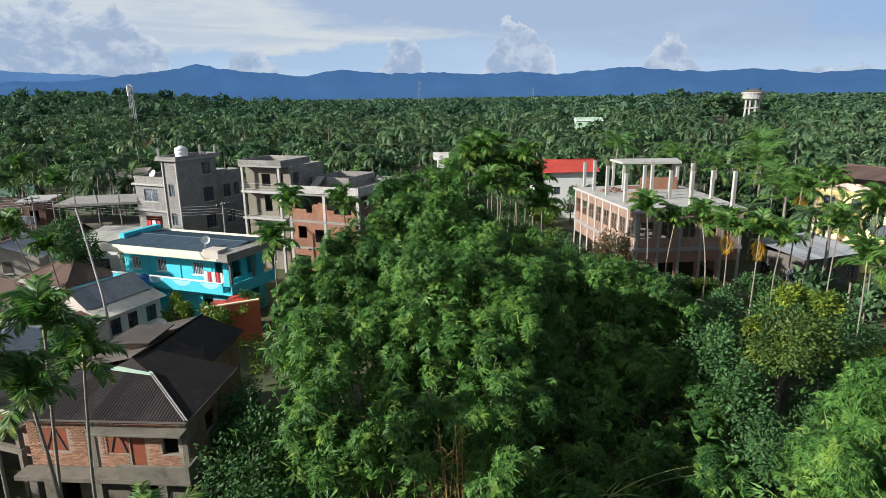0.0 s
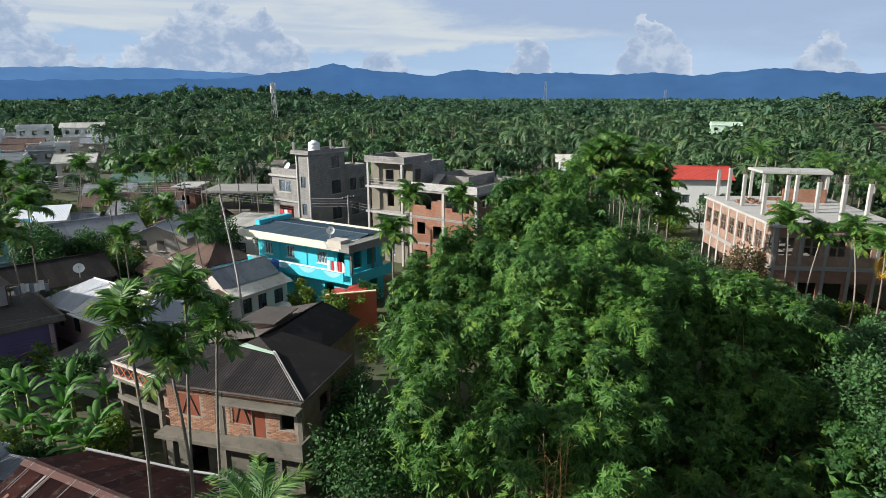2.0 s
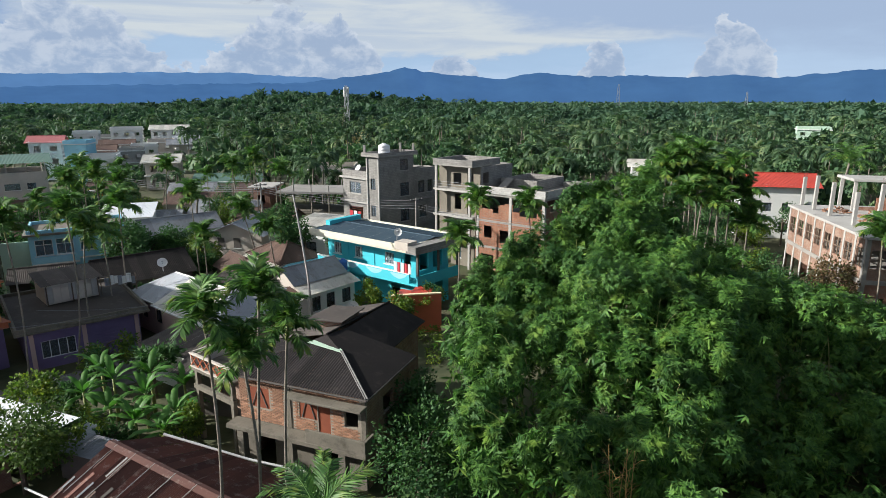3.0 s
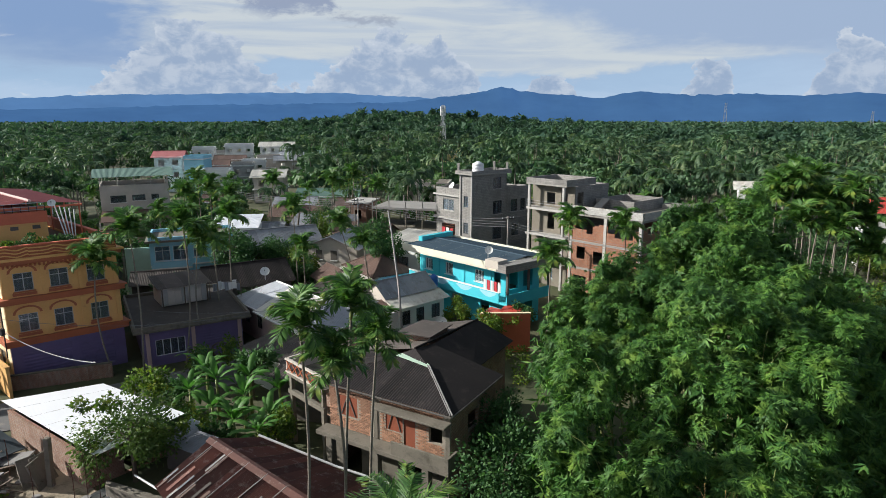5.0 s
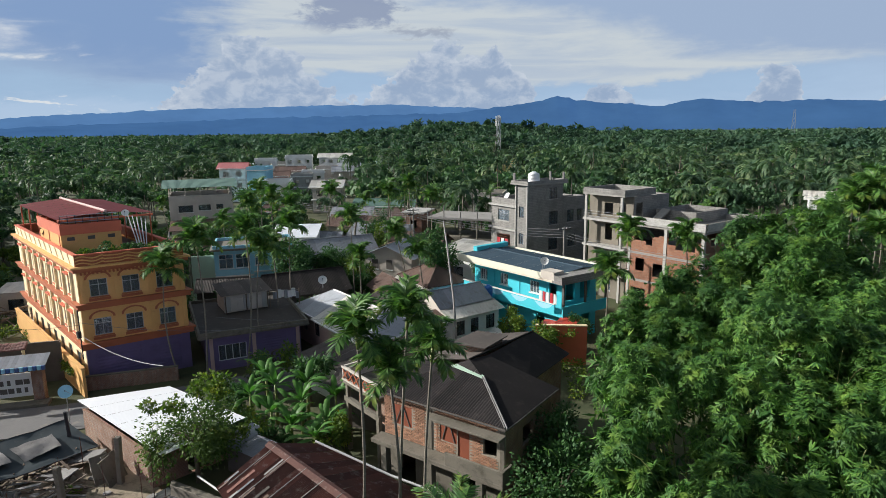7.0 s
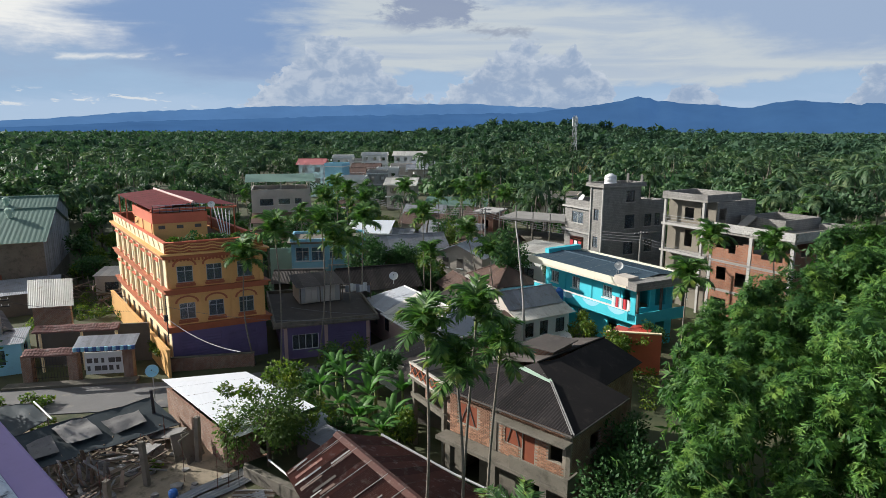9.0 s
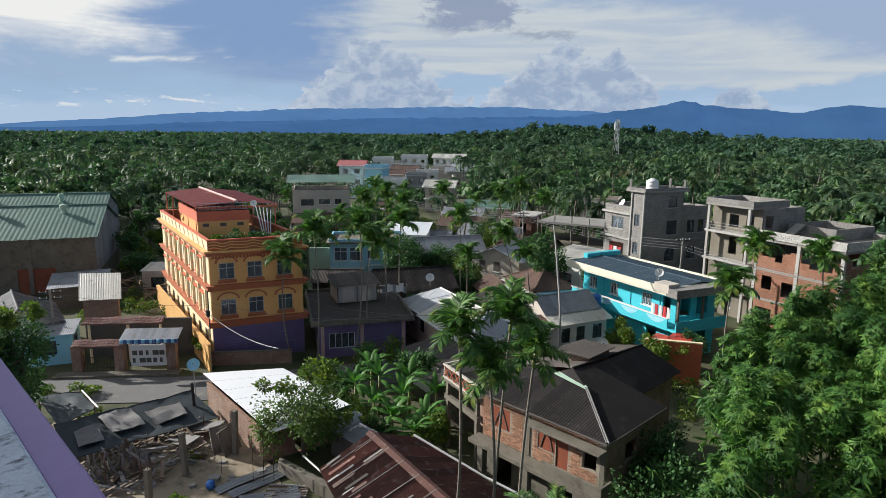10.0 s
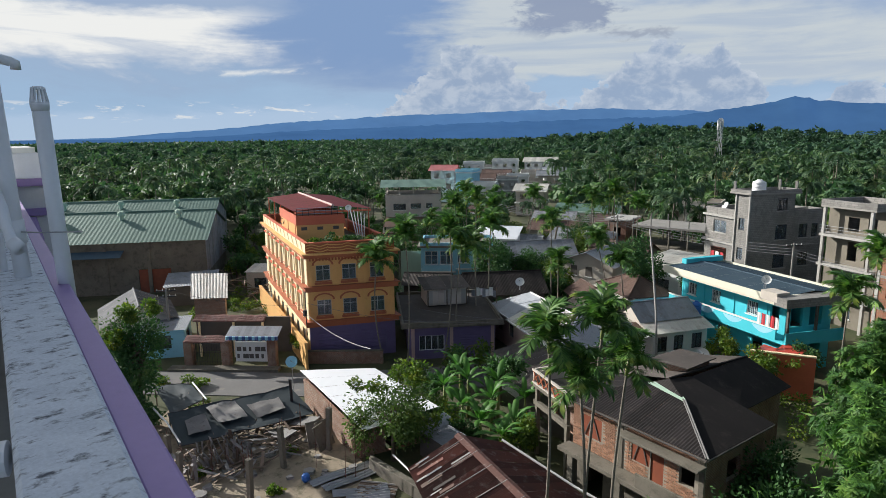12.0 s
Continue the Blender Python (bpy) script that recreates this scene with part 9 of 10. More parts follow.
def template_broad(clumps, per, leaf, rng, clump=0.34):
    p, out = crown_points(clumps, per, 1.0, 0.85, rng, clump)
    n = len(p)
    d = unit(out * 0.5 + rng.normal(0, 0.8, (n, 3)))
    nrm = unit(out + rng.normal(0, 0.25, (n, 3)) + np.array([0, 0, 0.35]))
    s = leaf * rng.uniform(0.6, 1.3, n)
    return slips(p, d, nrm, s, s * 0.85)


def template_palm(n, leaflets, rng, wide):
    """A crown of arching feathered leaves, without midribs."""
    vs = []
    k = np.linspace(0.12, 1.0, leaflets)
    for i in range(n):
        rise = 1.05 - 0.45 * (i % 3) + rng.normal(0, 0.08)
        ang = rise - 2.0 * k ** 1.2
        x = np.cumsum(np.cos(ang)) / leaflets
        z = np.cumsum(np.sin(ang)) / leaflets
        pos = np.stack([x, 0 * x, z], 1)
        tang = np.stack([np.cos(ang), 0 * x, np.sin(ang)], 1)
        for s in (1, -1):
            d = unit(tang * 0.7 + np.array([0, s, 0.0]) * (1 - 0.3 * k[:, None]) + np.array([0, 0, -1.0]) * rng.uniform(0.1, 0.7, (leaflets, 1)))
            v, f = slips(pos, d, unit(np.cross(d, tang)), 0.36 * (1.0 - 0.5 * np.abs(k - 0.4)), np.full(leaflets, wide))
            vs.append((turned(v, 2.4 * i + rng.normal(0, 0.1)), f))
    return join(*vs)


def spread(templates, xy, scale, yaw, squash, z):
    """Copies of the templates, joined, at the places given."""
    out = []
    which = RNG.integers(0, len(templates), len(xy))
    for k, (v, f) in enumerate(templates):
        idx = np.nonzero(which == k)[0]
        if not len(idx):
            continue
        c, s = np.cos(yaw[idx]), np.sin(yaw[idx])
        X = v[None, :, 0] * c[:, None] - v[None, :, 1] * s[:, None]
        Y = v[None, :, 0] * s[:, None] + v[None, :, 1] * c[:, None]
        P = np.stack([X * scale[idx, None] + xy[idx, 0:1], Y * scale[idx, None] + xy[idx, 1:2], v[None, :, 2] * (scale * squash)[idx, None] + z[idx, None]], -1)
        F = f[None] + (np.arange(len(idx)) * len(v))[:, None, None]
        out.append((P.reshape(-1, 3), F.reshape(-1, f.shape[1])))
    return join(*out)


def sector(r0, r1, gap, az0=-48, az1=100):
    """Jittered places in a fan before the terrace."""
    pts = []
    r = r0
    while r < r1:
        g = gap * (1 + 0.25 * (r - r0) / (r1 - r0))
        n = int(radians(az1 - az0) * r / g)
        a = np.radians(az0 + (az1 - az0) * (np.arange(n) + RNG.random(n)) / n)
        rr = r + RNG.uniform(-0.5, 0.5, n) * g
        pts.append(np.stack([-rr * np.sin(a), rr * np.cos(a)], 1))
        r += g
    return np.concatenate(pts)


def free(x, y, margin):
    return not any(inside(f, x, y, margin) for f in FOOT if len(f) > 2)


def polar(xy):
    return np.hypot(xy[:, 0], xy[:, 1]), np.degrees(np.arctan2(-xy[:, 0], xy[:, 1]))


def in_town(xy):
    """The strip of the town, where gardens take the place of the wood."""
    r, az = polar(xy)
    return ((az > 39) & (az < 55.5) & (r < 205)) | ((az > 40) & (az < 49) & (r < 275)) | ((az > 33) & (az < 60) & (r < 112))


def open_ground(xy, margin=2.5):
    keep = np.array([free(x, y, margin) for x, y in xy], bool)
    keep &= ~in_town(xy) | (RNG.random(len(xy)) < 0.62)
    r, az = polar(xy)
    keep &= ~((xy[:, 0] > -73) & (xy[:, 0] < 0) & (xy[:, 1] < 28))
    keep &= ~((az > 2) & (az < 31) & (r < 94))
    keep &= ~((az > -14) & (az < -3) & (r < 98))
    keep &= ~((az > -30) & (az < -11) & (r < 80))
    keep &= ~((az < 62) & (az > 30) & (r < 80))
    keep &= ~((az > 60) & (r < 112))
    keep &= ~((az < -22.8) & (az > -26.2) & (r > 245) & (r < 340))
    return xy[keep]


def heights(xy):
    return np.array([ground_height(x, y) for x, y in xy])


def forest_band(xy, palms, broads, share, hgt, size, mat_p, mat_b, trunks, label):
    town = in_town(xy)
    stand = np.array([noise.noise(Vector((x / 55, y / 55, 2.0))) for x, y in xy])
    pick = RNG.random(len(xy)) < np.where(town, 0.3, np.clip(share + 0.75 * stand, 0.0, 1.0) if share else 0.0)
    for key, sel, temps, mk in (("palm_wood", pick, palms, mat_p), ("broadleaf_wood", ~pick, broads, mat_b)):
        q = xy[sel]
        n = len(q)
        if not n:
            continue
        gz = heights(q)
        h = hgt * RNG.uniform(0.66, 1.12, n) * np.where(RNG.random(n) < 0.10, 1.28, 1.0) * np.where(town[sel], 0.62, 1.0) * (1.0 if key == "palm_wood" else 0.92)
        sc = size * (RNG.uniform(0.75, 1.3, n) if key == "palm_wood" else 0.65 + 1.15 * RNG.random(n) ** 1.7) * np.where(town[sel], 0.75, 1.0)
        v, f = spread(temps, q, sc, RNG.uniform(0, 6.28, n), RNG.uniform(0.85, 1.15, n), gz + h - (0.0 if key == "palm_wood" else 0.45) * sc)
        ob = new(key, np_mesh(key, v, f, M[mk]))
        tagged(ob, label + (" of coconut and areca palms" if key == "palm_wood" else " of dark green broadleaf trees"), "forest", "", "stuff")
        if trunks:
            s = np.linspace(0, 1, 3)[None, :, None]
            b0 = np.stack([q[:, 0], q[:, 1], gz], 1)[:, None]
            b1 = np.stack([q[:, 0] + RNG.normal(0, 0.4, n), q[:, 1] + RNG.normal(0, 0.4, n), gz + h - (0 if key == "palm_wood" else sc * 0.5)], 1)[:, None]
            v, f = tubes_np(b0 + (b1 - b0) * s, np.tile(np.array([0.17, 0.13, 0.1]), (n, 1)), 4)
            ob = new(key + "_trunks", np_mesh(key + "_trunks", v, f, M["trunk"]))
            tagged(ob, "slender grey trunks of the wood", "trunks", "", "stuff")


near_xy = open_ground(sector(62, 150, 5.2))
forest_band(near_xy, [template_palm(13, 17, RNG, 0.085) for _ in range(3)], [template_broad(18, 36, 0.2, RNG, 0.3) for _ in range(4)], 0.6, 9.2, 3.0, "hazed_forest_palm", "hazed_forest_leaf", True, "dense wood behind the village")
mid_xy = open_ground(sector(150, 330, 7.4))
forest_band(mid_xy, [template_palm(12, 7, RNG, 0.16) for _ in range(3)], [template_broad(12, 17, 0.27, RNG) for _ in range(4)], 0.5, 10.0, 3.6, "hazed_forest_palm", "hazed_forest_leaf", True, "wood")
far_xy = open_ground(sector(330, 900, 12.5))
forest_band(far_xy, [template_palm(9, 4, RNG, 0.28) for _ in range(2)], [template_broad(9, 10, 0.42, RNG) for _ in range(4)], 0.3, 9.0, 5.4, "hazed_far_leaf", "hazed_far_leaf", False, "distant wood")
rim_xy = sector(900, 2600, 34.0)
forest_band(rim_xy, [], [template_broad(8, 5, 0.6, RNG) for _ in range(3)], 0.0, 5.0, 10.0, "hazed_far_leaf", "hazed_far_leaf", False, "wood on the horizon")


# ---- pipes and the far bay of the roof terrace ----
def vent_pipe(name, pts, r, label, cap=True):
    t = thing(name, (pts[0][0], pts[0][1], pts[0][2]), label, "pipe")
    part("tube", Shape().tube(pts, r, 16), M["pvc"], t, smooth=True)
    top = Vector(pts[-1])
    if cap:
        part("collar", Shape().tube([top - Vector((0, 0, 0.03)), top, top + Vector((0, 0, 0.015))], [r, r * 1.12, r * 1.12], 16), M["pvc"], t, smooth=True)
        part("cap", Shape().tube([top + Vector((0, 0, 0.075)), top + Vector((0, 0, 0.09))], [r * 0.75, r * 0.6], 14), M["pvc"], t)
        for k in range(12):
            w = 2 * math.pi * k / 12
            d = Vector((math.cos(w), math.sin(w), 0))
            part("cap_rib", Shape().tube([top + d * r * 1.02 + Vector((0, 0, 0.01)), top + d * r * 0.72 + Vector((0, 0, 0.085))], 0.005, 4), M["pvc"], t)
    return t


vent_pipe("vent_pipe", [(-3.81, 0.885, 18.9), (-3.81, 0.872, 19.5), (-3.81, 0.862, 20.07)], 0.038, "grey-white plastic vent pipe with slotted cap")
t = vent_pipe("vent_pipe", [(-3.95, 0.71, 19.2), (-3.945, 0.70, 19.6), (-3.93, 0.68, 20.4)], 0.038, "stout grey-white plastic pipe rising from the parapet", cap=False)
part("socket", Shape().tube([(-3.949, 0.708, 19.38), (-3.947, 0.704, 19.5)], 0.043, 14), M["pvc"], t, smooth=True)
vent_pipe("bent_pipe", [(-4.200, 0.640, 18.900), (-4.200, 0.640, 19.750), (-4.200, 0.660, 20.100), (-4.200, 0.670, 20.220), (-4.190, 0.690, 20.280), (-4.190, 0.720, 20.310), (-4.190, 0.760, 20.320), (-4.190, 0.800, 20.310), (-4.180, 0.820, 20.300), (-4.180, 0.820, 20.270)], 0.026, "thin plastic vent pipe bent over at the top", cap=False)
t = vent_pipe("drain_pipe", [(-3.900, 0.630, 19.690), (-3.770, 0.650, 19.580), (-3.670, 0.650, 19.490), (-3.600, 0.660, 19.430), (-3.560, 0.680, 19.400)], 0.024, "grey-white plastic drain pipe lying on the parapet", cap=False)
part("socket", Shape().tube([(-3.600, 0.660, 19.430), (-3.560, 0.680, 19.400)], 0.033, 14), M["pvc"], t, smooth=True)
part("bracket", Shape().tube([(-4.0, 0.66, 19.44), (-3.8, 0.80, 19.44), (-3.62, 0.95, 19.45)], 0.004, 5), M["steel"], OWN)
part("rail_bracket", Shape().tube([(-1.96, 0.36, 19.12), (-1.93, 0.47, 19.12)], 0.045, 12), M["pvc"], OWN)


def far_bay():
    b = thing("corner_bay", (-14.4, 1.4, 0), "white and lilac corner bay of the same block", "building")
    pts = [(-15.8, 1.45), (-13.0, 1.30), (-12.9, 1.95), (-15.7, 2.1)]
    part("shaft", Shape().prism(pts, 0, 19.25), M["white_paint"], b)
    part("upper", Shape().prism(inset(pts, 0.06), 19.253, 19.68), M["pvc"], b)
    part("cap", Shape().prism(inset(pts, 0.12), 19.683, 19.78), M["white_paint"], b)
    for z in (19.12, 18.6):
        part("band", ring(pts, -0.1, -0.004, z, z + 0.13), M["lilac"], b, "lilac band")
    part("bracket", Shape().tube([(-12.85, 1.55, 18.58), (-12.8, 1.56, 18.2), (-12.85, 1.57, 17.6)], [0.16, 0.22, 0.14], 10), M["lilac"], b)


far_bay()


# ---- the rubble yard ----
def pillar(x, y, hgt, tilt, label="bare concrete pillar with rusty bars"):
    t = thing("concrete_pillar", (x, y, 0), label, "pillar", "yard pillars")
    m = Matrix.Translation((x, y, 0)) @ pose(0, 0, 0, tilt[0], tilt[1], 25)
    part("shaft", Shape().box(-0.15, 0.15, -0.15, 0.15, -0.1, hgt, m), M["concrete_dark"], t, bevel=0.02)
    for dx, dy in ((0.09, 0.09), (-0.09, 0.09), (0.09, -0.09), (-0.09, -0.09)):
        part("bar", Shape().tube([m @ Vector((dx, dy, hgt - 0.05)), m @ Vector((dx * 1.4, dy * 1.2, hgt + 0.35 + dx * 2))], 0.012, 4), M["rust_sheet"], t)


for x, y, hh, tl in ((-32.9, 14.7, 2.75, (1, -2)), (-30.75, 11.7, 2.65, (0, 2)), (-33.0, 17.9, 2.9, (-2, 1)), (-38.8, 9.7, 1.6, (3, 2)), (-35.7, 9.4, 1.8, (-2, 3))):
    pillar(x, y, hh, tl)
solo("road_post", Shape().tube([(-38.97, 18.25, -0.1), (-38.98, 18.26, 1.5), (-38.97, 18.2, 2.9)], [0.12, 0.11, 0.1], 8), M["dark_steel"], (-38.97, 18.25, 0), "dark post at the yard's edge", "post")


def sagging_sheet(name, corners, mat_key, sag, label, seed, category="tarpaulin"):
    """A sheet hung between four corners, sagging and creased, with thickness."""
    a, b, c, d = (Vector(p) for p in corners)
    o = (a + b + c + d) / 4
    s = Shape()

    def at(u, v, off=0.0):
        p = a.lerp(b, u).lerp(d.lerp(c, u), v)
        w = noise.noise(Vector((p.x * 0.9 + seed, p.y * 0.9, 0))) * 0.16 + noise.noise(Vector((p.x * 2.6, p.y * 2.6, seed))) * 0.05
        return p + Vector((0, 0, w - sag * math.sin(u * math.pi) * math.sin(v * math.pi) - off))

    s.grid(at, 14, 9)
    k = len(s.v)
    s.grid(lambda u, v: at(v, u, 0.02), 9, 14)
    if category != "tarpaulin":
        return solo(name, s, M[mat_key], (o.x, o.y, 0), label, category, smooth=True)
    t = thing(name, (o.x, o.y, 0), label, category)
    part("sheet", s, M[mat_key], t, smooth=True)
    for v in (0.0, 1.0):
        part("hem", Shape().tube([at(i / 14, v) for i in range(15)], 0.03, 6), M["dark_steel"], t)
    for u in (0.25, 0.5, 0.75):
        part("ridge_pole", Shape().tube([at(u, i / 6, 0.06) for i in range(7)], 0.035, 6), M["wood"], t)
    return t


sagging_sheet("tarpaulin", [(-38.4, 10.2, 0.75), (-36.9, 19.0, 0.8), (-40.6, 18.9, 1.6), (-41.9, 10.6, 1.6)], "tarp", 0.1, "large dark tarpaulin roof sagging over the rubble yard", 1)
sagging_sheet("tarpaulin", [(-42.2, 10.9, 1.35), (-42.9, 13.4, 1.4), (-46.2, 13.5, 1.6), (-47.6, 11.2, 1.6)], "tarp", 0.1, "dark tarpaulin over a frame by the road", 2)
for x, y in ((-38.4, 10.3), (-36.9, 18.9), (-40.6, 18.8), (-41.9, 10.7), (-42.9, 13.3), (-46.2, 13.4), (-47.5, 11.3), (-38.0, 14.6), (-41.2, 14.7)):
    solo("tarp_prop", Shape().tube([(x, y, -0.1), (x, y, 1.62 if x < -40 else 0.85)], 0.05, 6), M["wood"], (x, y, 0), "rough timber prop under the tarpaulin", "prop", "props")
solo("white_batten", Shape().tube([(-43.2, 10.0, 1.75), (-40.6, 10.2, 1.55), (-38.2, 10.25, 1.1)], 0.06, 6), M["white_paint"], (-40, 10, 0), "white painted batten along the tarpaulin", "batten")
solo("white_batten", Shape().tube([(-46.1, 13.6, 1.68), (-42.8, 13.5, 1.48)], 0.06, 6), M["white_paint"], (-44.4, 13.5, 0), "white painted batten along the tarpaulin", "batten")
for i, c in enumerate([[(-39.0, 13.0, 1.25), (-38.8, 14.9, 1.2), (-41.0, 14.9, 1.65), (-41.2, 12.9, 1.65)], [(-38.9, 11.0, 1.1), (-38.7, 12.4, 1.1), (-40.4, 12.6, 1.45), (-40.6, 11.3, 1.45)], [(-38.4, 15.4, 1.15), (-38.2, 17.4, 1.2), (-39.7, 17.6, 1.5), (-39.9, 15.3, 1.5)]]):
    sagging_sheet("loose_sheet", c, "slab_grey", 0.0, "bent grey sheet lying on the tarpaulin", 10 + i, "sheet")
rnd = random.Random(21)
for i in range(110):
    x, y = rnd.uniform(-38.4, -33.4), rnd.uniform(9.4, 17.4)
    L, w = rnd.uniform(0.6, 2.4), rnd.uniform(0.03, 0.13)
    m = Matrix.Translation((x, y, rnd.uniform(0.12, 0.6))) @ pose(0, 0, 0, rnd.uniform(-12, 12), rnd.uniform(-32, 32), rnd.uniform(0, 180))
    ob = solo("plank", Shape().box(-L / 2, L / 2, -w, w, -0.02, 0.02, m), M["wood"] if i % 4 else M["slab_grey"], (x, y, 0), "weathered grey broken plank in the heap", "plank", "planks")
for i in range(34):
    x, y = rnd.uniform(-37.8, -30.0), rnd.uniform(9.5, 18.6)
    r = rnd.uniform(0.12, 0.45)
    s = Shape()
    n = rnd.randint(5, 7)
    out = []
    for k in range(n):
        w = 2 * math.pi * (k + rnd.uniform(-0.2, 0.2)) / n
        out.append((x + r * math.cos(w) * rnd.uniform(0.7, 1.3), y + r * math.sin(w)))
    s.prism(out, 0.02, 0.05 + rnd.uniform(0.05, 0.22))
    solo("rubble", s, M["slab_grey"], (x, y, 0), "broken piece of concrete on the ground", "rubble", "rubble")
for i, (x, y, a, tl) in enumerate(((-33.9, 18.1, 10, 62), (-33.5, 17.6, 25, 70), (-34.2, 17.5, -10, 66))):
    m = Matrix.Translation((x, y, 0.75)) @ pose(0, 0, 0, 0, tl, a)
    solo("leaning_slab", Shape().box(-0.85, 0.85, -0.5, 0.5, -0.05, 0.05, m), M["concrete_dark"], (x, y, 0), "stained concrete slab leaning on a pillar", "slab", "slabs", bevel=0.015)
for i, (x, y, a, wx) in enumerate(((-37.0, 17.9, 20, 1.4), (-35.2, 18.0, -25, 1.0), (-36.0, 16.2, 10, 0.8))):
    m = Matrix.Translation((x, y, 0.55)) @ pose(0, 0, 0, 8, -12, a)
    solo("pale_board", Shape().box(-wx, wx, -0.55, 0.55, -0.03, 0.03, m), M["slab_grey"], (x, y, 0), "pale broken board lying on rubble", "board", "boards")
for i, (x0, y0, x1, y1) in enumerate(((-30.0, 15.0, -29.8, 19.0), (-29.0, 15.3, -28.9, 18.6), (-28.2, 15.4, -26.8, 18.2), (-27.4, 15.8, -26.0, 17.8))):
    m = along((x0, y0), (x1, y1), 0.12 + 0.04 * i)
    L = span((x0, y0), (x1, y1))
    solo("metal_sheet", Shape().grid(lambda u, v: m @ Vector((u * L, (v - 0.5) * 0.75, 0.05 * math.sin(v * 19) + 0.05 * math.sin(u * 5 + i))), 10, 18), M["steel"], (x0, y0, 0), "bent strip of old zinc sheet on the ground", "sheet", "strips")
# grey planks stacked on end before the tarpaulin, cane mat, rods
rnd = random.Random(33)
for i in range(60):
    x, y = rnd.uniform(-37.2, -34.6), rnd.uniform(9.8, 13.6)
    L, w = rnd.uniform(0.9, 2.0), rnd.uniform(0.04, 0.11)
    m = Matrix.Translation((x, y, 0.42 * L)) @ pose(0, 0, 0, rnd.uniform(-25, 25), rnd.uniform(48, 88), rnd.uniform(60, 200))
    solo("plank", Shape().box(-L / 2, L / 2, -w, w, -0.02, 0.02, m), M["slab_grey"] if i % 3 else M["wood"], (x, y, 0), "weathered grey plank stood on end in the heap", "plank", "planks")
mat = thing("cane_mat", (-26.2, 16.6, 0), "split cane mat of pale and brown strips on the ground", "mat")
for k in range(26):
    a, b = lerp2((-28.4, 17.4), (-26.0, 14.6), k / 25), lerp2((-26.6, 18.8), (-23.9, 16.0), k / 25)
    part("cane", Shape().tube([(*a, 0.12), (*lerp2(a, b, 0.5), 0.16), (*b, 0.12)], 0.055, 5), M["wood"] if k % 3 else M["pale_concrete"], mat)
for i, (x, y, hh) in enumerate(((-31.6, 16.2, 2.6), (-29.0, 17.4, 3.4), (-28.6, 17.8, 3.2), (-29.3, 16.9, 3.0), (-36.4, 17.6, 2.2), (-35.6, 17.2, 2.0), (-33.4, 12.4, 2.4), (-31.0, 18.9, 3.6), (-30.4, 18.7, 3.4), (-34.4, 10.9, 2.6))):
    solo("iron_rod", Shape().tube([(x, y, -0.05), (x + 0.05, y + 0.02, hh * 0.6), (x + 0.09, y - 0.03, hh)], 0.018, 5), M["rust_sheet"], (x, y, 0), "thin rusty iron rod standing in the yard", "rod", "rods")
solo("retaining_wall", Shape().prism([(-29.6, 18.9), (-29.2, 18.5), (-23.6, 18.9), (-23.0, 19.4)], 0, 0.8), M["concrete_dark"], (-26, 18, 0), "old stained concrete retaining wall", "wall", bevel=0.03)
solo("white_pipe", Shape().tube([(-27.8, 19.3, 1.35), (-25.2, 19.1, 1.1), (-22.8, 18.9, 1.0)], 0.055, 6), M["white_paint"], (-25.2, 19.1, 0), "thin white pipe along the retaining wall", "pipe")
solo("blue_pot", Shape().tube([(-30.6, 15.0, 0.02), (-30.6, 15.0, 0.2), (-30.6, 15.0, 0.42), (-30.6, 15.0, 0.5)], [0.16, 0.26, 0.24, 0.18], 12), M["blue_tank"], (-30.6, 15.0, 0), "blue plastic pot on the ground", "pot", smooth=True)


def bush(x, y, r, seed, mat_key="bright_leaf", z=0.0, label="low leafy green bush"):
    rng = np.random.default_rng(seed)
    p, out = crown_points(10, 34, r, r * 0.7, rng, 0.4)
    v, f = leaf_cards(p + np.array([0, 0, r * 0.45]), out, 0.2, rng, 0.65)
    ob = new("shrub", np_mesh("shrub", v, f, M[mat_key]))
    ob.location = (x, y, z)
    return tagged(ob, label, "bush", "bushes")


for i, (x, y, r) in enumerate(((-51.2, 13.2, 0.9), (-49.8, 14.6, 0.8), (-48.6, 14.9, 0.7), (-54.6, 12.0, 1.2), (-45.0, 13.6, 0.7), (-34.2, 15.8, 0.45), (-36.2, 18.8, 0.5), (-35.4, 10.6, 0.5), (-30.6, 13.0, 0.4), (-72.0, 24.4, 1.3), (-69.6, 26.2, 1.2), (-67.4, 27.2, 1.1), (-71.4, 27.4, 1.4), (-14.4, 42.4, 1.6), (-17.0, 46.6, 1.3), (-15.6, 46.0, 1.3))):
    bush(x, y, r, 400 + i)
for i, (x, y) in enumerate(((-71.4, 25.9), (-74.5, 28.5), (-68.3, 27.4), (-71.2, 30.0), (-65.6, 28.6), (-68.1, 20.8), (-90.8, 24.6), (-93.0, 27.6), (-97.1, 23.2), (-104.4, 21.3), (-79.7, 31.7))):
    bush(x, y, 1.1 + 0.2 * (i % 3), 520 + i, "bright_leaf" if i % 3 else "tree_leaf", 0.0, "weedy green bush between the sheds")
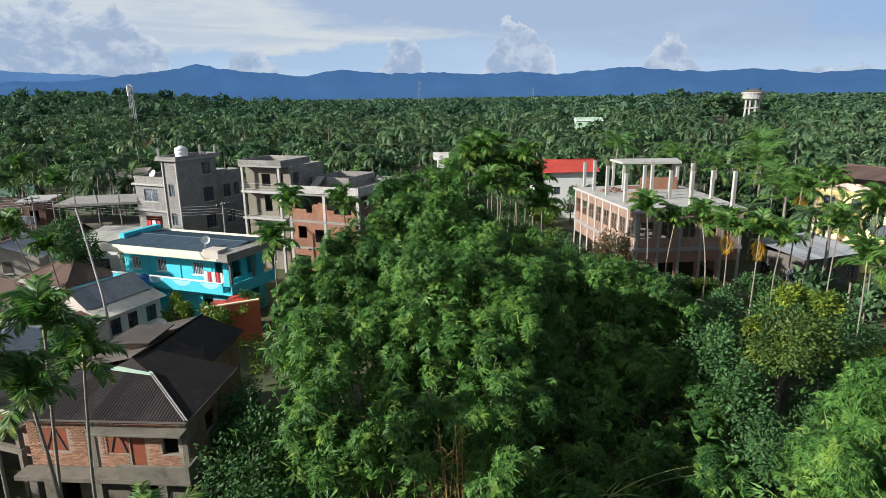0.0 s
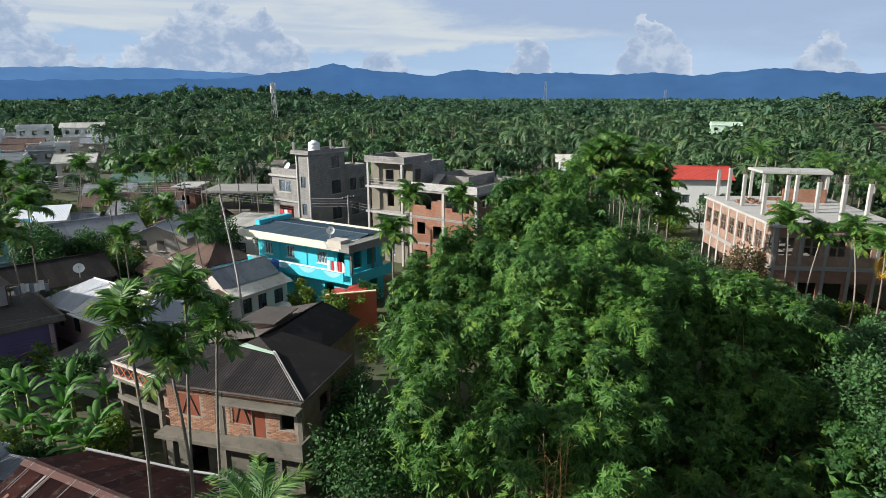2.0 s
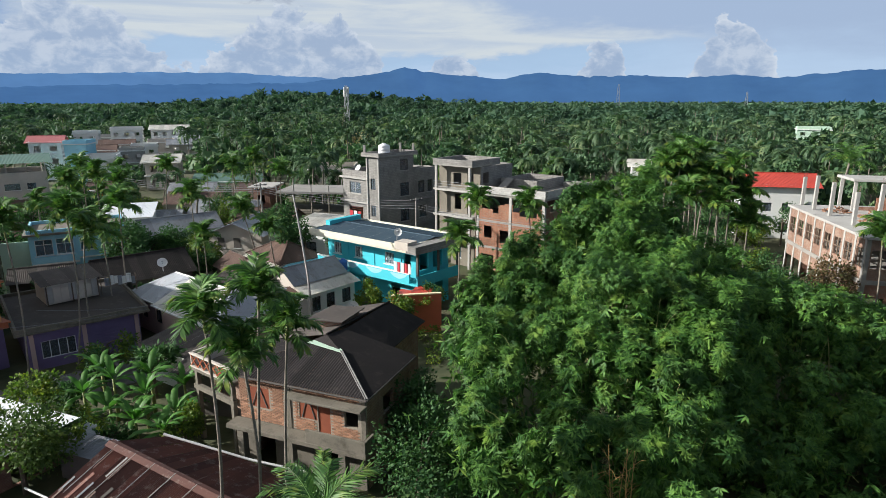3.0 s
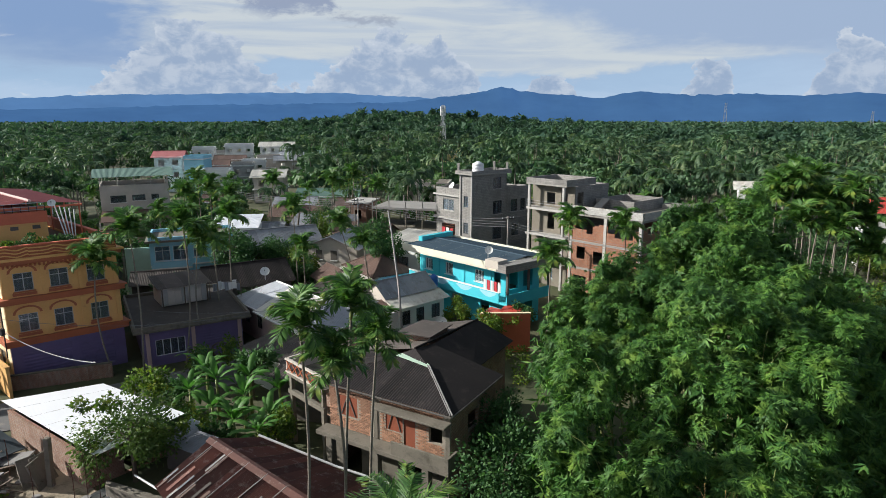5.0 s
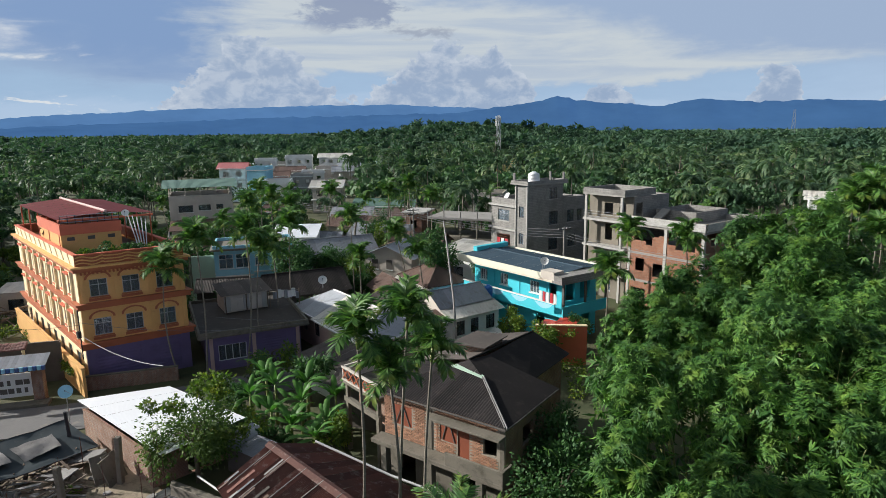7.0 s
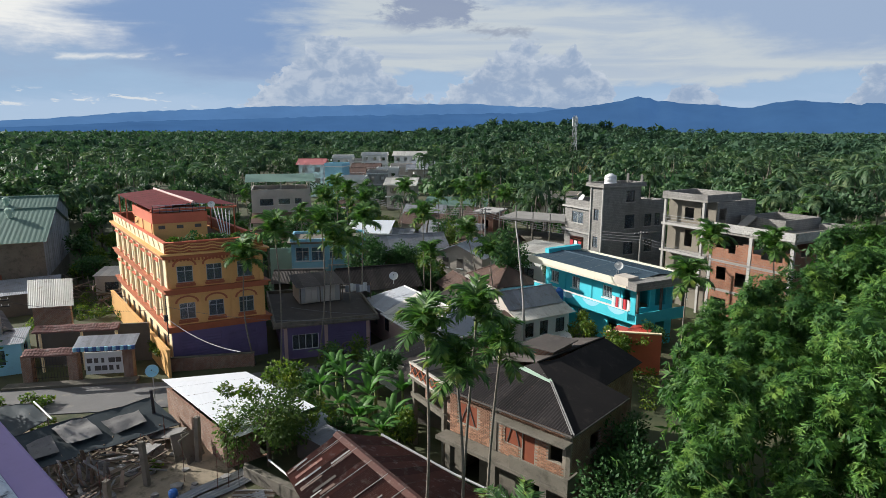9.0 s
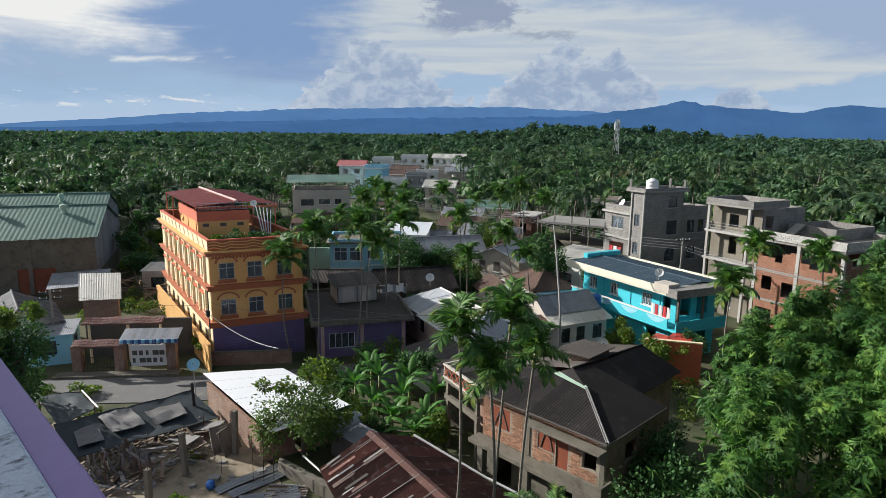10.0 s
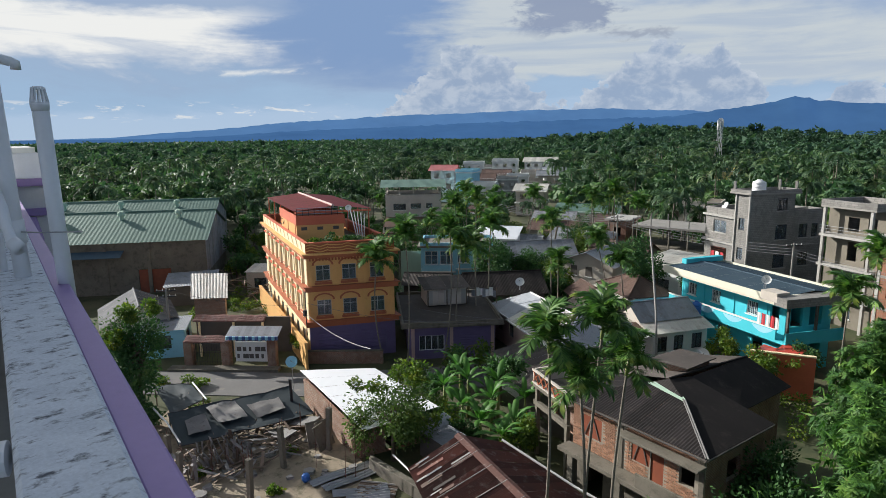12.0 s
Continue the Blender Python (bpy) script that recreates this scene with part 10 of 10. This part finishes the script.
# plants on the orange house terrace and along its side wall
for i in range(9):
    x, y = ORANGE_AT(0.7 + 0.1 * (i % 2), 0.8 + i * 0.78)
    bush(x, y, 0.5 + 0.14 * (i % 3), 430 + i, "tree_leaf" if i % 3 else "bright_leaf", 10.55, "potted green plant on the roof terrace")
for i in range(5):
    bush(-49.2 - i * 1.3, 24.1 + i * 0.34, 0.6, 450 + i, "bright_leaf", 1.3, "green creeper over the garden wall")
    x, y = ORANGE_AT(1.2 + i * 1.5, 0.9)
    bush(x, y, 0.4, 460 + i, "tree_leaf", 10.0, "potted green plant on the roof terrace")


for i, (x, y) in enumerate(((-43.6, 75.0), (-41.4, 76.0), (-39.0, 77.4), (-36.6, 78.4), (-34.4, 79.0), (-44.8, 78.4), (-38.4, 81.4), (-35.6, 82.6), (-42.0, 80.6), (-33.4, 75.6))):
    bush(x, y, 1.5 + 0.3 * (i % 3), 560 + i, "bright_leaf", 0.0, "bright green garden bush behind the white house")


# ---- dishes, tanks, masts ----
dish((-42.8, 20.2, 0.0), (0.75, -0.5, 0.55), 0.46, "pale_blue", 2.6, "blue-grey satellite dish on a tall pole")
dish((-41.1, 44.3, 4.6), (0.5, -0.6, 0.6), 0.45, "white_paint", 0.8)
dish((-20.6, 41.6, 3.4), (0.6, -0.6, 0.5), 0.5, "white_paint", 0.7)
q = TURQ_M @ Vector((TURQ_L - 2.0, 1.0, 7.0))
dish((q.x, q.y, 6.9), (0.4, -0.8, 0.5), 0.4, "white_paint", 0.7)
dish((*ORANGE_AT(4.9, 5.2), 12.3), (0.6, -0.5, 0.6), 0.32, "white_paint", 0.9)
dish((*ORANGE_AT(12.0, 0.6), 10.84), (-0.4, -0.8, 0.4), 0.55, "slab_grey", 0.6)
q = TURQ_M @ Vector((4.4, -0.85, 0))
part("tank_stand", Shape().box(-0.5, 0.5, -0.5, 0.5, 0, 3.2, Matrix.Translation((q.x, q.y, 0))), M["turquoise"], TURQ)
barrel((q.x, q.y, 3.202), 0.45, 1.2, "blue_tank", "blue plastic water barrel before the turquoise house")
# cloths and red awning at the turquoise corner
for k in range(5):
    a = TURQ_M @ Vector((TURQ_L - 1.6 + k * 0.45, -0.12, 4.2))
    solo("hanging_cloth", Shape().grid(lambda u, v: (a.x + u * 0.36, a.y - u * 0.16 + 0.03 * math.sin(u * 8), 4.1 + v * 0.95), 5, 3), M["red_rag"] if k % 2 else M["white_paint"], (a.x, a.y, 4.1), "cloth drying on the balcony", "cloth", "washing")
a = TURQ_M @ Vector((TURQ_L + 0.6, -0.6, 0))
for (dx, dz) in ((0.0, 2.6), (1.6, 3.1)):
    solo("red_awning", Shape().slab([(a.x + dx - 1.0, a.y - 0.9, dz - 0.25), (a.x + dx + 0.8, a.y - 1.3, dz - 0.25), (a.x + dx + 0.9, a.y + 0.2, dz), (a.x + dx - 0.9, a.y + 0.5, dz)], 0.05), M["red_sheet"], (a.x, a.y, 2.4), "small red awning sheet on the house corner", "awning", "awnings")
w = thing("orange_wall", (-17.6, 44.6, 0), "orange painted wall with creeper and yellow stripe", "wall")
part("wall", Shape().box(0, 4.4, 0, 0.2, 0, 3.5, along((-19.4, 46.7), (-15.5, 48.7))), M["coral"], w)
part("coping", Shape().box(0, 4.4, -0.06, 0.26, 3.503, 3.6, along((-19.4, 46.7), (-15.5, 48.7))), M["cream_paint"], w)
bush(-17.2, 47.4, 0.9, 480, "bright_leaf", 2.8, "leafy creeper hanging over the wall")
bush(-18.4, 46.8, 0.7, 481, "bright_leaf", 2.4, "leafy creeper hanging over the wall")
tank = thing("white_tank", (20.9, 31.2, 0), "small white tank on a post among trees", "tank")
part("post", Shape().tube([(20.9, 31.2, 0), (20.9, 31.2, 8.53)], 0.05, 6), M["dark_steel"], tank)
part("barrel", Shape().tube([(20.9, 31.2, 8.48), (20.9, 31.2, 8.50), (20.9, 31.2, 9.10), (20.9, 31.2, 9.20)], [0.2, 0.27, 0.27, 0.1], 12), M["white_tank"], tank)


def lattice_mast(name, x, y, z0, z1, w, label):
    t = thing(name, (x, y, z0), label, "mast")
    n = max(5, int((z1 - z0) / (w * 1.6)))
    for dx, dy in ((-1, -1), (1, -1), (1, 1), (-1, 1)):
        part("leg", Shape().tube([(x + dx * w / 2, y + dy * w / 2, z0), (x + dx * w * 0.2, y + dy * w * 0.2, z1)], w * 0.05, 4), M["steel"], t)
    for k in range(n):
        a, b = k / n, (k + 1) / n
        za, zb = z0 + (z1 - z0) * a, z0 + (z1 - z0) * b
        wa, wb = w * (0.5 - 0.3 * a), w * (0.5 - 0.3 * b)
        for (p, q) in (((-1, -1), (1, -1)), ((1, -1), (1, 1)), ((1, 1), (-1, 1)), ((-1, 1), (-1, -1))):
            part("brace", Shape().tube([(x + p[0] * wa, y + p[1] * wa, za), (x + q[0] * wb, y + q[1] * wb, zb)], w * 0.035, 4), M["steel"], t)
    for k in range(6 if w < 4 else 0):
        a = k * 1.05
        part("antenna", Shape().box(-0.15 * w, 0.15 * w, -0.06 * w, 0.06 * w, z1 - w * (1.4 + 0.7 * (k % 2)), z1 - w * (0.3 + 0.5 * (k % 2)), Matrix.Translation((x + w * 0.45 * math.cos(a), y + w * 0.45 * math.sin(a), 0)) @ pose(0, 0, 0, 0, 0, math.degrees(a))), M["white_paint"], t)
    return t


lattice_mast("mobile_mast", -145.8, 296.2, 2.0, 27.0, 2.6, "tall steel lattice mobile phone mast")
lattice_mast("far_mast", -30.0, 899.8, 3.0, 40.0, 5.0, "far steel lattice mast")
lattice_mast("far_mast", 216.9, 1484.2, 3.0, 34.0, 6.0, "far steel lattice mast")


def water_tower():
    x, y = 147.0, 295.4
    t = thing("water_tower", (x, y, 0), "round white concrete water tower on legs", "water tower")
    part("bowl", Shape().tube([(x, y, 15.5), (x, y, 16.3), (x, y, 18.6), (x, y, 18.7), (x, y, 19.3)], [2.8, 4.4, 4.8, 5.3, 5.3], 20), M["pale_concrete"], t)
    part("roof", Shape().tube([(x, y, 19.25), (x, y, 19.5), (x, y, 20.7), (x, y, 20.9)], [5.2, 5.1, 1.6, 0.4], 20), M["umber_sheet"], t, "low dark conical roof")
    for k in range(8):
        a = 2 * math.pi * k / 8
        part("leg", Shape().tube([(x + 3.4 * math.cos(a), y + 3.4 * math.sin(a), 0), (x + 3.0 * math.cos(a), y + 3.0 * math.sin(a), 15.8)], 0.4, 6), M["pale_concrete"], t)
    for z in (4, 8, 12):
        part("ring_beam", Shape().tube([(x + 3.3 * math.cos(2 * math.pi * k / 16), y + 3.3 * math.sin(2 * math.pi * k / 16), z) for k in range(17)], 0.3, 6), M["pale_concrete"], t)


water_tower()
for i, (x, y, h) in enumerate(((151, 332, 20.4), (158, 337, 21.8), (171, 326, 20.6), (177, 329, 20.9), (173, 315, 19.1), (144, 332, 18.7))):
    broad_tree("tall_tree", (x, y, 0), h, 6.0, 6.5, "hazed_forest_leaf", 700 + i, 28, 50, 1.3, "tall dark tree beside the water tower")


# ---- poles and cables ----
def pole(x, y, hgt, label="concrete utility pole with crossarms", arms=2, lean=(0, 0)):
    t = thing("utility_pole", (x, y, 0), label, "pole", "poles")
    part("shaft", Shape().tube([(x, y, -0.1), (x + lean[0], y + lean[1], hgt)], [0.16, 0.1], 8), M["concrete"], t)
    for k in range(arms):
        z = hgt - 0.25 - 0.55 * k
        arm = part("crossarm", Shape().box(-0.9, 0.9, -0.05, 0.05, z - 0.05, z + 0.05, Matrix.Translation((x + lean[0], y + lean[1], 0)) @ pose(0, 0, 0, 0, 0, 60)), M["dark_steel"], t)
        for s in (-0.8, -0.3, 0.3, 0.8):
            c = Matrix.Translation((x + lean[0], y + lean[1], 0)) @ pose(0, 0, 0, 0, 0, 60) @ Vector((s, 0, z + 0.05))
            part("insulator", Shape().tube([c, c + Vector((0, 0, 0.14))], [0.05, 0.03], 6), M["white_paint"], arm)
    return t


def cable(a, b, sag, r=0.014, key="grey_cable"):
    a, b = Vector(a), Vector(b)
    pts = [a.lerp(b, k / 14) - Vector((0, 0, sag * 4 * (k / 14) * (1 - k / 14))) for k in range(15)]
    return solo("cable", Shape().tube(pts, r, 4), M[key], tuple(a.lerp(b, 0.5)), "thin overhead cable between poles", "cable", "cables")


pole(-47.3, 69.7, 9.3)
pole(-80.0, 78.6, 8.0)
pole(-2.0, 57.8, 8.6)
pole(-60.2, 16.0, 6.0)
pole(-23.5, 64.5, 9.2, arms=1)
for k in range(4):
    o = (0.0, 0.0, 0.3 * k)
    cable((-80.0, 78.6, 6.9 + o[2]), (-47.3, 69.7, 8.2 + o[2]), 0.5, 0.03)
    cable((-47.3, 69.7, 8.2 + o[2]), (-23.5, 64.5, 8.0 + o[2]), 0.6, 0.022)
    if k < 3:
        cable((-23.5, 64.5, 8.0 + o[2]), (-2.0, 57.8, 7.7 + o[2]), 0.6, 0.018)
cable((-47.9, 24.2, 4.6), (-39.8, 25.6, 3.2), 0.5, 0.03, "white_paint")
cable((-47.9, 24.2, 5.6), (-33.0, 33.5, 5.4), 0.7, 0.014)
cable((-60.2, 16.0, 5.8), (-47.9, 24.2, 5.4), 0.5, 0.016, "cable")
cable((-43.0, 33.0, 4.4), (-33.5, 38.8, 4.3), 0.3, 0.016)
part("meter_mast", Shape().tube([(-47.9, 24.2, 2.6), (-47.9, 24.2, 6.6)], 0.045, 6), M["dark_steel"], ORANGE)
part("meter_box", Shape().box(-0.15, 0.15, -0.12, 0.12, 4.4, 4.9, Matrix.Translation((-47.9, 24.1, 0))), M["dark_steel"], ORANGE)
solo("dead_trunk", Shape().tube([(-25.6, 44.2, 0), (-27.0, 46.0, 5.0), (-29.0, 48.2, 9.6), (-29.9, 49.1, 11.5)], [0.12, 0.1, 0.08, 0.05], 7), M["slab_grey"], (-25.6, 44.2, 0), "bare pale leaning palm trunk", "tree trunk", smooth=True)


# ---- dry bamboo twigs in the foreground ----
def dry_twigs(x, y, z, seed):
    rng = random.Random(seed)
    t = thing("dry_bamboo", (x, y, 0), "withered yellow-brown bamboo with bare twigs", "bamboo")
    for k in range(7):
        base = Vector((x + rng.uniform(-0.5, 0.5), y + rng.uniform(-0.4, 0.4), 0))
        top = base + Vector((rng.uniform(-0.8, 0.8), rng.uniform(-0.6, 0.6), z + rng.uniform(-0.9, 0.9)))
        part("cane", Shape().tube([base, base.lerp(top, 0.5), top], [0.035, 0.025, 0.008], 5), M["dry"], t)
        for j in range(9):
            p = base.lerp(top, 0.55 + 0.045 * j)
            d = Vector((rng.uniform(-1, 1), rng.uniform(-1, 1), rng.uniform(0.1, 0.8))).normalized() * rng.uniform(0.4, 0.9)
            part("twig", Shape().tube([p, p + d * 0.6 + Vector((0, 0, 0.1)), p + d], [0.012, 0.009, 0.004], 4), M["dry"], t)


dry_twigs(0.3, 22.3, 6.6, 1)
